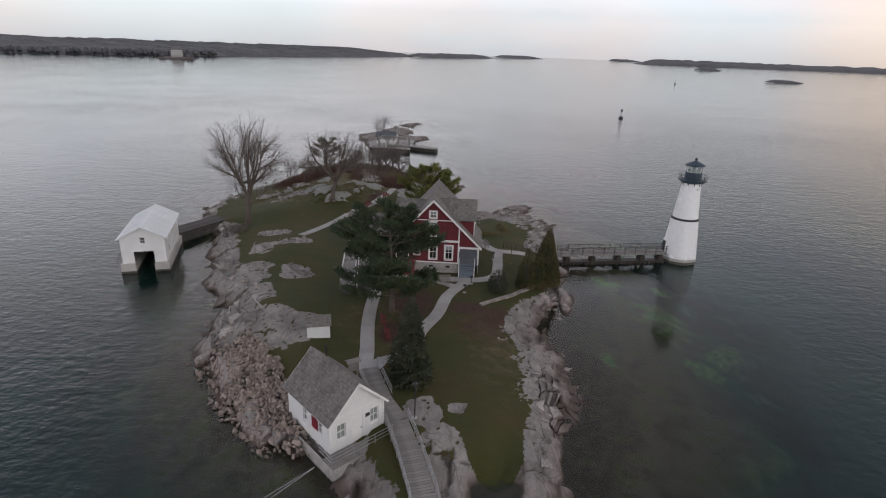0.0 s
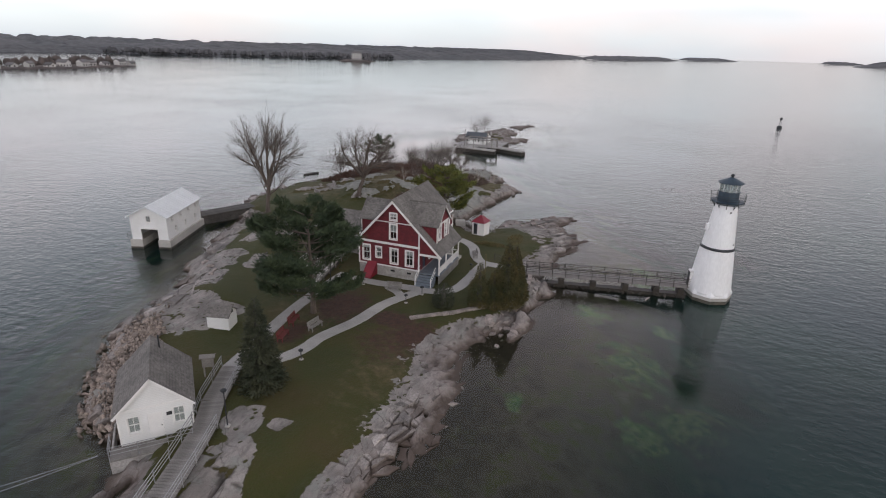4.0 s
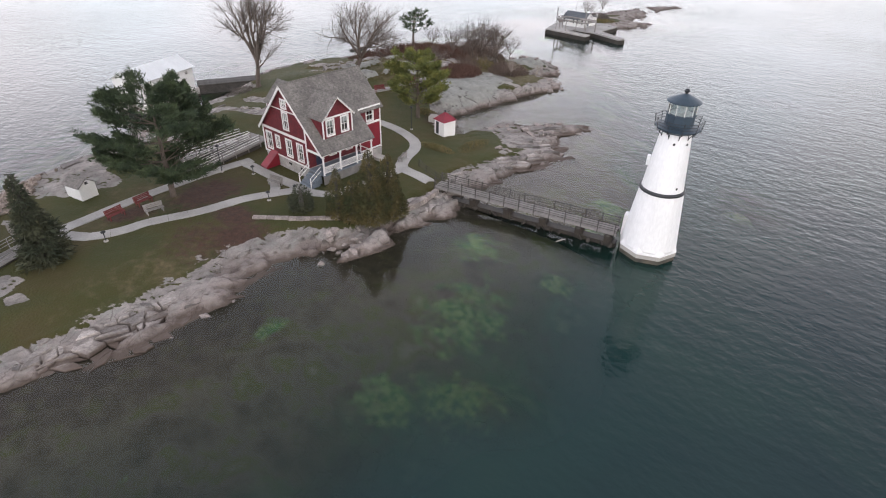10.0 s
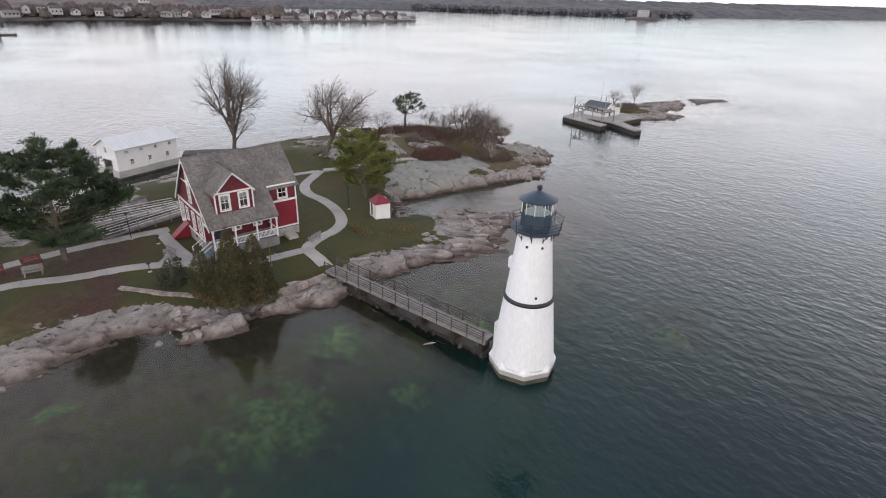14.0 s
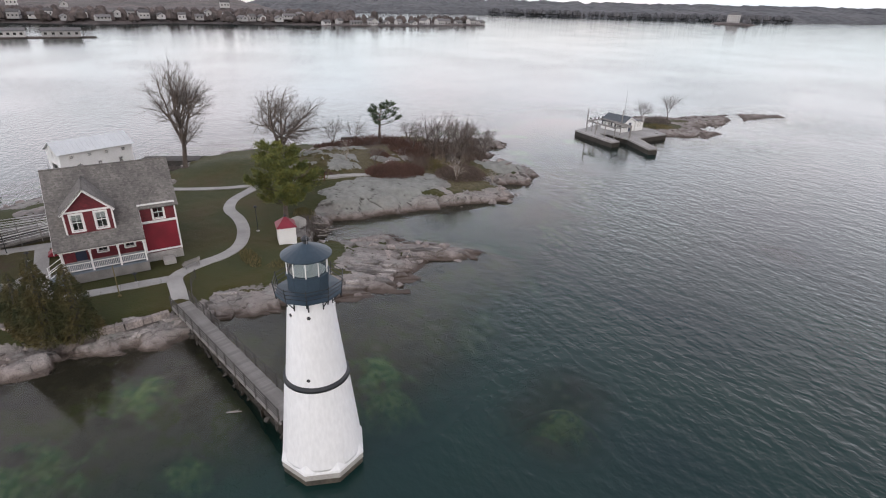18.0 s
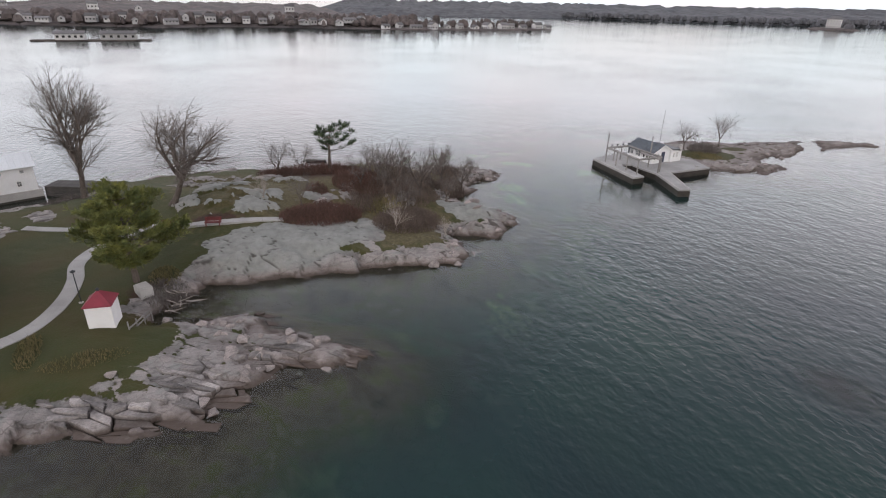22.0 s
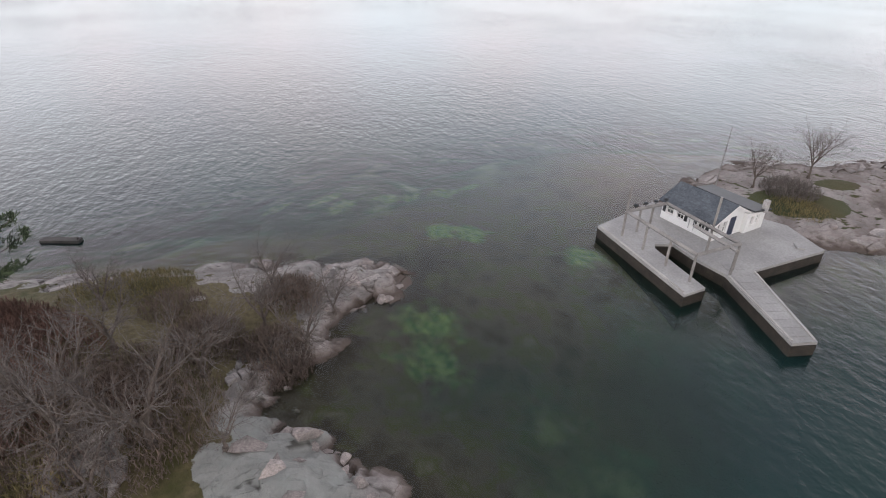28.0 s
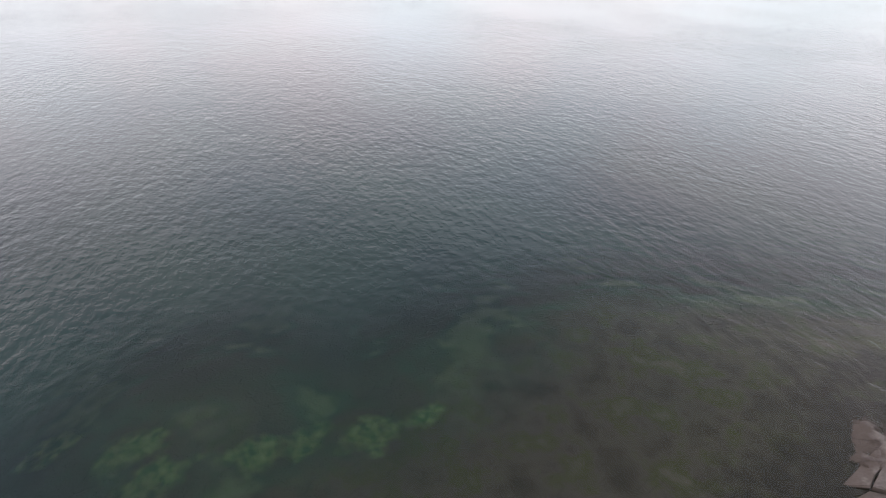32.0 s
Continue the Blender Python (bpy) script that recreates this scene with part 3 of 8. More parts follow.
SHOALS = [(-43, 142, 13, 15), (-40, 150, 7, 7), (35, 132, 4.5, 3.5), (40.3, 88.7, 5.0, 4.0), (31, 52, 8, 6), (39, 92, 4.5, 4.5)]
WEEDS = [(26, 58, 3.6, 4.4), (39.0, 92.0, 2.0, 3.0), (30.9, 81.7, 2.2, 2.6), (27.6, 77.6, 2.0, 1.6), (30.5, 51, 3.4, 2.6), (29.4, 67.5, 1.8, 1.6), (-19.3, 153.8, 2.2, 2.0), (-13.8, 135.6, 3.0, 2.4), (-27.6, 146.9, 2.5, 2.0), (-41.1, 144.1, 1.2, 1.7), (-41.6, 138.8, 1.5, 1.9), (-39.4, 150.2, 1.5, 2.4), (-39.2, 154.2, 1.0, 1.2), (-29.0, 144.8, 2.0, 2.2), (16, 46.5, 1.0, 1.6), (12.8, 117.5, 3, 2.5), (21, 66, 3, 2.4), (-44.4, 138.2, 1.6, 2.4), (-48.2, 133.3, 1.6, 2.0), (-40.9, 147.3, 1.3, 1.6), (-16.8, 136.8, 3.4, 2.8), (35, 132, 3.0, 2.4), (26.8, 48, 2.4, 1.9), (28, 82.5, 2.4, 2.0)]
GRASSY = [(3.5, 33.2, 2.3, 4.4, 0), (7.2, 82.5, 5.0, 6.5, 0), (-15.6, 179.0, 3.4, 5.0, -30), (-16.8, 188, 1.6, 2.6, -20)]


def land(x, y, detail=True):
    """Height of the ground or bed, share of bare rock, distance to the shore."""
    x, y = np.asarray(x, float), np.asarray(y, float)
    wob = 0.9 * (smooth_noise(x / 2.3, y / 2.3, 3) - 0.5) + 0.5 * (smooth_noise(x / 0.9, y / 0.9, 5) - 0.5)
    main = shore(x, y, ISLAND)
    far = np.maximum(shore(x, y, ISLET), shore(x, y, SKERRY))
    d = np.maximum(main, far) + wob * step(np.maximum(main, far), -14, 0)
    if detail:
        # split granite: long blocks that follow the shore, each with its own height and dip, joints between
        parts = []
        for turn, sd in ((24, 61), (-10, 161), (-34, 261)):
            c, s = math.cos(radians(turn)), math.sin(radians(turn))
            u, v = x * c + y * s, -x * s + y * c
            u, v = u + 0.8 * (smooth_noise(x / 3.1, y / 3.1, 51) - 0.5), v + 1.2 * (smooth_noise(x / 4.3, y / 4.3, 53) - 0.5)
            parts.append((blocks(u / 1.6, v / 4.4, sd), blocks(u / 0.8, v / 2.0 + 0.4 * smooth_noise(x, y, 57), sd + 10)))
        east = x > -5 + 0.03 * (y - 60)
        spit = east & (y > 76)
        o1, t1, e1 = (np.where(spit, r, np.where(east, q, p)) for p, q, r in zip(parts[0][0], parts[1][0], parts[2][0]))
        o2, t2, e2 = (np.where(spit, r, np.where(east, q, p)) for p, q, r in zip(parts[0][1], parts[1][1], parts[2][1]))
        d = d + (1.3 * (o1 - 0.5) + 0.6 * (o2 - 0.5)) * step(d, -5, -0.5) * (1 - step(d, 2.5, 5.0))
    isl = far > main
    low = smooth_noise(x / 9, y / 9, 11)
    run = np.where(isl, 2.2, 1.9) + 1.7 * step(x, 2, 6) * (1 - step(y, 50, 57))
    up = np.where(isl, 0.72, 1.5) * (1 - np.exp(-np.maximum(d, 0) / run)) * (1 - 0.5 * blob(x, y, 12.5, 94, 6, 7.5)) + 0.18 * (low - 0.5)
    for cx, cy, rx, ry, a, h in HILLS:
        up += h * blob(x, y, cx, cy, rx, ry, a) * step(d, 0.0, 4.0)
    steep = np.ones_like(x)
    for cx, cy, rx, ry in ((12, 42, 9, 18), (19, 55, 18, 27), (-22, 148, 22, 17), (-31, 166, 22, 26), (20, 76, 9, 9), (24, 82, 8, 7)):
        steep = steep * (1 - blob(x, y, cx, cy, rx, ry))
    fall = (0.085 + 0.335 * steep ** 1.5) * (0.75 + 0.5 * low)
    bed = -6.9 * np.tanh(fall * np.maximum(-d, 0) ** 1.12 / 9.0)
    bed = np.maximum(bed, -7.5 + 5.6 * np.maximum.reduce([blob(x, y, *q) for q in SHOALS])) if SHOALS else bed
    h = np.where(d > 0, np.maximum(up * step(d, -0.2, 1.0), 0.0), bed)
    band = 2.0 + 2.2 * smooth_noise(x / 5, y / 5, 29) + np.where(x < -10, 2.0, 0) * step(y, 30, 44) * (1 - step(y, 70, 82)) + np.where(x > 4, 1.6, 0) * (1 - step(y, 54, 60))
    rock = 1 - step(d, band * 0.7, band * 1.15)
    rock = np.maximum(rock, np.where(isl, 1.0, 0.0))
    wx_ = x + 2.6 * (smooth_noise(x / 1.7, y / 1.7, 45) - 0.5) + 1.1 * (smooth_noise(x / 0.6, y / 0.6, 47) - 0.5)
    wy_ = y + 2.6 * (smooth_noise(x / 1.7, y / 1.7, 48) - 0.5) + 1.1 * (smooth_noise(x / 0.6, y / 0.6, 49) - 0.5)
    for cx, cy, rx, ry, a in OUTCROPS[12:27]:
        h = h + 0.45 * step(blob(wx_, wy_, cx, cy, rx, ry, a), 0.25, 0.6) * (d > 0)
    for cx, cy, rx, ry, a in OUTCROPS:
        rock = np.maximum(rock, step(np.where(y > 84, blob(wx_, wy_, cx, cy, rx, ry, a), blob(x, y, cx, cy, rx, ry, a)) + 0.3 * (smooth_noise(x / 1.1, y / 1.1, 41) - 0.5) + 0.5 * (smooth_noise(x / 3.0, y / 1.9, 43) - 0.5) * (y > 60), 0.3, 0.45))
    for cx, cy, rx, ry, a in GRASSY:
        rock = np.minimum(rock, 1 - step(blob(x, y, cx, cy, rx, ry, a), 0.30, 0.45))
    if not detail:
        return h, rock, d
    calm = np.maximum.reduce([step(blob(x, y, cx, cy, rx, ry), 0.25, 0.6) for cx, cy, rx, ry in ((-5.2, 101, 5.5, 10.5), (-8, 123.8, 5.5, 4.5), (-18, 99, 9, 9))]) * step(h, 0.25, 0.7)
    rough = 1 - 0.86 * calm
    k = rock * rough * step(d, -7, 0.3) * np.where(d < 0, 0.55, 1.0) * (1 + 0.9 * blob(x, y, 11, 92, 6, 8))
    broken = 0.35 + 0.9 * smooth_noise(x / 3.7, y / 3.7, 97)
    j1, j2 = 1 - step(e1, 0.01, 0.09), (1 - step(e2, 0.02, 0.13)) * broken
    h = h + k * (0.20 * (o1 - 0.42) + 0.12 * t1 + broken * (0.10 * (o2 - 0.5) + 0.06 * t2) - 0.08 * j1 - 0.08)
    # rounded backs of the smooth outcrops, with a few long cracks
    h = h + rock * calm * (0.22 * smooth_noise(x / 2.4, y / 4.1, 101) + 0.25 * (o1 - 0.5) * step(e1, 0.0, 0.5) - 0.16 * j1 * (o1 > 0.45))
    h = h + (1 - rock) * 0.07 * (smooth_noise(x / 0.8, y / 0.8, 83) - 0.5)
    h = np.where((d > 0.7) & (h < 0.12), 0.12 + 0.02 * o2, h)
    h = np.where(d < -0.3, np.minimum(h, -0.05 - 0.06 * np.maximum(-d - 0.3, 0)), h)
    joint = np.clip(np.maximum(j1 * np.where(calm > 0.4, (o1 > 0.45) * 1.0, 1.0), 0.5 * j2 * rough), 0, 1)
    tone = np.clip(0.5 + 0.55 * (o1 - 0.5) + 0.35 * (o2 - 0.5) * rough, 0, 1)
    return h, rock, d, joint, tone, calm


def ground_z(x, y):
    return float(land(np.array([x]), np.array([y]), False)[0][0])


def set_attr(me, name, values):
    at = me.attributes.new(name, "FLOAT", "POINT")
    at.data.foreach_set("value", np.asarray(values, np.float32))


def grid_mesh(name, xs, ys, zs):
    nx, ny = len(xs), len(ys)
    gx, gy = np.meshgrid(xs, ys)
    co = np.stack([gx.ravel(), gy.ravel(), zs.ravel()], 1)
    i = (np.arange(ny - 1)[:, None] * nx + np.arange(nx - 1)[None]).ravel()
    quads = np.stack([i, i + 1, i + nx + 1, i + nx], 1)
    me = bpy.data.meshes.new(name)
    me.vertices.add(len(co))
    me.vertices.foreach_set("co", co.ravel())
    me.loops.add(quads.size)
    me.loops.foreach_set("vertex_index", quads.ravel())
    me.polygons.add(len(quads))
    me.polygons.foreach_set("loop_start", np.arange(len(quads)) * 4)
    me.polygons.foreach_set("loop_total", np.full(len(quads), 4))
    me.update(calc_edges=True)
    return me


def ground_mat():
    m = bpy.data.materials.new("island_ground")
    m.use_nodes = True
    n, l = m.node_tree.nodes, m.node_tree.links
    b = n["Principled BSDF"]
    geo = n.new("ShaderNodeNewGeometry")

    def noise_at(scale, detail=5, stretch=None):
        t = n.new("ShaderNodeTexNoise")
        t.inputs["Scale"].default_value, t.inputs["Detail"].default_value = scale, detail
        src = geo.outputs["Position"]
        if stretch:
            mp = n.new("ShaderNodeMapping")
            mp.inputs["Scale"].default_value = stretch
            mp.inputs["Rotation"].default_value = (0, 0, radians(-24))
            l.new(src, mp.inputs[0])
            src = mp.outputs[0]
        l.new(src, t.inputs["Vector"])
        return t.outputs[0]

    def ramp(src, *stops):
        r = n.new("ShaderNodeValToRGB")
        r.color_ramp.elements[0].position, r.color_ramp.elements[0].color = stops[0][0], (*stops[0][1], 1)
        r.color_ramp.elements[1].position, r.color_ramp.elements[1].color = stops[-1][0], (*stops[-1][1], 1)
        for p, c in stops[1:-1]:
            r.color_ramp.elements.new(p).color = (*c, 1)
        l.new(src, r.inputs[0])
        return r.outputs[0]

    def mixc(f, a, c, mode="MIX"):
        x = n.new("ShaderNodeMix")
        x.data_type, x.blend_type = "RGBA", mode
        for k, s in (("Factor", f), ("A", a), ("B", c)):
            if isinstance(s, (int, float)):
                x.inputs[k].default_value = s
            elif isinstance(s, tuple):
                x.inputs[k].default_value = (*s, 1)
            else:
                l.new(s, x.inputs[k])
        return x.outputs["Result"]

    def rng(src, a, c, lo=0.0, hi=1.0):
        r = n.new("ShaderNodeMapRange")
        for k, v in (("From Min", a), ("From Max", c), ("To Min", lo), ("To Max", hi)):
            r.inputs[k].default_value = v
        l.new(src, r.inputs["Value"])
        return r.outputs[0]

    def attr(name):
        a = n.new("ShaderNodeAttribute")
        a.attribute_name = name
        return a.outputs["Fac"]

    grass = ramp(noise_at(0.16, 6), (0.30, (0.027, 0.037, 0.005)), (0.46, (0.041, 0.047, 0.006)), (0.58, (0.055, 0.049, 0.008)), (0.70, (0.066, 0.046, 0.014)))
    grass = mixc(rng(noise_at(5.0, 5), 0.42, 0.72, 0, 0.5), grass, (0.062, 0.043, 0.014))
    grass = mixc(rng(noise_at(38.0, 3), 0.35, 0.75, 0, 0.6), grass, (0.026, 0.033, 0.005))
    litter = ramp(noise_at(2.5, 5), (0.3, (0.038, 0.020, 0.013)), (0.7, (0.070, 0.034, 0.021)))
    lit_edge = n.new("ShaderNodeMath")
    lit_edge.operation = "ADD"
    l.new(attr("litter"), lit_edge.inputs[0])
    l.new(rng(noise_at(1.5, 5), 0.2, 0.8, -0.3, 0.3), lit_edge.inputs[1])
    strw = n.new("ShaderNodeMath")
    strw.operation = "ADD"
    l.new(attr("dry"), strw.inputs[0])
    l.new(rng(noise_at(0.9, 6), 0.25, 0.75, -0.45, 0.45), strw.inputs[1])
    grass = mixc(rng(strw.outputs[0], 0.3, 0.9, 0, 0.8), grass, ramp(noise_at(3.0, 6), (0.3, (0.065, 0.050, 0.024)), (0.7, (0.15, 0.122, 0.062))))
    soil = mixc(rng(lit_edge.outputs[0], 0.35, 0.75), grass, litter)
    stone = ramp(noise_at(0.55, 7), (0.28, (0.165, 0.150, 0.140)), (0.5, (0.27, 0.247, 0.229)), (0.72, (0.385, 0.352, 0.328)))
    stone = mixc(rng(attr("tone"), 0.15, 0.5, 0.75, 0.0), stone, (0.165, 0.145, 0.135))
    stone = mixc(rng(attr("tone"), 0.55, 0.9, 0.0, 0.7), stone, (0.39, 0.34, 0.315))
    stone = mixc(rng(noise_at(3.2, 6, (1, 0.4, 1)), 0.5, 0.68, 0, 0.65), stone, (0.15, 0.142, 0.13))
    stone = mixc(rng(noise_at(20.0, 4), 0.4, 0.75, 0, 0.5), stone, (0.11, 0.097, 0.09))
    lichen = mixc(rng(noise_at(0.9, 6), 0.52, 0.66, 0, 0.5), stone, (0.25, 0.26, 0.235))
    lichen = mixc(rng(attr("calm"), 0.2, 0.8, 0.0, 0.62), lichen, ramp(noise_at(1.4, 6), (0.3, (0.20, 0.212, 0.192)), (0.7, (0.32, 0.332, 0.30))))
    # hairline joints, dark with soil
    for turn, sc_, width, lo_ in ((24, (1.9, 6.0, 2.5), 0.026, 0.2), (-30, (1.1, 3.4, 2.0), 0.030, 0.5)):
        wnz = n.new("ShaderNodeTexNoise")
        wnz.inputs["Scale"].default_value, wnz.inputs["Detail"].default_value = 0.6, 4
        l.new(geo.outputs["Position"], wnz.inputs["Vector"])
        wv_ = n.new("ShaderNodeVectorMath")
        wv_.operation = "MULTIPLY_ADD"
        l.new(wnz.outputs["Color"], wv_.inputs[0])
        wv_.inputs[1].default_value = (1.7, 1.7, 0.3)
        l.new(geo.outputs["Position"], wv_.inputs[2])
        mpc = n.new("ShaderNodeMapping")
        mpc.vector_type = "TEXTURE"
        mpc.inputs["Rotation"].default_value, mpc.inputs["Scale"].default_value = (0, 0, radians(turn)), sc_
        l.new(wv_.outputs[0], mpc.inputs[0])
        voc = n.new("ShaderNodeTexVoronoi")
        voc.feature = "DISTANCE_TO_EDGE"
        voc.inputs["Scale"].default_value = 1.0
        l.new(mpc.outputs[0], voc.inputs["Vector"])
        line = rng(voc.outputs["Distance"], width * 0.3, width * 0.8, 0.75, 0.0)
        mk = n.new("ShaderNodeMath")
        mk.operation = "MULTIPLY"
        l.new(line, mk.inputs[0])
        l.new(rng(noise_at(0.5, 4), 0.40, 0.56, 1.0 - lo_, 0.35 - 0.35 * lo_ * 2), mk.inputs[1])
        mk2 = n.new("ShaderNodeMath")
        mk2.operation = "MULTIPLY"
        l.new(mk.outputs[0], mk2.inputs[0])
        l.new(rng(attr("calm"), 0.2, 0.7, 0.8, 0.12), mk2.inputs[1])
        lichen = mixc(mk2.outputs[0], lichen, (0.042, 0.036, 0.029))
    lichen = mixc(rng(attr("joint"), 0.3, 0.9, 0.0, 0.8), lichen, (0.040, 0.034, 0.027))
    sepz = n.new("ShaderNodeSeparateXYZ")
    l.new(geo.outputs["Position"], sepz.inputs[0])
    # wet, algae-dark belt at the waterline and the bed below it
    zz = n.new("ShaderNodeMath")
    zz.operation = "ADD"
    l.new(sepz.outputs["Z"], zz.inputs[0])
    l.new(rng(noise_at(1.3, 4), 0.2, 0.8, -0.16, 0.16), zz.inputs[1])
    pinkband = mixc(rng(zz.outputs[0], 0.35, 0.8, 0.4, 0.0), lichen, (0.20, 0.145, 0.125))
    wet = mixc(rng(zz.outputs[0], 0.10, 0.42, 0.88, 0.0), pinkband, (0.075, 0.055, 0.042))
    bedc = ramp(noise_at(0.45, 6), (0.3, (0.12, 0.098, 0.072)), (0.5, (0.205, 0.168, 0.125)), (0.6, (0.165, 0.165, 0.07)), (0.75, (0.29, 0.238, 0.182)))
    weed = ramp(noise_at(0.16, 7), (0.32, (0.085, 0.092, 0.058)), (0.46, (0.095, 0.132, 0.070)), (0.56, (0.08, 0.19, 0.095)), (0.66, (0.26, 0.40, 0.19)))
    bedc = mixc(rng(zz.outputs[0], -2.7, -1.4, 1.0, 0.0), bedc, weed)
    wd = n.new("ShaderNodeMath")
    wd.operation = "ADD"
    l.new(attr("weed"), wd.inputs[0])
    l.new(rng(noise_at(0.7, 6), 0.2, 0.8, -0.5, 0.5), wd.inputs[1])
    bedc = mixc(rng(wd.outputs[0], 0.35, 0.9, 0, 0.78), bedc, ramp(noise_at(1.6, 6), (0.35, (0.10, 0.28, 0.09)), (0.65, (0.40, 0.60, 0.20))))
    wet = mixc(rng(zz.outputs[0], -0.5, -0.12, 1.0, 0.0), wet, bedc)
    edge = n.new("ShaderNodeMath")
    edge.operation = "ADD"
    l.new(attr("rock"), edge.inputs[0])
    l.new(rng(noise_at(3.0, 5), 0.2, 0.8, -0.35, 0.35), edge.inputs[1])
    col = mixc(rng(edge.outputs[0], 0.42, 0.58), soil, wet)
    l.new(col, b.inputs["Base Color"])
    b.inputs["Roughness"].default_value = 0.92
    # relief: joints in the rock, tufts in the turf
    vo = n.new("ShaderNodeTexVoronoi")
    vo.feature = "DISTANCE_TO_EDGE"
    vo.inputs["Scale"].default_value = 1.0
    mp = n.new("ShaderNodeMapping")
    mp.inputs["Rotation"].default_value, mp.inputs["Scale"].default_value = (0, 0, radians(-24)), (1.15, 0.5, 0.9)
    warp = n.new("ShaderNodeVectorMath")
    warp.operation = "MULTIPLY_ADD"
    wn_ = n.new("ShaderNodeTexNoise")
    wn_.inputs["Scale"].default_value, wn_.inputs["Detail"].default_value = 0.7, 4
    l.new(geo.outputs["Position"], wn_.inputs["Vector"])
    l.new(wn_.outputs["Color"], warp.inputs[0])
    warp.inputs[1].default_value = (1.6, 1.6, 0.4)
    l.new(geo.outputs["Position"], warp.inputs[2])
    l.new(warp.outputs[0], mp.inputs[0])
    l.new(mp.outputs[0], vo.inputs["Vector"])
    crack = rng(vo.outputs["Distance"], 0.0, 0.05, 0.0, 1.0)
    keep = n.new("ShaderNodeMath")
    keep.operation = "MAXIMUM"
    l.new(crack, keep.inputs[0])
    l.new(rng(noise_at(0.8, 4), 0.46, 0.54, 1.0, 0.0), keep.inputs[1])
    onrock = n.new("ShaderNodeMath")
    onrock.operation = "MAXIMUM"
    l.new(keep.outputs[0], onrock.inputs[0])
    l.new(rng(attr("rock"), 0.3, 0.7, 1.0, 0.0), onrock.inputs[1])
    crack = onrock.outputs[0]
    hsum = n.new("ShaderNodeMath")
    hsum.operation = "MULTIPLY_ADD"
    l.new(noise_at(6.0, 8), hsum.inputs[0])
    hsum.inputs[1].default_value = 1.3
    l.new(crack, hsum.inputs[2])
    b1 = n.new("ShaderNodeBump")
    b1.inputs["Strength"].default_value, b1.inputs["Distance"].default_value = 0.75, 0.10
    l.new(hsum.outputs[0], b1.inputs["Height"])
    l.new(b1.outputs[0], b.inputs["Normal"])
    return m


M_GROUND = ground_mat()


def land_piece(name, x0, x1, y0, y1, res, label):
    xs, ys = np.arange(x0, x1 + res / 2, res), np.arange(y0, y1 + res / 2, res)
    gx, gy = np.meshgrid(xs, ys)
    h, rock, d, joint, tone, calm = land(gx, gy)
    rock = rock - 0.8 * joint * step(d, 1.8, 3.6) * (1 - step(calm, 0.2, 0.5) * (gx > -11))
    litter = np.maximum.reduce([blob(gx, gy, -3.6, 54.5, 3.4, 4.5, 10), 0.9 * blob(gx, gy, 5.5, 51.5, 3.4, 3.6, 0), blob(gx, gy, 2.5, 53.5, 3.0, 2.0, 0), 0.62 * blob(gx, gy, 4.0, 49.0, 4.6, 4.8, 0), blob(gx, gy, -5.2, 47.6, 1.6, 2.8, 0),
                                0.8 * blob(gx, gy, -15, 118, 4, 3, 0), 0.9 * blob(gx, gy, -24, 110, 4, 6, -40), 0.9 * blob(gx, gy, -11.8, 94, 1.2, 4, -20), blob(gx, gy, 0.5, 87.5, 2.4, 2.6, 0)])
    dry = np.maximum.reduce([1.7 * blob(gx, gy, -17, 109, 13, 14, 0), 1.6 * blob(gx, gy, -21, 125, 8, 9, 0), 0.8 * blob(gx, gy, -28, 95, 6, 8, 0), 1.8 * blob(gx, gy, -6, 114, 7, 6, 0), 0.7 * blob(gx, gy, -12, 93, 4, 4, 0), 0.55 * blob(gx, gy, 5, 46, 4, 8, 0), 0.6 * blob(gx, gy, -6, 50, 4, 8, 0)])
    me = grid_mesh(name, xs, ys, np.maximum(h, -6.9))
    me.materials.append(M_GROUND)
    set_attr(me, "rock", rock.ravel())
    set_attr(me, "litter", litter.ravel())
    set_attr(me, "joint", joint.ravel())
    set_attr(me, "dry", dry.ravel())
    set_attr(me, "tone", tone.ravel())
    set_attr(me, "weed", np.maximum.reduce([blob(gx, gy, *q) for q in WEEDS]).ravel())
    set_attr(me, "calm", calm.ravel())
    return tagged(new(name, me), label, "ground", kind="structure")


land_piece("ground", -78, 46, 6, 152, 0.27, "rocky grass island with pink granite shore and brown turf")
land_piece("ground_islet", -78, 14, 150, 246, 0.34, "low bare granite islet with a grassy hollow")


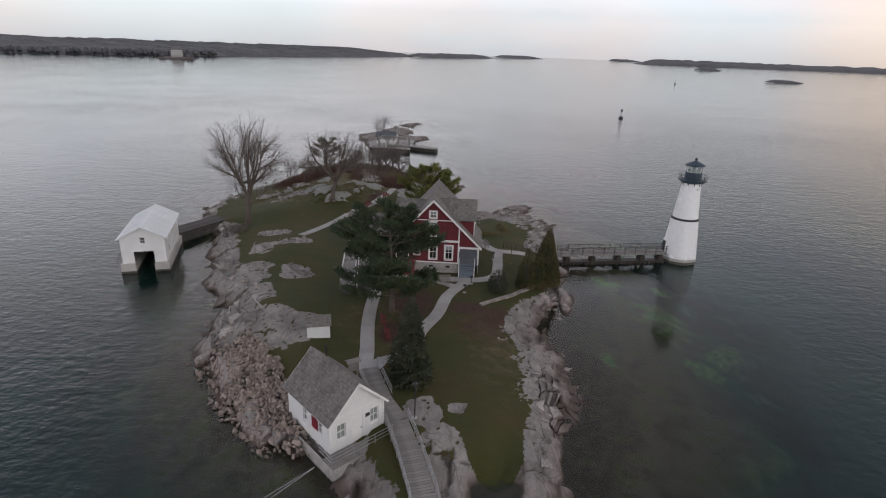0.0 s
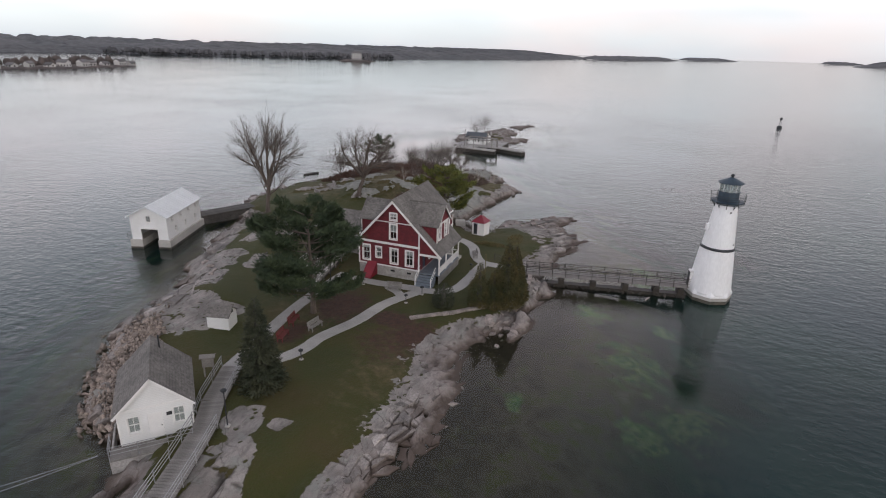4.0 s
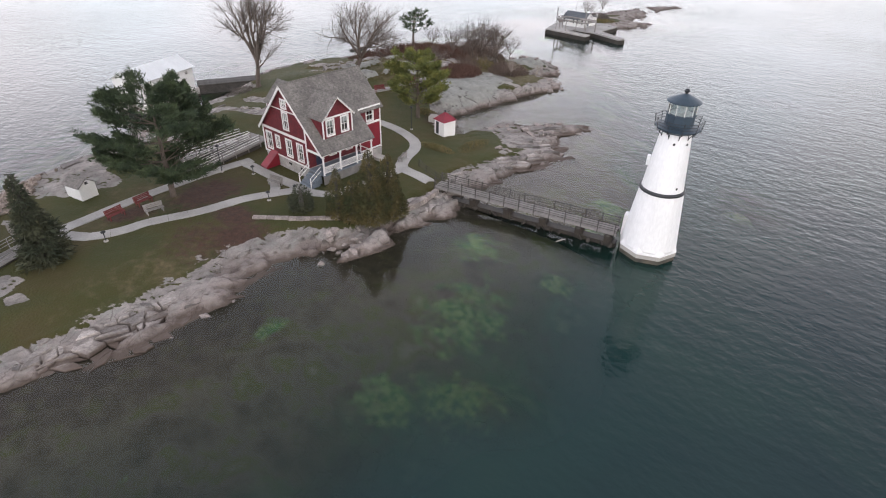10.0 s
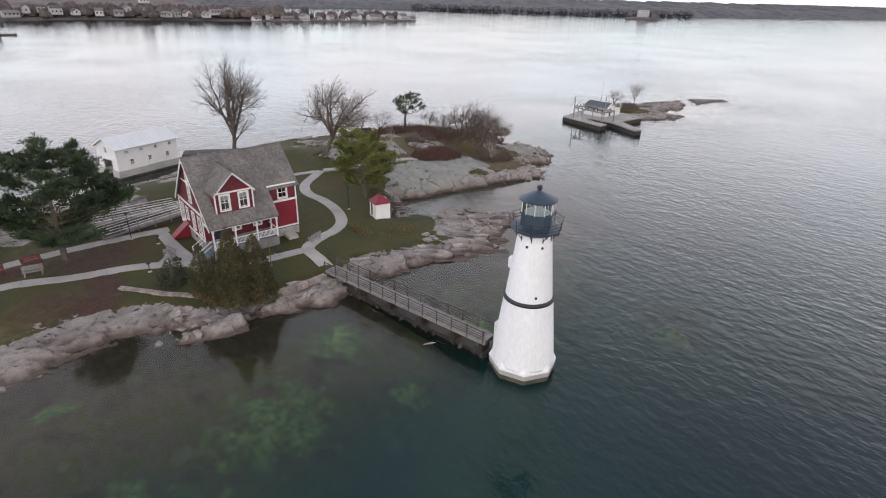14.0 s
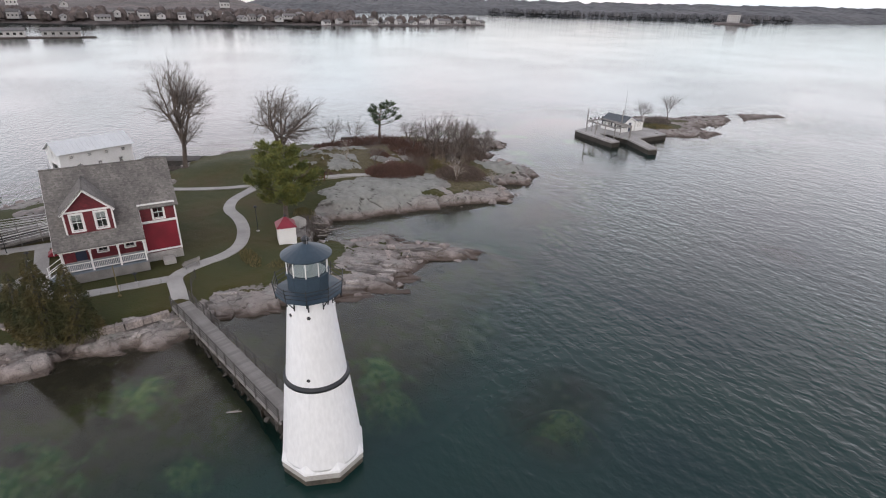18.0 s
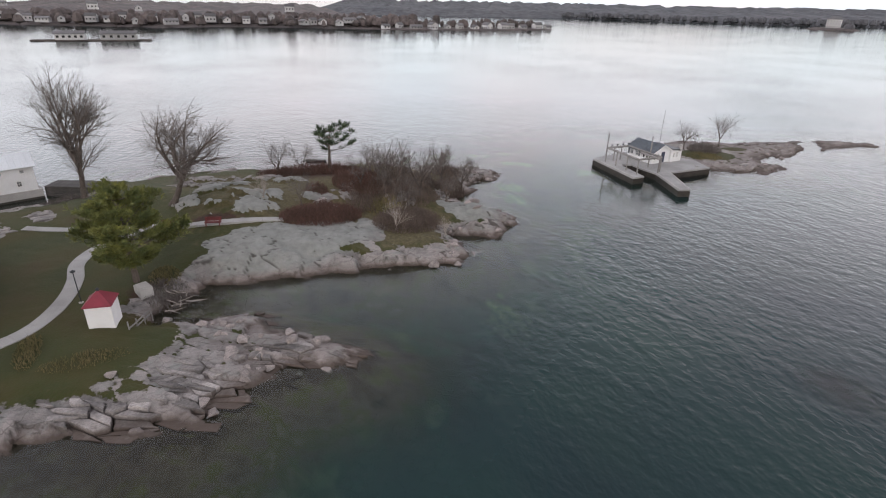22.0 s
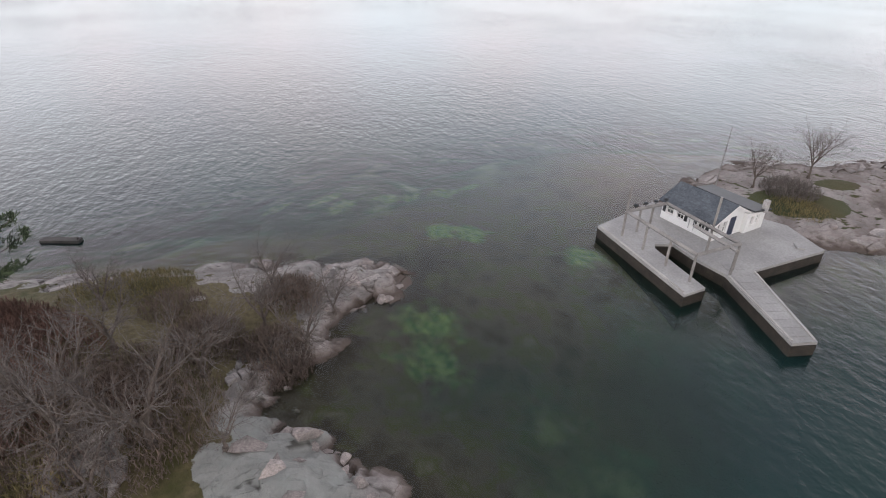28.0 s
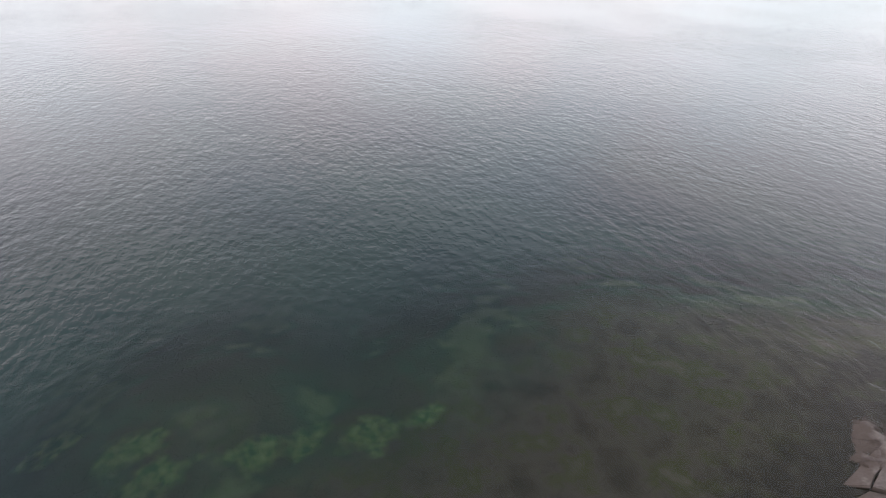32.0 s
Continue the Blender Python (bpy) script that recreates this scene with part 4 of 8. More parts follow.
# ---------------------------------------------------------------- water
def water_mat():
    m = bpy.data.materials.new("river_water")
    m.use_nodes = True
    n, l = m.node_tree.nodes, m.node_tree.links
    n.clear()
    out = n.new("ShaderNodeOutputMaterial")
    geo = n.new("ShaderNodeNewGeometry")

    def noise_at(scale, detail, stretch, turn):
        mp = n.new("ShaderNodeMapping")
        mp.inputs["Rotation"].default_value, mp.inputs["Scale"].default_value = (0, 0, radians(turn)), stretch
        l.new(geo.outputs["Position"], mp.inputs[0])
        t = n.new("ShaderNodeTexNoise")
        t.inputs["Scale"].default_value, t.inputs["Detail"].default_value = scale, detail
        l.new(mp.outputs[0], t.inputs["Vector"])
        return t.outputs[0]

    def rng(src, a, c, lo, hi):
        r = n.new("ShaderNodeMapRange")
        for k, v in (("From Min", a), ("From Max", c), ("To Min", lo), ("To Max", hi)):
            r.inputs[k].default_value = v
        l.new(src, r.inputs["Value"])
        return r.outputs[0]

    # ripples: wind waves about 1.5 to 4 m long, calmer and rougher lanes
    w1 = noise_at(1.25, 3, (0.72, 1, 1), 12)
    w2 = noise_at(0.42, 2, (0.6, 1, 1), -8)
    w3 = noise_at(2.9, 3, (0.7, 1, 1), 20)
    s1 = n.new("ShaderNodeMath")
    s1.operation = "MULTIPLY_ADD"
    l.new(w2, s1.inputs[0])
    s1.inputs[1].default_value = 0.9
    l.new(w1, s1.inputs[2])
    s2 = n.new("ShaderNodeMath")
    s2.operation = "MULTIPLY_ADD"
    l.new(w3, s2.inputs[0])
    s2.inputs[1].default_value = 0.27
    l.new(s1.outputs[0], s2.inputs[2])
    bp = n.new("ShaderNodeBump")
    bp.inputs["Distance"].default_value = 0.118
    lee = n.new("ShaderNodeAttribute")
    lee.attribute_name = "lee"
    amp = n.new("ShaderNodeMath")
    amp.operation = "MULTIPLY"
    l.new(rng(noise_at(0.022, 3, (1, 1, 1), 0), 0.38, 0.62, 0.5, 0.95), amp.inputs[0])
    l.new(rng(lee.outputs["Fac"], 0.0, 1.0, 1.0, 0.14), amp.inputs[1])
    l.new(amp.outputs[0], bp.inputs["Strength"])
    l.new(s2.outputs[0], bp.inputs["Height"])
    ramp = n.new("ShaderNodeValToRGB")
    ramp.color_ramp.elements[0].position, ramp.color_ramp.elements[0].color = 0.34, (0.006, 0.021, 0.024, 1)
    ramp.color_ramp.elements[1].position, ramp.color_ramp.elements[1].color = 0.68, (0.010, 0.034, 0.027, 1)
    l.new(noise_at(0.045, 4, (1, 1, 1), 0), ramp.inputs[0])
    body = n.new("ShaderNodeBsdfDiffuse")
    l.new(ramp.outputs[0], body.inputs["Color"])
    clear = n.new("ShaderNodeBsdfTransparent")
    clear.inputs[0].default_value = (0.87, 0.90, 0.79, 1)
    at = n.new("ShaderNodeAttribute")
    at.attribute_name = "clear"
    mx = n.new("ShaderNodeMixShader")
    l.new(at.outputs["Fac"], mx.inputs[0])
    l.new(body.outputs[0], mx.inputs[1])
    l.new(clear.outputs[0], mx.inputs[2])
    gl = n.new("ShaderNodeBsdfGlossy")
    gl.inputs["Roughness"].default_value = 0.07
    l.new(bp.outputs[0], gl.inputs["Normal"])
    fr = n.new("ShaderNodeFresnel")
    fr.inputs["IOR"].default_value = 1.40
    l.new(bp.outputs[0], fr.inputs["Normal"])
    top = n.new("ShaderNodeMixShader")
    l.new(fr.outputs[0], top.inputs[0])
    l.new(mx.outputs[0], top.inputs[1])
    l.new(gl.outputs[0], top.inputs[2])
    l.new(top.outputs[0], out.inputs[0])
    return m


wx = np.r_[[-4600, -3000, -1800, -1000, -500, -250, -140, -90], np.arange(-78.8, 48.1, 0.8), [75, 120, 250, 500, 1000, 1800, 3000, 4600]]
wy = np.r_[[-4600, -3000, -1800, -1000, -500, -250, -120, -50, -15], np.arange(4, 240.1, 0.8), [270, 330, 450, 700, 1200, 2000, 3200, 4600]]
gx, gy = np.meshgrid(wx, wy)
wh, _, _ = land(gx, gy, False)
deep = np.clip(-wh, 0, 30)
w_me = grid_mesh("water", wx, wy, np.zeros_like(gx))
w_me.materials.append(water_mat())
set_attr(w_me, "clear", (0.94 * np.exp(-0.20 * deep) * (1 - step(deep, 2.6, 5.6))).ravel())
set_attr(w_me, "lee", np.clip(np.maximum.reduce([1.2 * blob(gx, gy, *q) for q in ((22, 48, 20, 22), (-12, 143, 12, 9), (8, 112, 10, 12), (16, 26, 16, 14), (-24, 146, 12, 9), (-30, 160, 12, 14))] + [0.45 * blob(gx, gy, -90, 175, 75, 75)] + [0.72 * step(np.hypot(gx + 10, gy - 80), 130, 330)]), 0, 1).ravel())
tagged(new("water", w_me), "wide grey-green river with wind ripples, clear in the shallows", "water", kind="structure")
rb = grid_mesh("riverbed", np.array([-4600.0, -78, 46, 4600]), np.array([-4600.0, 6, 246, 4600]), np.full((4, 4), -6.95))
rb.materials.append(mat("deep_river_bed", (0.020, 0.026, 0.020), (0.035, 0.040, 0.028), 0.05, 0.8, 0.95, 0.0, speckle=0.3))
tagged(new("riverbed", rb), "dark silty river bed under the deep water", "ground", kind="structure")


# ---------------------------------------------------------------- keeper's house
def keepers_house():
    g = 1.55
    hs = thing("keepers_house", pose(-1.5, 63.45, 0, 0, 0, -3.4), "barn-red shingled keeper's house with grey roof and white trim", "house")
    kl, kr = 1.10, 0.967
    ridge, back = 10.85, 10.15
    fnd = 2.75
    # foundation
    b = Buf()
    for c, s in (((-0.6, 0.28, (g + fnd) / 2 - 0.2), (7.7, 0.44, fnd - g + 0.4)), ((-0.6, back - 0.28, (g + fnd) / 2 - 0.2), (7.7, 0.44, fnd - g + 0.4)),
                 ((-4.26, back / 2, (g + fnd) / 2 - 0.2), (0.46, back - 0.1, fnd - g + 0.4)), ((3.06, back / 2, (g + fnd) / 2 - 0.2), (0.46, back - 0.1, fnd - g + 0.4))):
        b.box(c, s)
    part("foundation", b, M_STONE, hs, "pale stone foundation")
    part("floor", Buf().box((-0.6, back / 2, 2.66), (7.3, back - 0.5, 0.16)), M_DARKW, hs)
    for x in (-0.1, 2.0):
        part("cellar_window", Buf().box((x, 0.055, 2.25), (0.5, 0.06, 0.22)), M_DARK, hs)
    # walls
    fw = [(-3.5, 0.85, 3.25, 1.75), (-1.9, 0.6, 3.75, 1.2), (0.1, 0.85, 3.25, 1.75), (2.05, 0.85, 3.25, 1.75), (0.0, 0.8, 6.25, 1.7), (0.0, 0.75, 8.55, 0.72)]
    opn = [(x - w / 2, x + w / 2, z, z + h) for x, w, z, h in fw]
    flip = Matrix.Identity(4)
    part("front_wall", Buf().wall([(-4.5, ridge - kl * 4.5), (0, ridge - 0.02), (3.3, ridge - kr * 3.3)], fnd, opn, 0.2, flip), M_RED, hs)
    part("porch_gable", Buf().wall([(3.3, ridge - kr * 3.3), (5.75, ridge - kr * 5.75)], 4.78, [], 0.2, flip), M_RED, hs)
    rw = Matrix.Translation((0, back, 0)) @ Matrix.Rotation(math.pi, 4, "Z")
    part("rear_wall", Buf().wall([(-3.3, ridge - kr * 3.3), (0, ridge - 0.02), (4.5, ridge - kl * 4.5)], fnd, [(-1.2, -0.3, 3.3, 5.0), (1.0, 1.9, 3.3, 5.0), (-0.45, 0.45, 6.4, 8.0)], 0.2, rw), M_RED, hs)
    lw = Matrix.Translation((-4.5, back, 0)) @ Matrix.Rotation(-math.pi / 2, 4, "Z")
    part("side_wall", Buf().wall([(0.2, ridge - kl * 4.5), (back - 0.2, ridge - kl * 4.5)], fnd, [(7.4, 8.2, 3.3, 5.0)], 0.2, lw), M_RED, hs)
    ew = Matrix.Translation((3.3, 0, 0)) @ Matrix.Rotation(math.pi / 2, 4, "Z")
    part("side_wall", Buf().wall([(0.2, 5.6), (6.85, 5.6)], fnd, [(1.0, 1.9, 2.75, 4.75), (2.9, 3.7, 3.4, 4.7), (5.2, 6.0, 3.4, 4.7)], 0.2, ew), M_RED, hs)
    ew2 = Matrix.Translation((3.62, 0, 0)) @ Matrix.Rotation(math.pi / 2, 4, "Z")
    part("bay_wall", Buf().wall([(6.85, 7.55), (back, 7.55)], 2.4, [(8.1, 9.05, 5.95, 7.15)], 0.2, ew2), M_RED, hs)
    part("bay_panel", Buf().box((3.64, (6.97 + back - 0.1) / 2, 4.1), (0.04, back - 7.2, 2.75)), M_REDP, hs, "bright red board panel")
    part("bay_foundation", Buf().box((3.4, (6.85 + back) / 2, 1.95), (0.55, back - 6.85, 0.9)), M_STONE, hs)
    bt = Buf()
    for y in (6.93, back - 0.06):
        bt.box((3.65, y, 5.0), (0.1, 0.14, 5.1))
    bt.box((3.66, (6.85 + back) / 2, 5.66), (0.1, back - 6.9, 0.22))
    bt.box((3.66, (6.85 + back) / 2, 2.6), (0.1, back - 6.9, 0.16))
    bt.box((3.66, (6.85 + back) / 2, 7.5), (0.12, back - 6.9, 0.14))
    part("bay_trim", bt, M_TRIM, hs)
    window(hs, Matrix.Translation((3.62, 8.57, 5.95)) @ Matrix.Rotation(math.pi / 2, 4, "Z"), 0.95, 1.2, 0.0)
    for x, w, z, h in fw:
        window(hs, Matrix.Translation((x, 0, z)), w, h, {8.55: 0.7, 6.25: 0.55}.get(z, 0.35 if x > 1 else 0.2), 0.16)
    window(hs, Matrix.Translation((-4.5, back - 7.8, 3.3)) @ Matrix.Rotation(-math.pi / 2, 4, "Z"), 0.8, 1.7, 0.3)
    for y in (3.3, 5.6):
        window(hs, Matrix.Translation((3.3, y, 3.4)) @ Matrix.Rotation(math.pi / 2, 4, "Z"), 0.8, 1.3, 0.3)
    for x, z, h in ((0.75, 3.3, 1.7), (-1.45, 3.3, 1.7), (0.0, 6.4, 1.6)):
        window(hs, rw @ Matrix.Translation((-x, 0, z)), 0.9, h, 0.4)
    dr = part("door", Buf().box((3.22, 1.45, 3.75), (0.06, 0.88, 2.0)), M_NAVY, hs, "dark panelled porch door")
    part("handle", Buf().tube((3.26, 1.1, 3.7), (3.34, 1.1, 3.7), 0.03, 0.03, 8), M_GALV, dr)
    # white boards on the front
    t = Buf()
    t.box((-0.6, -0.04, 5.62), (7.9, 0.09, 0.26))
    t.box((-0.05, -0.035, 8.22), (4.9, 0.07, 0.1))
    t.box((3.24, -0.03, 5.2), (0.16, 0.1, 4.95))
    t.box((-4.44, -0.03, 4.2), (0.16, 0.1, 3.0))
    t.box((4.5, -0.03, 4.86), (2.5, 0.1, 0.24))
    t.box((-0.6, -0.03, 2.8), (7.8, 0.1, 0.14))
    part("trim_frame", t, M_TRIM, hs, "white painted trim boards")
    rk = Buf()
    for sx, k, xe in ((-1, kl, 4.95), (1, kr, 6.15)):
        a, c = Vector((0, -0.33, ridge + 0.02)), Vector((sx * xe, -0.33, ridge - k * xe + 0.02))
        n = Vector((sx * k, 0, 1)).normalized() * 0.24
        vs = [a, c, c - n, a - n]
        rk.add([(p.x, p.y, p.z) for p in vs] + [(p.x, p.y + 0.06, p.z) for p in vs], [(0, 1, 2, 3), (7, 6, 5, 4), (0, 4, 5, 1), (1, 5, 6, 2), (2, 6, 7, 3), (3, 7, 4, 0)])
    part("rake_board", rk, M_TRIM, hs, "white rake boards")
    # roof
    y0, y1, t = -0.3, back + 0.3, 0.16
    part("roof", Buf().slab([(0, y0, ridge + 0.1), (0, y1, ridge + 0.1), (-4.95, y1, ridge + 0.1 - kl * 4.95), (-4.95, y0, ridge + 0.1 - kl * 4.95)], t)
         .slab([(0, y0, ridge + 0.1), (6.12, y0, ridge + 0.1 - kr * 6.12), (6.12, 6.95, ridge + 0.1 - kr * 6.12), (3.9, 6.95, ridge + 0.1 - kr * 3.9), (3.9, y1, ridge + 0.1 - kr * 3.9), (0, y1, ridge + 0.1)], t)
         .tube((0, y0, ridge + 0.1), (0, y1, ridge + 0.1), 0.07, 0.07, 6), M_SHINGLE, hs, "weathered grey shingle roof")

    def dormer(sx, k, face, ya, yb, eave, apex, base, glass):
        """A gabled dormer whose face stands at x = sx * face."""
        ym = (ya + yb) / 2
        m = Matrix.Translation((sx * face, ym if sx > 0 else ym, 0)) @ Matrix.Rotation(sx * math.pi / 2, 4, "Z")
        hw = (yb - ya) / 2
        d = new("dormer")
        d.parent = hs
        ops = [(c - 0.42, c + 0.42, base + 0.25, base + 1.75) for c in glass]
        part("dormer_wall", Buf().wall([(-hw, eave), (0, apex - 0.03), (hw, eave)], base - 0.1, ops, 0.18, m), M_RED, d)
        for c in glass:
            window(d, m @ Matrix.Translation((c, 0, base + 0.25)), 0.84, 1.5, 0.4, 0.15)
        inner = (ridge - eave) / k
        zf = ridge - k * face
        for y in (ya + 0.09, yb - 0.09):
            vs = [(sx * (face - 0.18), y - 0.08, zf - 0.1), (sx * (face - 0.18), y - 0.08, eave), (sx * inner, y - 0.08, eave)]
            part("cheek", Buf().add(vs + [(p[0], y + 0.08, p[2]) for p in vs], [(0, 1, 2), (5, 4, 3), (0, 3, 4, 1), (1, 4, 5, 2), (2, 5, 3, 0)]), M_RED, d)
        xr = (ridge - apex) / k
        f = face + 0.3
        s = (apex - eave) / hw
        o = 0.25
        rf = Buf()
        for q, ye in ((-1, ya - o), (1, yb + o)):
            ze = apex - s * (hw + o) + 0.1
            xin = (ridge - ze) / k
            rf.slab([(sx * f, ym, apex + 0.1), (sx * f, ye, ze), (sx * xin, ye, ze), (sx * (xr - 0.1), ym, apex + 0.1)], 0.13)
        part("dormer_roof", rf, M_SHINGLE, d)
        tr = Buf()
        for y in (ya + 0.05, yb - 0.05):
            tr.box((sx * (face + 0.03), y, (base + eave) / 2), (0.1, 0.14, eave - base))
        tr.box((sx * (face + 0.03), ym, eave - 0.06), (0.1, 2 * hw, 0.16))
        for q in (-1, 1):
            a, c = Vector((sx * (face + 0.3), ym, apex + 0.08)), Vector((sx * (face + 0.3), ym + q * (hw + o), apex + 0.08 - s * (hw + o)))
            n = Vector((0, q * s, 1)).normalized() * 0.2
            vs = [a, c, c - n, a - n]
            tr.add([tuple(p) for p in vs] + [(p.x - sx * 0.05, p.y, p.z) for p in vs], [(0, 1, 2, 3), (7, 6, 5, 4), (0, 4, 5, 1), (1, 5, 6, 2), (2, 6, 7, 3), (3, 7, 4, 0)])
        part("dormer_trim", tr, M_TRIM, d)

    dormer(1, kr, 5.0, 0.95, 4.85, 8.25, 10.2, 6.15, (-0.95, 0.95))
    dormer(-1, kl, 4.55, 0.95, 4.85, 8.1, 9.95, 6.4, (-0.95, 0.95))
    part("wing_wall", Buf().box((-4.95, 6.0, 3.4), (0.75, 4.36, 3.9)), M_RED, hs)
    # porch
    part("porch_floor", Buf().box((4.52, 3.42, 2.58), (2.5, 6.8, 0.14)), M_PORCH, hs, "blue-grey porch floor")
    sk = Buf()
    sk.box((5.72, 3.42, 2.05), (0.12, 6.86, 0.92)).box((4.5, 6.82, 2.05), (2.4, 0.12, 0.92))
    part("porch_skirt", sk, M_GREYW, hs, "grey board porch skirting")
    part("porch_beam", Buf().box((5.72, 3.42, 4.86), (0.18, 6.9, 0.26)).box((4.6, 6.8, 4.86), (2.3, 0.16, 0.26)), M_TRIM, hs)
    for y in (0.12, 2.35, 4.6, 6.75):
        part("porch_post", Buf().box((5.7, y, 3.72), (0.15, 0.15, 2.2)).box((5.7, y, 4.62), (0.24, 0.24, 0.16)), M_TRIM, hs)
    rl = Buf()
    for z in (2.85, 3.5):
        rl.box((5.7, 3.42, z), (0.07, 6.6, 0.08))
        rl.box((4.6, 6.75, z), (2.2, 0.07, 0.08))
    for i in range(46):
        rl.box((5.7, 0.25 + i * 0.143, 3.17), (0.045, 0.045, 0.62))
    part("porch_railing", rl, M_TRIM, hs, "white porch railing with balusters")
    st = Buf()
    for i in range(5):
        st.box((4.35, -0.28 * i - 0.15, 2.47 - 0.19 * i - 0.4), (2.0, 0.3, 0.8))
    part("porch_steps", st, M_PORCH, hs, "blue-grey painted steps")
    for x in (3.4, 5.3):
        h = Buf()
        for z in (0.45, 0.9):
            h.tube((x, -1.4, 1.75 + z), (x, 0.0, 2.62 + z), 0.035, 0.035, 6)
        h.box((x, -1.4, 2.15), (0.09, 0.09, 1.1))
        part("handrail", h, M_TRIM, hs)
    # low gabled porch roof over the deck at the west side
    yr, yl, yh, zr, ze = 7.2, 5.3, 9.1, 6.7, 4.85
    kp = (zr - ze) / (yr - yl)
    part("west_porch_roof", Buf().slab([(-11.9, yr, zr), (-4.4, yr, zr), (-4.4, yl - 0.25, ze - 0.25 * kp), (-11.9, yl - 0.25, ze - 0.25 * kp)], 0.12)
         .slab([(-11.9, yr, zr), (-4.4, yr, zr), (-4.4, yh + 0.25, ze - 0.25 * kp), (-11.9, yh + 0.25, ze - 0.25 * kp)], 0.12), M_SHINGLE, hs, "grey shingle roof over the west deck")
    part("west_porch_gable", Buf().wall([(yl, ze - 0.12), (yr, zr - 0.12), (yh, ze - 0.12)], ze - 0.3, [], 0.12, Matrix.Translation((-11.6, 0, 0)) @ Matrix.Rotation(math.pi / 2, 4, "Z")), M_RED, hs)
    part("west_porch_beam", Buf().box((-8.1, yl, ze - 0.28), (7.1, 0.16, 0.22)).box((-8.1, yh, ze - 0.28), (7.1, 0.16, 0.22)), M_TRIM, hs)
    for x in (-11.5, -9.4, -7.2, -5.2):
        for y in (yl, yh):
            part("porch_post", Buf().box((x, y, 3.3), (0.15, 0.15, 2.75)), M_TRIM, hs)
    part("west_deck", Buf().box((-8.1, yr, 2.42), (7.2, yh - yl + 0.3, 0.12)).box((-8.1, yl - 0.1, 1.9), (7.2, 0.08, 1.0)).box((-11.65, yr, 1.9), (0.08, yh - yl, 1.0)), M_GREYW, hs, "grey timber deck under the west porch")
    # slanting cellar hatch
    ch = Buf()
    ch.add([(-3.3, -1.75, g), (-2.1, -1.75, g), (-2.1, 0, g), (-3.3, 0, g), (-3.3, -1.75, g + 0.15), (-2.1, -1.75, g + 0.15), (-2.1, -0.02, 3.1), (-3.3, -0.02, 3.1)],
           [(3, 2, 1, 0), (4, 5, 6, 7), (0, 1, 5, 4), (1, 2, 6, 5), (2, 3, 7, 6), (3, 0, 4, 7)])
    part("cellar_hatch", ch, M_REDP, hs, "slanting red cellar hatch")
    part("step", Buf().box((4.6, 8.7, 1.75), (1.5, 1.1, 0.35)), M_CONC, hs, "concrete side step")
    return hs


keepers_house()


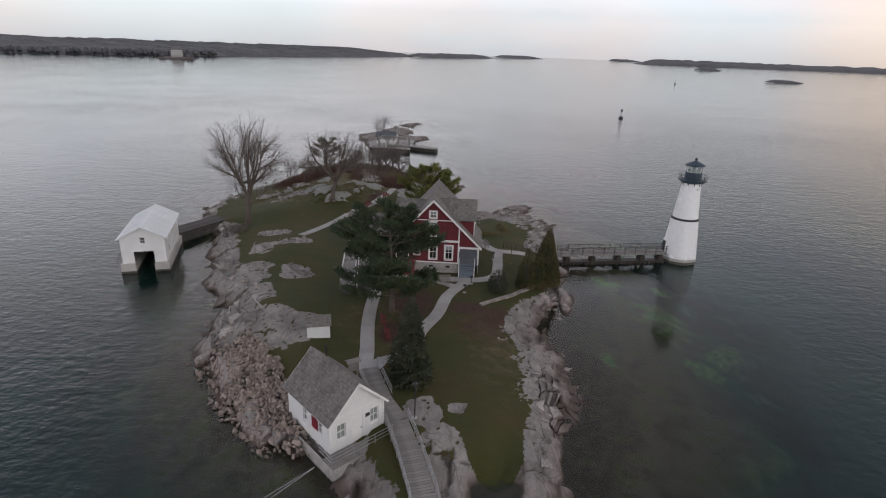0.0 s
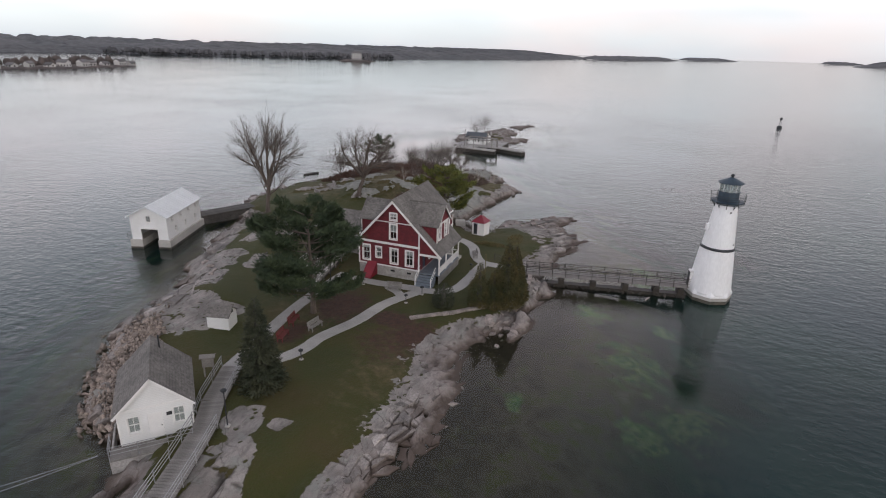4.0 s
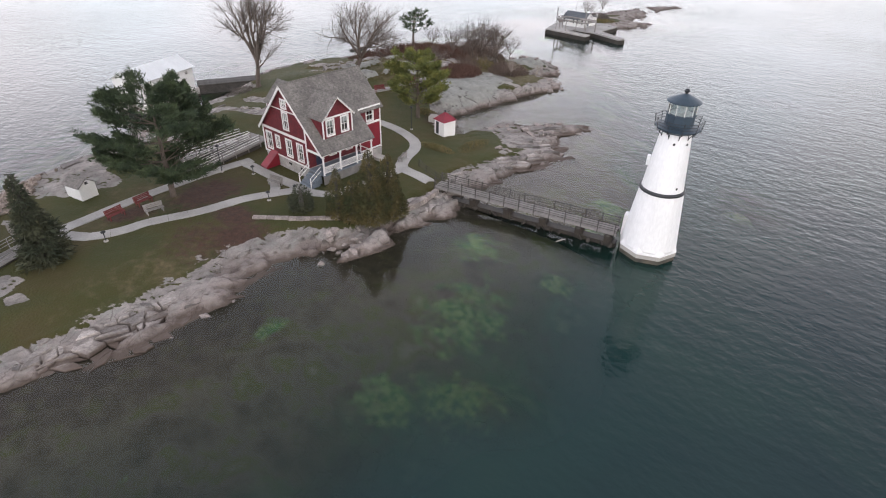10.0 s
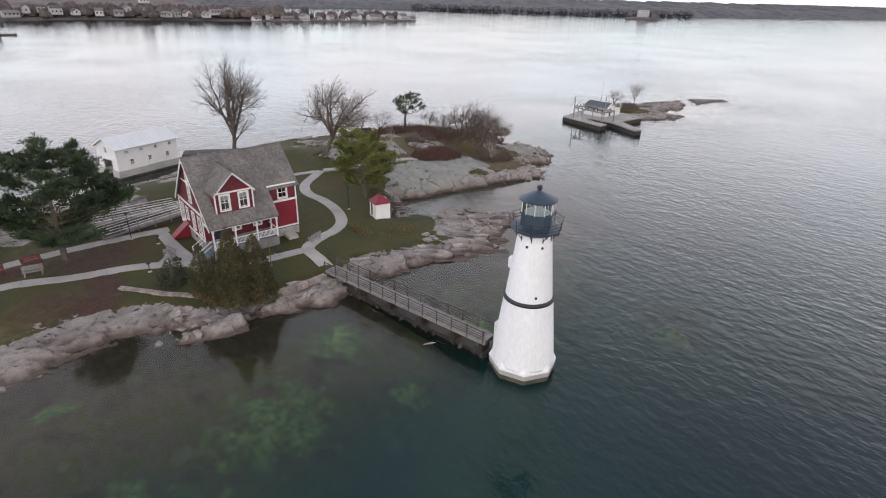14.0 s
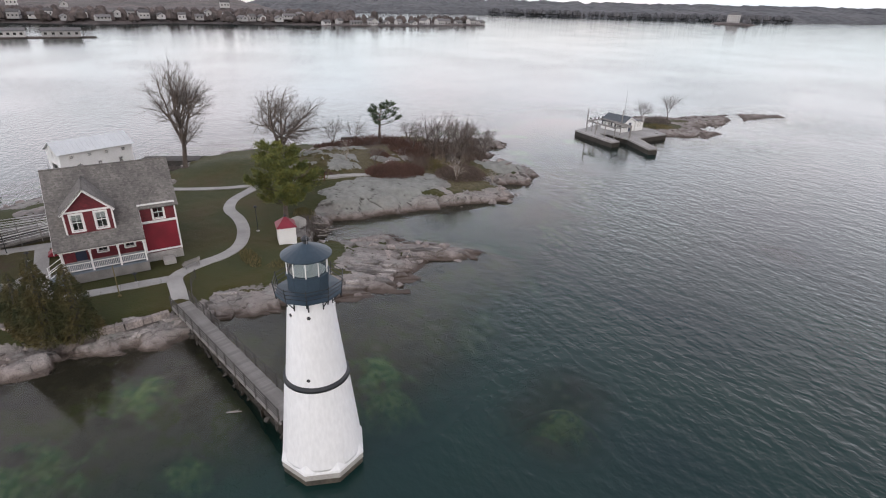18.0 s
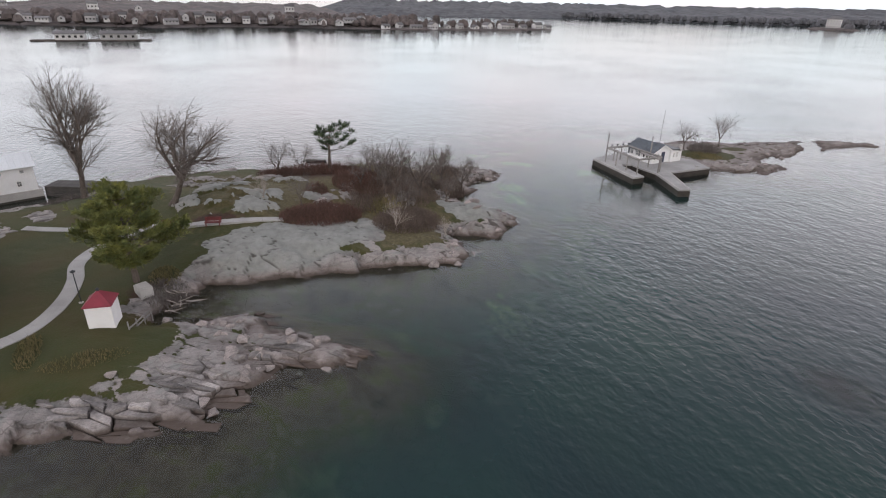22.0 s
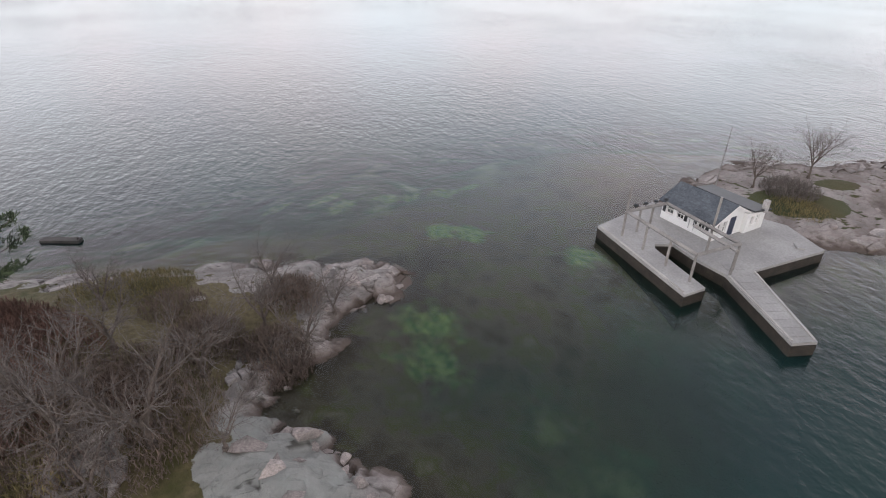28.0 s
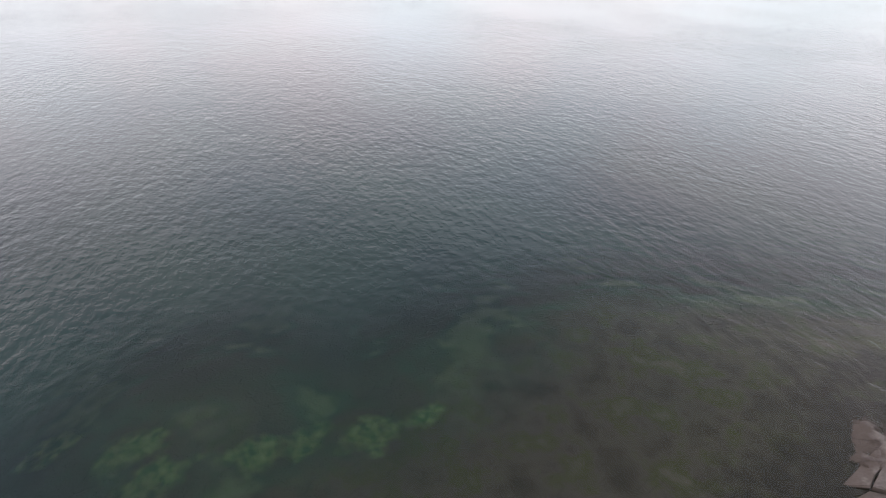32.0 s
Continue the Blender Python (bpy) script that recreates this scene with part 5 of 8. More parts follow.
# ---------------------------------------------------------------- lighthouse
def lighthouse():
    lh = thing("lighthouse", pose(34.46, 74.93, 0), "white conical lighthouse tower with dark lantern on a pier", "lighthouse")
    turn = radians(-2)
    part("pier", Buf().lathe([(2.66, -4.5), (2.54, 0.42)], 8, turn=turn), M_WETC, lh, "wet stained octagonal concrete pier")
    part("pier_rim", Buf().lathe([(2.56, 0.40), (2.60, 0.42), (2.60, 0.80), (2.55, 0.82)], 8, turn=turn), M_CONC, lh, "grey octagonal rim of the pier")
    part("plinth", Buf().lathe([(2.57, 0.80), (2.63, 0.83), (2.61, 1.0), (2.38, 1.42), (2.2, 1.43)], 8, turn=turn), M_TOWER, lh, "white sloped octagonal plinth")

    def rad(z):
        return 2.38 + (1.24 - 2.38) * (z - 1.1) / 10.4

    part("lower_tower", Buf().lathe([(rad(1.1) + 0.05, 1.05), (rad(1.1) + 0.03, 1.2), (rad(1.3) + 0.03, 1.3), (rad(6.2) + 0.03, 6.2), (rad(6.363) + 0.03, 6.363)], 48), M_TOWER, lh, smooth=True)
    part("upper_tower", Buf().lathe([(rad(6.363) - 0.04, 6.363), (rad(6.45) - 0.04, 6.45), (rad(6.6) - 0.04, 6.6), (rad(11.3) - 0.03, 11.3), (rad(11.45) - 0.03, 11.45), (rad(11.526) - 0.03, 11.526)], 48), M_TOWER, lh, smooth=True)
    part("belt", Buf().lathe([(rad(6.307) + 0.02, 6.284), (rad(6.307) + 0.10, 6.318), (rad(6.572) + 0.10, 6.541), (rad(6.622) - 0.02, 6.582)], 48), M_IRON, lh, "black iron belt course", smooth=True)
    for k in range(8):
        a = radians(k * 45 + 8)
        c, s_ = math.cos(a), math.sin(a)
        part("plate_seam", Buf().tube(((rad(1.2) + 0.025) * c, (rad(1.2) + 0.025) * s_, 1.2), ((rad(6.25) + 0.025) * c, (rad(6.25) + 0.025) * s_, 6.25), 0.022, 0.022, 4), M_TOWER, lh)
    for a, z in ((-74, 10.818), (-36, 7.077), (-27, 10.818), (64, 10.818)):
        a = radians(a)
        r = rad(z) - 0.03
        p = Vector((r * math.cos(a), r * math.sin(a), z))
        d = Vector((math.cos(a), math.sin(a), 0.1))
        hole = part("porthole", Buf().tube(p - d * 0.1, p + d * 0.05, 0.14, 0.13, 14), M_TRIM, lh, "small round porthole")
        part("pane", Buf().tube(p, p + d * 0.06, 0.10, 0.10, 14), M_IRON, hole)
    a = radians(196)
    part("window_hood", Buf().box((rad(8) * math.cos(a), rad(8) * math.sin(a), 8.746), (0.28, 0.5, 0.8), rz=16), M_TOWER, lh, "white hooded tower window")
    a = radians(188)
    dr = part("door", Buf().box((rad(2.2) * math.cos(a), rad(2.2) * math.sin(a), 2.2), (0.5, 0.95, 2.0), rz=8), M_TRIM, lh)
    part("door_panel", Buf().box(((rad(2.2) + 0.26) * math.cos(a), (rad(2.2) + 0.26) * math.sin(a), 2.15), (0.06, 0.75, 1.75), rz=8), M_IRON, dr)
    # gallery
    part("gallery_deck", Buf().lathe([(1.23, 11.526), (1.68, 11.799), (1.80, 11.84), (1.82, 11.927), (1.5, 11.99), (0.9, 12.116)], 10, turn=radians(10)), M_BLUEI, lh, "dark blue-grey iron gallery")
    for k in range(10):
        a = radians(k * 36 + 10)
        c, s_ = math.cos(a), math.sin(a)
        part("bracket", Buf().tube((1.28 * c, 1.28 * s_, 11.15), (1.27 * c, 1.27 * s_, 11.526), 0.035, 0.035, 6).tube((1.27 * c, 1.27 * s_, 11.25), (1.68 * c, 1.68 * s_, 11.799), 0.03, 0.03, 6), M_IRON, lh)
        part("railing_post", Buf().tube((1.76 * c, 1.76 * s_, 11.678), (1.80 * c, 1.80 * s_, 11.919), 0.05, 0.04, 6).tube((1.80 * c, 1.80 * s_, 11.88), (1.90 * c, 1.90 * s_, 12.666), 0.028, 0.024, 6).tube((1.90 * c, 1.90 * s_, 12.666), (1.90 * c, 1.90 * s_, 12.745), 0.045, 0.012, 6), M_IRON, lh)
    for z, r in ((12.155, 1.83), (12.391, 1.86), (12.627, 1.895)):
        rr = Buf()
        for k in range(10):
            a = radians(k * 36 + 10)
            rr.v += [((r + e) * math.cos(a), (r + e) * math.sin(a), z + f) for e, f in ((-0.016, -0.016), (0.016, -0.016), (0.016, 0.016), (-0.016, 0.016))]
            rr.f += [(k * 4 + i, k * 4 + (i + 1) % 4, (k + 1) % 10 * 4 + (i + 1) % 4, (k + 1) % 10 * 4 + i) for i in range(4)]
        part("gallery_rail", rr, M_IRON, lh, "thin black iron rail")
    part("parapet", Buf().lathe([(1.12, 11.959), (1.10, 12.918), (1.18, 12.949), (1.18, 13.012), (0.95, 13.03)], 10, turn=radians(10)), M_BLUEI, lh, "dark iron lantern parapet")
    for k in range(10):
        a, c = radians(k * 36 + 10), radians(k * 36 + 46)
        pa, pc = Vector((1.08 * math.cos(a), 1.08 * math.sin(a), 0)), Vector((1.08 * math.cos(c), 1.08 * math.sin(c), 0))
        w = Buf()
        w.add([(pa.x, pa.y, 13.02), (pc.x, pc.y, 13.02), (pc.x, pc.y, 13.951), (pa.x, pa.y, 13.951), (pa.x * 0.99, pa.y * 0.99, 13.02), (pc.x * 0.99, pc.y * 0.99, 13.02), (pc.x * 0.99, pc.y * 0.99, 13.951), (pa.x * 0.99, pa.y * 0.99, 13.951)],
              [(0, 1, 2, 3), (7, 6, 5, 4), (0, 4, 5, 1), (2, 6, 7, 3)])
        part("lantern_pane", w, M_GLASS, lh)
        part("mullion", Buf().tube((pa.x, pa.y, 12.996), (pa.x, pa.y, 13.988), 0.03, 0.03, 6), M_TRIM, lh, "white lantern mullion")
    # white floor and pale lens added inside so the panes look lighter
    part("lantern_floor", Buf().lathe([(0.95, 12.996), (0.95, 13.039)], 20), M_TRIM, lh, "white floor added to brighten the lantern")
    part("lens", Buf().lathe([(0.14, 12.981), (0.3, 13.212), (0.36, 13.452), (0.3, 13.692), (0.12, 13.932)], 16), M_METAL, lh, "pale lens added to brighten the lantern", smooth=True)
    part("lantern_roof", Buf().lathe([(1.1, 13.932), (1.33, 13.951), (1.34, 14.019), (1.22, 14.098), (0.75, 14.334), (0.22, 14.555), (0.16, 14.586)], 20), M_BLUEI, lh, "dark blue-grey conical lantern roof")
    part("ventilator", Buf().lathe([(0.16, 14.555), (0.11, 14.649), (0.20, 14.744), (0.22, 14.838), (0.08, 14.98)], 12), M_IRON, lh, "black ventilator ball")
    part("lightning_rod", Buf().tube((0.2, 0, 14.492), (0.22, 0, 15.6), 0.014, 0.008, 5), M_GALV, lh)
    return lh


lighthouse()


# ---------------------------------------------------------------- footbridge to the tower
def rock_mesh(seed, flat):
    rng = random.Random(seed)
    bm = bmesh.new()
    pts = [Vector((rng.gauss(0, 1), rng.gauss(0, 1), rng.gauss(0, 1))).normalized() * rng.uniform(0.75, 1.1) for _ in range(16)]
    for p in pts:
        bm.verts.new((p.x, p.y * rng.uniform(0.75, 1), p.z * flat))
    bmesh.ops.convex_hull(bm, input=bm.verts)
    me = bpy.data.meshes.new("boulder")
    bm.to_mesh(me)
    bm.free()
    return me


def footbridge():
    a, b = Vector((13.0, 71.0, 0)), Vector((31.9, 73.9, 0))
    d = (b - a).normalized()
    L = (b - a).length
    m = Matrix.Translation(a) @ Matrix.Rotation(math.atan2(d.y, d.x), 4, "Z")
    br = thing("footbridge", m, "long weathered timber footbridge with dark railings to the tower", "footbridge")
    z = 1.62
    rng = random.Random(77)
    for y in (-0.74, 0.74):
        part("beam", Buf().box((L / 2, y, z - 0.13), (L, 0.12, 0.2)), M_GREYW, br, "pale weathered edge beam")
    for y in (-0.45, 0.45):
        part("beam", Buf().box((L / 2, y, z - 0.2), (L, 0.16, 0.26)), M_DARKW, br)
    for x in (0.6, 4.4, 8.2, 12.0, 15.6, 18.4):
        part("cross_beam", Buf().box((x, 0, z - 0.42), (0.3, 1.6, 0.2)), M_DARKW, br)
        part("pier_crib", Buf().box((x, 0, -0.35), (0.7, 1.1, 2.9)), M_WETROCK, br, "dark wet stone crib")
    part("stone_footing", Buf().box((L / 2, 0, -0.95), (L, 0.95, 2.7)), M_WETROCK, br, "dark wet stone footing")
    for k in range(46):
        sh = rock_mesh(500 + k % 5, 0.7)
        sh.materials.append(M_WETROCK)
        st = part("footing_stone", sh, None, br)
        st.location, st.rotation_euler = (0.2 + (L - 0.6) * k / 45, rng.choice((-0.5, -0.42, 0.42, 0.5)), rng.uniform(-0.1, 0.15)), (rng.uniform(0, 6), rng.uniform(0, 6), rng.uniform(0, 6))
        st.scale = (rng.uniform(0.3, 0.5), rng.uniform(0.3, 0.5), rng.uniform(0.28, 0.42))
    plank = Buf().box((0, 0, 0), (0.185, 1.5, 0.06)).mesh("plank", M_GREYW)
    for i in range(int(L / 0.2)):
        p = part("plank", plank, None, br)
        p.location = (0.1 + i * 0.2, 0, z - 0.03 + 0.004 * (i % 3))
    for y in (-0.78, 0.78):
        n = 13
        for i in range(n):
            x = 0.1 + i * (L - 0.3) / (n - 1)
            part("railing_post", Buf().box((x, y, z + 0.38), (0.08, 0.08, 1.3)), M_DARKW, br)
        for h in (0.24, 0.46, 0.68, 0.92):
            part("rail", Buf().tube((0, y, z + h), (L, y, z + h), 0.028 if h < 0.9 else 0.04, None, 5), M_DARKW, br)
    return br


footbridge()


# ---------------------------------------------------------------- generator house (white, by the landing)
def white_house():
    m = pose(-6.27, 32.1, 0, 0, 0, 42.6)
    wh = thing("white_cottage", m, "small white clapboard cottage with grey shingle roof on posts", "cottage")
    base, eave, apex, hw, L = 1.15, 3.72, 6.0, 2.3, 5.75
    k = (apex - eave) / hw
    doors = [(-0.5, 0.42, base, base + 2.0)]
    wins = [(-1.35, 0.72, base + 0.75, 1.25), (1.45, 0.72, base + 0.85, 1.25)]
    ops = doors + [(x - w / 2, x + w / 2, z, z + h) for x, w, z, h in wins]
    part("front_wall", Buf().wall([(-hw, eave), (0, apex - 0.05), (hw, eave)], base - 0.25, ops, 0.15, Matrix.Identity(4)), M_WHITE, wh)
    part("rear_wall", Buf().wall([(-hw, eave), (0, apex - 0.05), (hw, eave)], base - 0.25, [], 0.15, Matrix.Translation((0, L, 0)) @ Matrix.Rotation(math.pi, 4, "Z")), M_WHITE, wh)
    rm = Matrix.Translation((hw, 0, 0)) @ Matrix.Rotation(math.pi / 2, 4, "Z")
    so = [(1.0, 1.62, 2.0, 3.05), (2.3, 2.92, 2.0, 3.05), (4.0, 4.62, 2.0, 3.05)]
    part("side_wall", Buf().wall([(0.15, eave), (L - 0.15, eave)], base - 0.25, so, 0.15, rm), M_WHITE, wh)
    lm = Matrix.Translation((-hw, L, 0)) @ Matrix.Rotation(-math.pi / 2, 4, "Z")
    part("side_wall", Buf().wall([(0.15, eave), (L - 0.15, eave)], base - 0.25, [(2.2, 2.82, 2.0, 3.05), (4.2, 4.82, 2.0, 3.05)], 0.15, lm), M_WHITE, wh)
    for x, w, z, h in wins:
        window(wh, Matrix.Translation((x, 0, z)), w, h, 0.97, 0.08)
    for o in so:
        window(wh, rm @ Matrix.Translation(((o[0] + o[1]) / 2, 0, o[2])), 0.62, 1.05, 0.0, 0.09)
    for c in (2.51, 4.51):
        window(wh, lm @ Matrix.Translation((c, 0, 2.0)), 0.62, 1.05, 0.0, 0.09)
    d = part("door", Buf().box((-0.04, 0.06, base + 1.0), (0.9, 0.07, 1.98)).box((-0.04, 0.02, base + 1.5), (0.62, 0.03, 0.7)).box((-0.04, 0.02, base + 0.5), (0.62, 0.03, 0.6)), M_TRIM, wh, "white panelled door")
    part("door_knob", Buf().tube((0.3, 0.02, base + 0.95), (0.3, -0.06, base + 0.95), 0.035, 0.035, 8), M_IRON, d)
    part("notice", Buf().box((0.85, -0.02, base + 1.75), (0.36, 0.04, 0.26)), M_IRON, wh, "small dark notice board")
    part("notice", Buf().box((-hw - 0.03, 1.9, 2.6), (0.05, 0.75, 0.9)), M_REDP, wh, "red notice board")
    part("gable_band", Buf().box((0, -0.02, eave + 0.02), (2 * hw, 0.06, 0.12)), M_TRIM, wh)
    cb = Buf()
    for x in (-hw + 0.05, hw - 0.05):
        cb.box((x, -0.01, (base + eave) / 2), (0.14, 0.05, eave - base))
    part("corner_trim", cb, M_TRIM, wh)
    o, t = 0.3, 0.1
    rf = Buf()
    for s in (-1, 1):
        rf.slab([(0, -o, apex + 0.06), (0, L + o, apex + 0.06), (s * (hw + 0.28), L + o, apex + 0.06 - k * (hw + 0.28)), (s * (hw + 0.28), -o, apex + 0.06 - k * (hw + 0.28))], t)
    part("roof", rf, M_SHINGLE, wh, "weathered grey shingle roof")
    for s in (-1, 1):
        for y in (-o - 0.01, L + o + 0.01):
            a, c = Vector((0, y, apex + 0.03)), Vector((s * (hw + 0.28), y, apex + 0.03 - k * (hw + 0.28)))
            n = Vector((s * k, 0, 1)).normalized() * 0.17
            vs = [a, c, c - n, a - n]
            part("rake_board", Buf().add([tuple(p) for p in vs] + [(p.x, p.y + 0.04, p.z) for p in vs], [(0, 1, 2, 3), (7, 6, 5, 4), (0, 4, 5, 1), (1, 5, 6, 2), (2, 6, 7, 3), (3, 7, 4, 0)]), M_TRIM, wh)
    part("vent_pipe", Buf().tube((0.55, L - 0.9, apex - 0.6), (0.55, L - 0.9, apex + 0.55), 0.06, 0.06, 8), M_IRON, wh)
    part("floor", Buf().box((0, L / 2, base - 0.16), (2 * hw, L, 0.16)), M_DARKW, wh)
    part("deck", Buf().box((-0.3, -0.7, base - 0.1), (2 * hw + 0.7, 1.3, 0.12)), M_GREYW, wh, "narrow grey timber deck")
    part("deck_skirt", Buf().box((-0.3, -1.25, base - 0.75), (2 * hw + 0.6, 0.1, 1.1)).box((-hw - 0.6, 1.0, base - 0.75), (0.1, 4.4, 1.1)), M_STONE, wh, "grey board skirting")
    for x, y in ((-2.2, 0.3), (2.1, 0.3), (-2.2, L - 0.4), (2.1, L - 0.4), (-2.2, 2.8), (2.1, 2.8)):
        part("post", Buf().box((x, y, 0.3), (0.25, 0.25, 1.6)), M_GREYW, wh)
    r = Buf()
    for z in (0.45, 0.75, 1.02):
        r.tube((-hw - 0.62, -1.25, base + z - 0.1), (hw - 0.1, -1.25, base + z - 0.1), 0.025, 0.025, 5)
        r.tube((-hw - 0.62, -1.25, base + z - 0.1), (-hw - 0.62, 0.4, base + z - 0.1), 0.025, 0.025, 5)
    for x in (-hw - 0.62, -1.2, 0.6, hw - 0.15):
        r.tube((x, -1.25, base - 0.1), (x, -1.25, base + 0.95), 0.03, 0.03, 5)
    part("deck_railing", r, M_GALV, wh, "pale metal deck railing")
    return wh


white_house()


def mooring_wires():
    b = Buf()
    for dz, ex in ((0.0, 0.0), (0.15, 1.2)):
        pts = [Vector((-8.8, 29.4, 1.0)).lerp(Vector((-24 + ex, 17 - ex, -0.2)), i / 10) - Vector((0, 0, 1.2 * math.sin(math.pi * i / 10) * 0.5 + dz * 0.2)) for i in range(11)]
        for p, q in zip(pts, pts[1:]):
            b.tube(p, q, 0.02, 0.02, 4)
    single("cable", b, M_GALV, Matrix.Identity(4), "thin slack cables running into the water", "cable")


mooring_wires()


# ---------------------------------------------------------------- boardwalk from the landing
WALK = [(-6.6, 40.6, 1.72), (-5.0, 36.2, 1.7), (-3.6, 33.6, 1.7), (-2.5, 30.2, 1.68), (-1.5, 26.6, 1.62), (-0.2, 20.5, 1.5), (1.5, 13.0, 1.3)]


def boardwalk():
    bw = thing("boardwalk", Matrix.Identity(4), "grey plank boardwalk with pale metal railings beside the cottage", "boardwalk")
    plank = Buf().box((0, 0, 0), (0.215, 1.7, 0.05)).mesh("plank", M_GREYW)
    pts = [Vector(p) for p in WALK]
    for a, b in zip(pts, pts[1:]):
        d = b - a
        ang = math.atan2(d.y, d.x)
        side = Vector((-math.sin(ang), math.cos(ang), 0))
        n = int(d.length / 0.235)
        for i in range(n):
            p = part("plank", plank, None, bw)
            p.location, p.rotation_euler = a + d * (i + 0.5) / n, (0, -math.asin(d.z / d.length), ang)
        for s in (-0.75, 0.75):
            part("joist", Buf().tube(a + side * s - Vector((0, 0, 0.14)), b + side * s - Vector((0, 0, 0.14)), 0.08, 0.08, 4), M_DARKW, bw)
        for s in (-0.86, 0.86):
            if s > 0 and 33 < (a.y + b.y) / 2 < 36:
                continue
            for h in (0.4, 0.68, 0.95):
                part("rail", Buf().tube(a + side * s + Vector((0, 0, h)), b + side * s + Vector((0, 0, h)), 0.026, 0.026, 5), M_GALV, bw)
            m = max(2, int(d.length / 1.6))
            for i in range(m):
                q = a + d * i / m + side * s
                part("railing_post", Buf().tube(q - Vector((0, 0, 0.25)), q + Vector((0, 0, 0.98)), 0.03, 0.03, 6), M_GALV, bw)
        for i in range(2):
            q = a + d * (i + 0.5) / 2
            part("trestle", Buf().box((q.x, q.y, q.z - 0.7), (0.16, 1.4, 1.2), rz=math.degrees(ang)), M_DARKW, bw)
    return bw


boardwalk()


# ---------------------------------------------------------------- boathouse
def boathouse():
    bh = thing("boathouse", pose(-37.3, 63.85, 0, 0, 0, 16.2), "white clapboard boathouse with pale metal roof on concrete cribs", "boathouse")
    hw, L, base, eave, apex = 2.5, 10.1, 1.25, 4.6, 5.9
    k = (apex - eave) / hw
    part("front_wall", Buf().wall([(-hw, eave), (0, apex - 0.05), (hw, eave)], base, [(-1.15, 1.15, base, 2.75), (-0.3, 0.3, 3.75, 4.6)], 0.16, Matrix.Identity(4)), M_WHITE, bh)
    part("rear_wall", Buf().wall([(-hw, eave), (0, apex - 0.05), (hw, eave)], base, [], 0.16, Matrix.Translation((0, L, 0)) @ Matrix.Rotation(math.pi, 4, "Z")), M_WHITE, bh)
    rm = Matrix.Translation((hw, 0, 0)) @ Matrix.Rotation(math.pi / 2, 4, "Z")
    up = [(c - 0.28, c + 0.28, 3.6, 4.1) for c in (1.6, 4.0, 6.4, 8.8)]
    lo = [(c - 0.28, c + 0.28, 1.9, 2.7) for c in (2.3, 5.2, 8.2)]
    part("side_wall", Buf().wall([(0.16, eave), (L - 0.16, eave)], base, up + lo, 0.16, rm), M_WHITE, bh)
    lm = Matrix.Translation((-hw, L, 0)) @ Matrix.Rotation(-math.pi / 2, 4, "Z")
    part("side_wall", Buf().wall([(0.16, eave), (L - 0.16, eave)], base, up, 0.16, lm), M_WHITE, bh)
    window(bh, Matrix.Translation((0, 0, 3.75)), 0.6, 0.85, 0.0, 0.07)
    for o in up:
        window(bh, rm @ Matrix.Translation(((o[0] + o[1]) / 2, 0, o[2])), 0.56, 0.5, 0.0, 0.06, False)
        window(bh, lm @ Matrix.Translation(((o[0] + o[1]) / 2, 0, o[2])), 0.56, 0.5, 0.0, 0.06, False)
    for o in lo:
        window(bh, rm @ Matrix.Translation(((o[0] + o[1]) / 2, 0, o[2])), 0.56, 0.8, 0.0, 0.06)
    rf = Buf()
    ribs = []
    for s in (-1, 1):
        rf.slab([(0, -0.35, apex + 0.06), (0, L + 0.35, apex + 0.06), (s * (hw + 0.35), L + 0.35, apex + 0.06 - k * (hw + 0.35)), (s * (hw + 0.35), -0.35, apex + 0.06 - k * (hw + 0.35))], 0.1)
        for i in range(17):
            y = -0.3 + i * 0.668
            a, c = (s * 0.05, y, apex + 0.08), (s * (hw + 0.33), y, apex + 0.08 - k * (hw + 0.33))
            ribs.append((a, c))
    part("roof", rf, M_METAL, bh, "pale ribbed metal roof")
    for a, c in ribs:
        part("roof_rib", Buf().tube(a, c, 0.025, 0.025, 4), M_METAL, bh)
    for x, w in ((-1.9, 1.7), (1.9, 1.7)):
        part("crib", Buf().box((x, L / 2 + 0.1, 0.2), (w, L + 0.6, 2.1)), M_CONC, bh, "grey concrete crib")
        part("crib_foot", Buf().box((x, L / 2 + 0.1, -0.6), (w + 0.06, L + 0.66, 1.75)), M_WETC, bh)
    part("crib", Buf().box((0, L - 0.3, 0.2), (2.4, 1.2, 2.1)), M_CONC, bh)
    r = Buf()
    for z in (0.45, 0.85):
        r.tube((-3.0, -0.15, 1.25 + z), (-3.0, 2.4, 1.25 + z), 0.03, 0.03, 5)
    for y in (-0.15, 1.2, 2.4):
        r.tube((-3.0, y, 1.2), (-3.0, y, 2.12), 0.03, 0.03, 5)
    part("side_railing", r, M_DARKW, bh)
    part("door_frame", Buf().box((-1.2, -0.02, 2.0), (0.12, 0.06, 1.5)).box((1.2, -0.02, 2.0), (0.12, 0.06, 1.5)).box((0, -0.02, 2.8), (2.5, 0.06, 0.12)), M_TRIM, bh)
    return bh


boathouse()


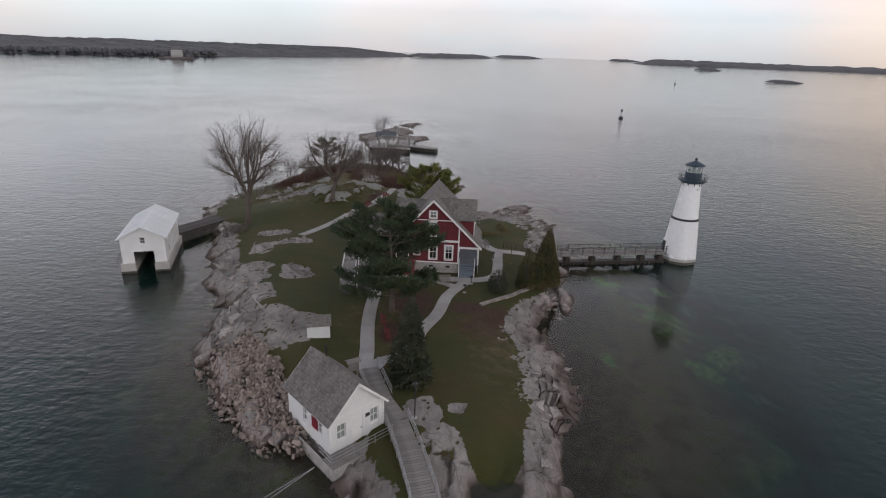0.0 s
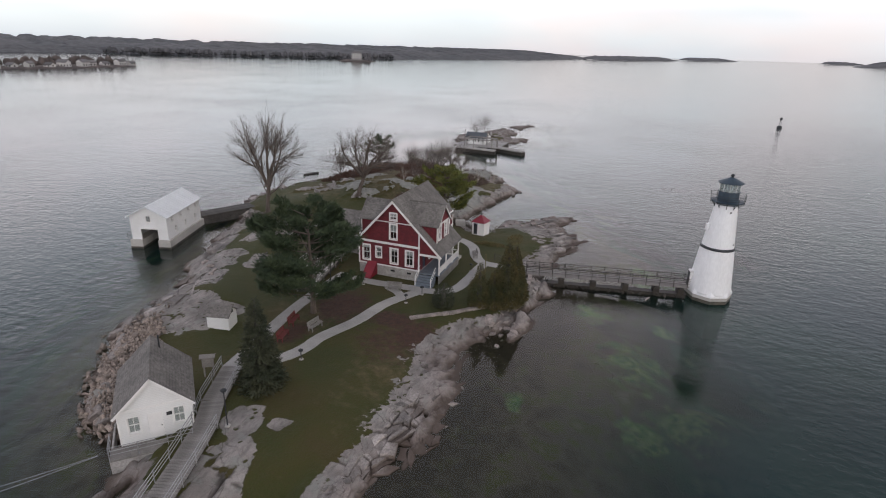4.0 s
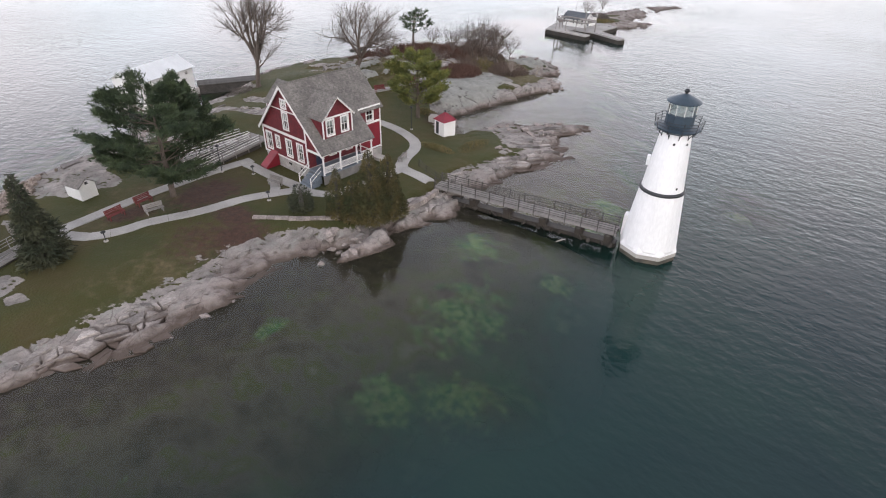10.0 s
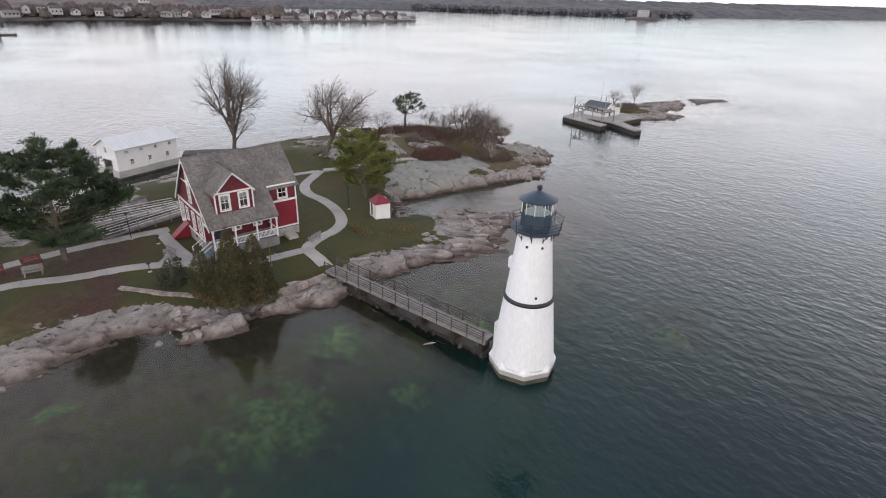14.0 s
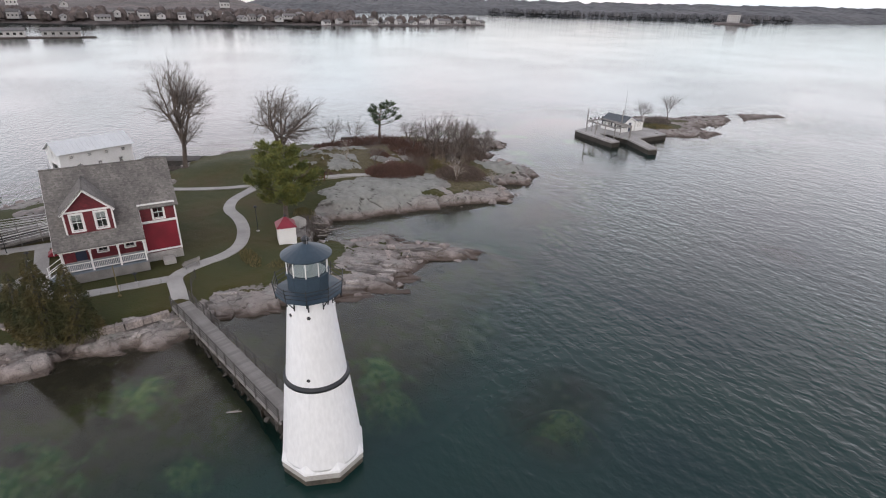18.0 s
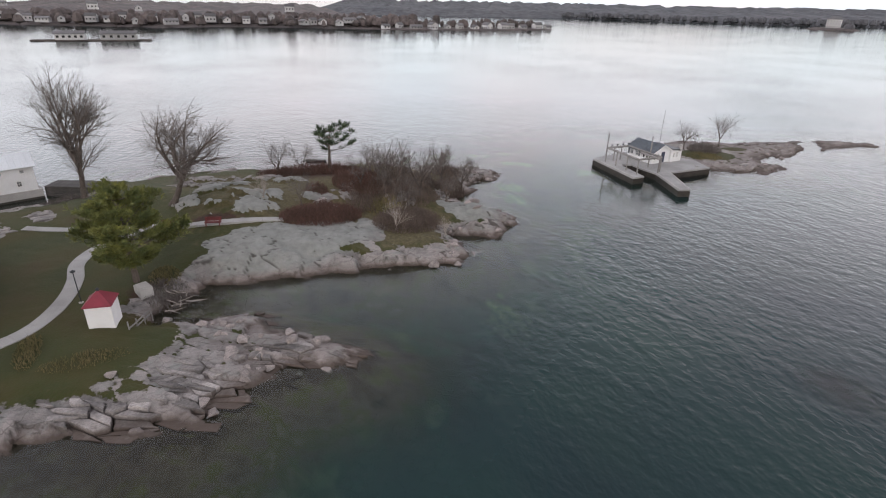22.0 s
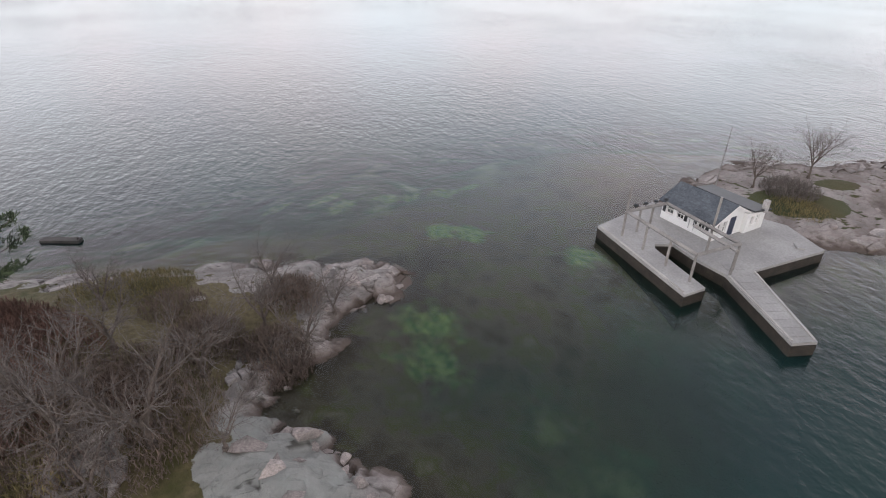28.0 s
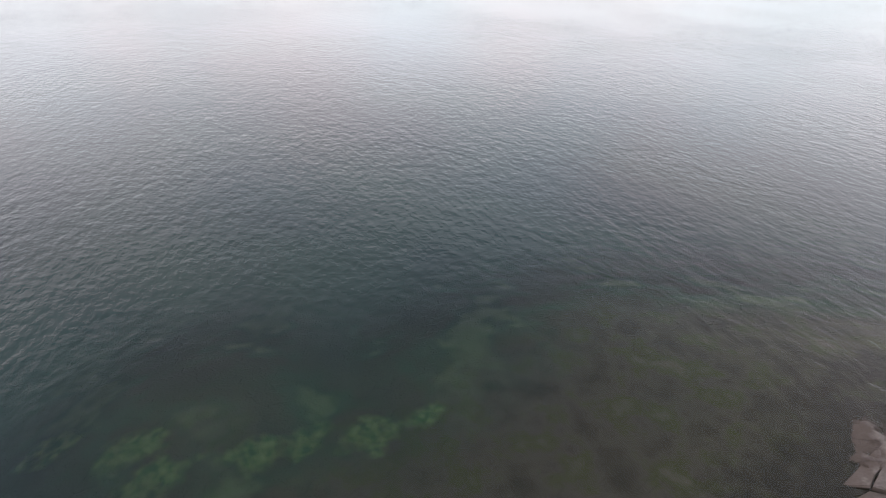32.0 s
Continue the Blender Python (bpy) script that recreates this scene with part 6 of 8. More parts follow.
def crib_dock():
    dk = thing("timber_dock", pose(-38.6, 76.2, 0, 0, 0, 62), "dark weathered timber crib dock beside the boathouse", "dock")
    for i in range(5):
        part("crib_log", Buf().box((3.6, -1.0 + 0.02 * i, 0.0 + 0.3 * i), (9.2, 0.28, 0.27)), M_DARKW, dk)
        part("crib_log", Buf().box((3.6, 1.6 - 0.02 * i, 0.0 + 0.3 * i), (9.2, 0.28, 0.27)), M_DARKW, dk)
    for i in range(7):
        part("crib_tie", Buf().box((-0.6 + i * 1.4, 0.3, 0.75), (0.26, 2.9, 0.26)), M_DARKW, dk)
    plank = Buf().box((0, 0, 0), (0.28, 2.9, 0.06)).mesh("plank", M_DARKW)
    for i in range(30):
        p = part("plank", plank, None, dk)
        p.location = (-0.8 + i * 0.3, 0.3, 1.42)


crib_dock()


# ---------------------------------------------------------------- oil house
def oil_house():
    oh = thing("oil_house", pose(4.2, 83.75, 0, 0, 0, -13), "tiny white oil house with a red hipped roof", "shed")
    g, top, w = 1.3, 3.2, 1.9
    h = w / 2
    ops = [(-0.75, -0.1, g + 0.1, g + 1.75)]
    part("front_wall", Buf().wall([(-h, top), (h, top)], g - 0.3, ops, 0.2, Matrix.Translation((0, -h, 0))), M_TRIM, oh)
    for a, nm in ((90, "side_wall"), (180, "rear_wall"), (270, "side_wall")):
        part(nm, Buf().wall([(-h + 0.2 * (a != 180), top), (h - 0.2 * (a != 180), top)], g - 0.3, [], 0.2, Matrix.Rotation(radians(a), 4, "Z") @ Matrix.Translation((0, -h, 0))), M_TRIM, oh)
    part("door", Buf().box((-0.42, -h + 0.1, g + 0.92), (0.64, 0.06, 1.64)), M_IRON, oh, "dark door standing ajar")
    e = h + 0.12
    part("roof", Buf().add([(-e, -e, top), (e, -e, top), (e, e, top), (-e, e, top), (-e, -e, top + 0.07), (e, -e, top + 0.07), (e, e, top + 0.07), (-e, e, top + 0.07), (0, 0, 4.25)],
                           [(3, 2, 1, 0), (0, 1, 5, 4), (1, 2, 6, 5), (2, 3, 7, 6), (3, 0, 4, 7), (4, 5, 8), (5, 6, 8), (6, 7, 8), (7, 4, 8)]), M_REDROOF, oh, "red hipped metal roof")
    part("vent", Buf().lathe([(0.1, 4.1), (0.1, 4.3), (0.16, 4.32), (0.05, 4.45)], 8), M_IRON, oh)


oil_house()


def privy():
    pv = thing("privy", pose(-12.0, 46.3, 0, 0, 0, 12), "small white shed with a grey shingle roof", "shed")
    g = ground_z(-12, 46.3) - 0.1
    w, d, e, a = 2.1, 1.7, g + 1.45, g + 2.05
    part("body", Buf().wall([(-w / 2, e), (w / 2, e)], g, [], d, Matrix.Translation((0, -d / 2, 0))), M_WHITE, pv)
    for x in (-w / 2, w / 2 - 0.1):
        gb = Buf().add([(x, -d / 2, e), (x, d / 2, e), (x, 0, a - 0.03), (x + 0.1, -d / 2, e), (x + 0.1, d / 2, e), (x + 0.1, 0, a - 0.03)], [(0, 2, 1), (3, 4, 5), (0, 3, 5, 2), (1, 2, 5, 4), (0, 1, 4, 3)])
        part("gable", gb, M_WHITE, pv)
    rf = Buf()
    k = (a - e) / (d / 2)
    for s in (-1, 1):
        rf.slab([(-w / 2 - 0.15, 0, a + 0.05), (w / 2 + 0.15, 0, a + 0.05), (w / 2 + 0.15, s * (d / 2 + 0.18), a + 0.05 - k * (d / 2 + 0.18)), (-w / 2 - 0.15, s * (d / 2 + 0.18), a + 0.05 - k * (d / 2 + 0.18))], 0.07)
    part("roof", rf, M_SHINGLE, pv)
    part("vent", Buf().box((w / 2 + 0.01, 0, e + 0.15), (0.04, 0.3, 0.25)), M_IRON, pv)


privy()


# ---------------------------------------------------------------- timber ramp beside the house
def access_ramp():
    rp = thing("access_ramp", pose(-8.4, 56.0, 0, 0, 0, 6), "grey timber switchback ramp with pale rails beside the house", "ramp")
    plank = Buf().box((0, 0, 0), (1.5, 0.28, 0.05)).mesh("plank", M_GREYW)
    L = 9.2
    for x, za, zb in ((-0.6, 1.75, 2.25), (-2.4, 2.75, 2.3)):
        for i in range(30):
            p = part("plank", plank, None, rp)
            f = (i + 0.5) / 30
            p.location = (x, L * f, za + (zb - za) * f)
        part("joist", Buf().tube((x - 0.65, 0, za - 0.15), (x - 0.65, L, zb - 0.15), 0.1, 0.1, 4).tube((x + 0.65, 0, za - 0.15), (x + 0.65, L, zb - 0.15), 0.1, 0.1, 4), M_GREYW, rp)
        for s in (-0.78, 0.78):
            for h in (0.35, 0.65, 0.95):
                part("rail", Buf().tube((x + s, 0, za + h), (x + s, L, zb + h), 0.035, 0.035, 5), M_TRIM, rp)
            for i in range(6):
                f = i / 5
                z = za + (zb - za) * f
                part("railing_post", Buf().box((x + s, L * f, z + 0.2), (0.09, 0.09, 1.5)), M_GREYW, rp)
    part("landing", Buf().box((-1.5, L + 0.8, 2.22), (3.4, 1.6, 0.1)), M_GREYW, rp)
    part("ramp_skirt", Buf().box((-1.5, L / 2, 1.55), (3.0, L, 0.7)), M_DARKW, rp)


access_ramp()


# ---------------------------------------------------------------- cottage and dock on the islet
DECK = [(-20.5, 156.3), (-9.1, 154.4), (-9.0, 156.6), (-15.1, 157.8), (-15.7, 158.4), (-14.9, 159.8), (-12.6, 159.5), (-9.5, 159.6), (-1.9, 156.2), (-1.2, 157.9), (-8.9, 162.2), (-8.2, 170.6), (-12.6, 172.2), (-19.5, 169.5), (-22.0, 164.5)]


def islet_dock():
    dk = thing("concrete_dock", Matrix.Identity(4), "pale concrete dock with a boat slip and a long pier", "dock")
    cuts = [[0, 1, 2, 3, 4], [0, 4, 5, 14], [14, 5, 6, 13], [13, 6, 7, 10, 11, 12], [7, 8, 9, 10]]
    for c in cuts:
        poly = [DECK[i] for i in c]
        part("deck_slab", Buf().prism(poly, 0.88, 1.12), M_DOCK, dk)
        cx, cy = sum(p[0] for p in poly) / len(poly), sum(p[1] for p in poly) / len(poly)
        low = [(cx + (x - cx) * 1.004, cy + (y - cy) * 1.004) for x, y in poly]
        part("dock_wall", Buf().prism(low, -2.5, 0.86), M_WETROCK, dk, "dark wet dock wall")
    a, b = Vector((-10.6, 161.4, 1.14)), Vector((-1.9, 157.2, 1.14))
    d = (b - a).normalized()
    for i in range(10):
        q = a + d * (0.6 + i * 0.93)
        part("pier_board", Buf().box((q.x, q.y, 1.135), (0.9, 1.45, 0.03), rz=math.degrees(math.atan2(d.y, d.x))), M_DOCK, dk)
    for p, q in zip(((-20.3, 156.42), (-9.3, 159.65), (-8.8, 162.05)), ((-9.3, 154.6), (-2.0, 156.4), (-1.4, 157.85))):
        e = Vector((*q, 0)) - Vector((*p, 0))
        c = (Vector((*p, 0)) + Vector((*q, 0))) / 2
        part("kerb", Buf().box((c.x, c.y, 1.17), (e.length - 0.1, 0.14, 0.1), rz=math.degrees(math.atan2(e.y, e.x))), M_CONC, dk)
    part("concrete_block", Buf().box((-9.6, 169.2, 1.2), (1.0, 0.6, 0.16), rz=-40), M_DOCK, dk)
    return dk


islet_dock()


def pergola():
    pg = thing("boat_hoist_frame", Matrix.Identity(4), "weathered open timber frame of posts and beams over the boat slip", "frame")
    outer = [(-18.1, 156.9), (-15.5, 156.75), (-12.75, 156.4), (-10.2, 156.2)]
    inner = [(-17.7, 161.4), (-12.7, 161.2), (-9.8, 160.7)]
    posts = outer + inner[1:] + [(-18.05, 158.6), (-18.0, 160.1), (-9.4, 159.9)]
    tall = {(-18.1, 156.9): 6.0, (-12.7, 161.2): 6.2}
    for x, y in posts:
        part("post", Buf().tube((x, y, 1.0), (x, y, tall.get((x, y), 3.5)), 0.11, 0.10, 7), M_GREYW, pg)
    for a, b in ((outer[0], outer[-1]), (inner[0], inner[-1]), (outer[0], inner[0]), (outer[-1], inner[-1]), ((-13.6, 160.0), (-9.2, 159.5))):
        va, vb = Vector((*a, 3.5)), Vector((*b, 3.5))
        part("beam", Buf().tube(va, vb, 0.17, 0.17, 4), M_GREYW, pg)
    for f in (0.2, 0.45, 0.7, 0.95):
        q = Vector((*outer[0], 3.6)).lerp(Vector((*inner[0], 3.6)), f)
        part("lamp", Buf().tube(q, q + Vector((0, 0, 0.25)), 0.05, 0.05, 6).lathe([(0.05, 0.2), (0.2, 0.28), (0.2, 0.4), (0.05, 0.46)], 8, tuple(q)), M_IRON, pg, "small dark deck lamp")
    for f in (0.35, 0.42):
        a = Vector((*inner[0], 0)).lerp(Vector((*inner[-1], 0)), f)
        part("hanger", Buf().tube((a.x, a.y, 2.4), (a.x, a.y, 3.5), 0.03, 0.03, 5), M_GALV, pg)


pergola()


def islet_cottage():
    ct = thing("dock_cottage", pose(-16.5, 162.95, 1.12, 0, 0, 1.5), "small white cottage with slate roof and dark shutters on the dock", "cottage")
    hw, d, eave, apex = 2.75, 4.6, 1.9, 3.05
    k = (apex - eave) / (d / 2)
    so = [(-2.2, -1.5, 0.75, 1.6), (-1.05, -0.35, 0.75, 1.6), (1.2, 1.9, 0.75, 1.6)]
    part("front_wall", Buf().wall([(-hw, eave), (hw, eave)], 0, so, 0.15, Matrix.Identity(4)), M_WHITE, ct)
    part("rear_wall", Buf().wall([(-hw, eave), (hw, eave)], 0, [], 0.15, Matrix.Translation((0, d, 0)) @ Matrix.Rotation(math.pi, 4, "Z")), M_WHITE, ct)
    em = Matrix.Translation((hw, 0, 0)) @ Matrix.Rotation(math.pi / 2, 4, "Z")
    eo = [(0.4, 0.95, 0.55, 1.65), (1.15, 1.7, 0.55, 1.65), (2.1, 2.95, 0.02, 1.85)]
    gable = [(0.15, eave + k * 0.15), (d / 2, apex - 0.05), (d - 0.15, eave + k * 0.15)]
    part("gable_wall", Buf().wall(gable, 0, eo, 0.15, em), M_WHITE, ct)
    part("gable_wall", Buf().wall(gable, 0, [], 0.15, Matrix.Translation((-hw, d, 0)) @ Matrix.Rotation(-math.pi / 2, 4, "Z")), M_WHITE, ct)
    for o in so:
        window(ct, Matrix.Translation(((o[0] + o[1]) / 2, 0, o[2])), 0.7, 0.85, 0.0, 0.07)
    for o in so[:1] + so[2:]:
        part("shutter", Buf().box((o[0] - 0.28, -0.03, 1.25), (0.3, 0.05, 1.0)), M_IRON, ct, "dark shutter")
    for o in so[1:]:
        part("shutter", Buf().box((o[1] + 0.28, -0.03, 1.25), (0.3, 0.05, 1.0)), M_IRON, ct, "dark shutter")
    for o in eo[:2]:
        window(ct, em @ Matrix.Translation(((o[0] + o[1]) / 2, 0, o[2])), 0.55, 1.1, 0.0, 0.06)
    part("door", Buf().box((hw - 0.04, 2.52, 0.94), (0.08, 0.83, 1.8)), M_NAVY, ct, "navy blue door")
    rf = Buf()
    for ya, ye in ((d / 2, -0.35), (d / 2, d + 0.35)):
        ze = apex + 0.06 - k * (d / 2 + 0.35)
        rf.slab([(-hw - 0.3, ya, apex + 0.06), (hw + 0.3, ya, apex + 0.06), (hw + 0.3, ye, ze), (-hw - 0.3, ye, ze)], 0.1)
    part("roof", rf, M_SLATE, ct, "dark slate-grey shingle roof")
    # lower rear addition with a flat dark roof
    part("addition_wall", Buf().wall([(0, 1.9), (2.6, 1.9)], 0, [(0.5, 0.95, 0.7, 1.6), (1.3, 1.75, 0.7, 1.6)], 0.15, Matrix.Translation((hw + 0.4, d - 0.6, 0)) @ Matrix.Rotation(math.pi / 2, 4, "Z")), M_WHITE, ct)
    part("addition_wall", Buf().wall([(0, 1.9), (0.55, 1.9)], 0, [], 0.15, Matrix.Translation((hw - 0.3, d - 0.6, 0))), M_WHITE, ct)
    part("addition_wall", Buf().wall([(0, 1.9), (2 * hw + 0.3, 1.9)], 0, [], 0.15, Matrix.Translation((hw + 0.3, d + 2.0, 0)) @ Matrix.Rotation(math.pi, 4, "Z")), M_WHITE, ct)
    for x in (0.72, 1.52):
        window(ct, Matrix.Translation((hw + 0.4, d - 0.6 + x, 0.7)) @ Matrix.Rotation(math.pi / 2, 4, "Z"), 0.45, 0.9, 0.0, 0.05)
    part("addition_roof", Buf().slab([(-hw, d - 0.3, 2.25), (hw + 0.7, d - 0.3, 2.25), (hw + 0.7, d + 2.3, 1.95), (-hw, d + 2.3, 1.95)], 0.12), M_IRON, ct, "dark low-pitched roof")
    part("gable_trim", Buf().box((hw + 0.3, d / 4 - 0.08, (apex + eave) / 2 - 0.13), (0.05, 0.01, 0.01)), M_TRIM, ct)
    rk = Buf()
    for s in (-1, 1):
        a, c = Vector((hw + 0.31, d / 2, apex + 0.03)), Vector((hw + 0.31, d / 2 + s * (d / 2 + 0.35), apex + 0.03 - k * (d / 2 + 0.35)))
        n = Vector((0, s * k, 1)).normalized() * 0.16
        vs = [a, c, c - n, a - n]
        rk.add([tuple(p) for p in vs] + [(p.x - 0.04, p.y, p.z) for p in vs], [(0, 1, 2, 3), (7, 6, 5, 4), (0, 4, 5, 1), (1, 5, 6, 2), (2, 6, 7, 3), (3, 7, 4, 0)])
    part("rake_board", rk, M_TRIM, ct)
    part("chimney", Buf().box((hw + 0.55, d + 1.4, 2.35), (0.45, 0.45, 1.1)), M_STONE, ct, "stubby pale chimney")
    part("floor", Buf().box((0, d / 2, 0.03), (2 * hw - 0.3, d - 0.3, 0.05)), M_DARK, ct)


islet_cottage()
single("flagpole", Buf().tube((0, 0, -0.3), (0, 0, 7.5), 0.06, 0.03, 8).box((0, 0, 0.05), (0.5, 0.5, 0.3)), M_GREYW, pose(-20.2, 171.5, 0.9), "thin bare pole behind the cottage", "pole")


# ---------------------------------------------------------------- trees and brush
def grow(buf, twigs, p, d, length, r, depth, rng, spread=0.55, lift=0.12, wind=(0, 0), sides=6):
    """A limb that bends, tapers and forks."""
    steps = 4 if depth > 1 else 2
    q = p
    for i in range(steps):
        d = (d + Vector((rng.uniform(-1, 1), rng.uniform(-1, 1), rng.uniform(-0.6, 1))) * 0.14 + Vector((wind[0], wind[1], lift)) * 0.12).normalized()
        e = q + d * length / steps
        ra, rb = r * (1 - 0.42 * i / steps), r * (1 - 0.42 * (i + 1) / steps)
        (buf if r > 0.035 else twigs).tube(q, e, ra, rb, sides if r > 0.08 else (4 if r > 0.03 else 3), False)
        if depth > 0 and i >= 1 - (depth < 3):
            for _ in range(1 if depth > 1 or rng.random() < 0.6 else 2):
                a = rng.uniform(0, 2 * math.pi)
                side = d.orthogonal()
                side.rotate(Matrix.Rotation(a, 3, d))
                nd = (d + side * rng.uniform(spread, spread * 1.8)).normalized()
                grow(buf, twigs, e, nd, length * rng.uniform(0.5, 0.72), rb * rng.uniform(0.58, 0.78), depth - 1, rng, spread, lift, wind, sides)
        q = e
    if depth == 0:
        for _ in range(3):
            e = q + (d + Vector((rng.uniform(-1, 1), rng.uniform(-1, 1), rng.uniform(-0.3, 0.9))) * 0.8).normalized() * length * rng.uniform(0.5, 1.0)
            twigs.tube(q, e, max(r * 0.5, 0.007), 0.005, 3, False)
    if depth > 0:
        grow(buf, twigs, q, d, length * 0.7, r * 0.55, depth - 1, rng, spread, lift, wind, sides)


def bare_tree(name, x, y, h, seed, label, trunk=0.26, fork=3, lean=(0, 0), spread=0.55, wind=(0, 0), depth=4, stem=0.24, leader=False):
    rng = random.Random(seed)
    z = ground_z(x, y) - 0.15
    t = thing(name, pose(x, y, z), label, "tree")
    tr, limbs, tw = Buf(), Buf(), Buf()
    base = Vector((0, 0, 0))
    top = Vector((lean[0], lean[1], h * stem))
    for i in range(6):
        a = i * math.pi / 3
        tr.tube((0.1 * math.cos(a), 0.1 * math.sin(a), 0.35), (trunk * 1.9 * math.cos(a), trunk * 1.9 * math.sin(a), -0.1), trunk * 0.7, trunk * 0.25, 5)
    prev = base
    for i in range(1, 6):
        p = base.lerp(top, i / 5) + Vector((rng.uniform(-1, 1), rng.uniform(-1, 1), 0)) * 0.06
        tr.tube(prev, p, trunk * (1.12 - 0.06 * i), trunk * (1.06 - 0.06 * i), 9, False)
        prev = p
    for k in range(fork):
        a = 2 * math.pi * k / fork + rng.uniform(-0.4, 0.4)
        d = Vector((math.cos(a) * spread, math.sin(a) * spread, 1)).normalized()
        grow(limbs, tw, prev, d, h * 0.33, trunk * 0.74, depth, rng, spread, 0.05, wind)
    if leader:
        grow(limbs, tw, prev, Vector((0.03, 0.02, 1)), h * 0.36, trunk * 0.82, depth, rng, spread, 0.1, wind)
        for k in range(2):
            a = k * 2.4 + rng.uniform(-0.3, 0.3)
            p = base.lerp(top, 0.72 + 0.06 * k)
            grow(limbs, tw, p, Vector((math.cos(a), math.sin(a), 0.75)).normalized(), h * 0.2, trunk * 0.34, depth - 1, rng, spread, 0.1, wind)
    part("trunk", tr, M_BARK, t)
    part("limb_spread", limbs, M_BARK, t)
    tagged(part("twig_spray", tw, M_TWIG, t), kind="stuff")
    return t


def tuft(buf, p, d, size, rng, n=7):
    """A spray of needles: thin blades that fan out from p along d."""
    o = d.orthogonal().normalized()
    for i in range(n):
        a = rng.uniform(0, 2 * math.pi)
        s = o.copy()
        s.rotate(Matrix.Rotation(a, 3, d))
        e = p + (d * rng.uniform(0.4, 1.0) + s * rng.uniform(0.3, 0.9)) * size
        w = s.cross(d).normalized() * size * rng.uniform(0.05, 0.12)
        k = len(buf.v)
        buf.v += [tuple(p - w * 0.5), tuple(p + w * 0.5), tuple(e + w), tuple(e - w * 0.4)]
        buf.f.append((k, k + 1, k + 2, k + 3))


def white_pine(x, y, h, seed, radius, label, wind=(0, 0), mat_=None, low=0.3, tiers=13, size=0.5, name="pine_tree", flat=0.35, dense=1.0, bias=(0, 0)):
    """A tall pine with plates of foliage at the ends of long limbs."""
    rng = random.Random(seed)
    z = ground_z(x, y) - 0.15
    t = thing(name, pose(x, y, z), label, "tree")
    tr, lb, cr = Buf(), Buf(), Buf()
    prev = Vector((0, 0, -0.1))
    for i in range(1, 11):
        p = Vector((wind[0] * 1.2 * (i / 10) ** 2 + rng.uniform(-0.05, 0.05), wind[1] * 1.2 * (i / 10) ** 2 + rng.uniform(-0.05, 0.05), h * 0.97 * i / 10))
        tr.tube(prev, p, 0.30 * (1.05 - 0.095 * (i - 1)), 0.30 * (1.05 - 0.095 * i), 8, False)
        prev = p
    for k in range(tiers):
        f = low + (1 - low) * (k + 0.3) / tiers
        env = radius * (1 - abs((f - low) / (1 - low) - 0.32) ** 1.3 * 1.1)
        n = rng.randint(4, 5)
        for j in range(n):
            a = 2 * math.pi * (j + rng.random()) / n
            L = max(0.7, env * rng.uniform(0.55, 1.15))
            c, s = math.cos(a), math.sin(a)
            swept = c * bias[0] + s * bias[1]
            L *= 1 + swept * (0.3 + 0.7 * f)
            o = Vector((wind[0] * 1.2 * f * f, wind[1] * 1.2 * f * f, h * f))
            pts = [o + Vector((c * L * u + wind[0] * 1.4 * u, s * L * u + wind[1] * 1.4 * u, L * (0.16 * u + (flat * 0.35 + 0.35 * max(swept, -0.2)) * u * u))) for u in (0, 0.35, 0.7, 1)]
            for p, q, ra, rb in zip(pts, pts[1:], (0.07, 0.05, 0.03), (0.05, 0.03, 0.012)):
                lb.tube(p, q, ra, rb, 4, False)
            m = int(L * 11 * dense) + 6
            for _ in range(m):
                u = 1 - abs(rng.gauss(0, 0.30))
                if u < 0.15:
                    continue
                i = min(2, int(u * 3)) if u < 1 else 2
                p = pts[i].lerp(pts[i + 1], min(1.05, max(0, u * 3 - i)))
                sidew = Vector((-s, c, 0)) * rng.gauss(0, 0.11 * L + 0.10)
                p = p + sidew + Vector((0, 0, rng.gauss(0.08, 0.09 + 0.012 * L)))
                d = (Vector((c, s, 0.5)) + sidew * 0.4 + Vector((rng.uniform(-0.5, 0.5), rng.uniform(-0.5, 0.5), rng.uniform(0, 0.6)))).normalized()
                tuft(cr, p, d, size * rng.uniform(0.7, 1.2), rng)
    for _ in range(int(20 * dense)):
        tuft(cr, Vector((wind[0] * 1.2, wind[1] * 1.2, h * rng.uniform(0.9, 1.0))), Vector((rng.uniform(-1, 1), rng.uniform(-1, 1), 1.2)).normalized(), size, rng)
    part("trunk", tr, M_BARK, t)
    part("limb_spread", lb, M_BARK, t)
    tagged(part("crown", cr, mat_ or M_PINE, t), kind="stuff")
    return t


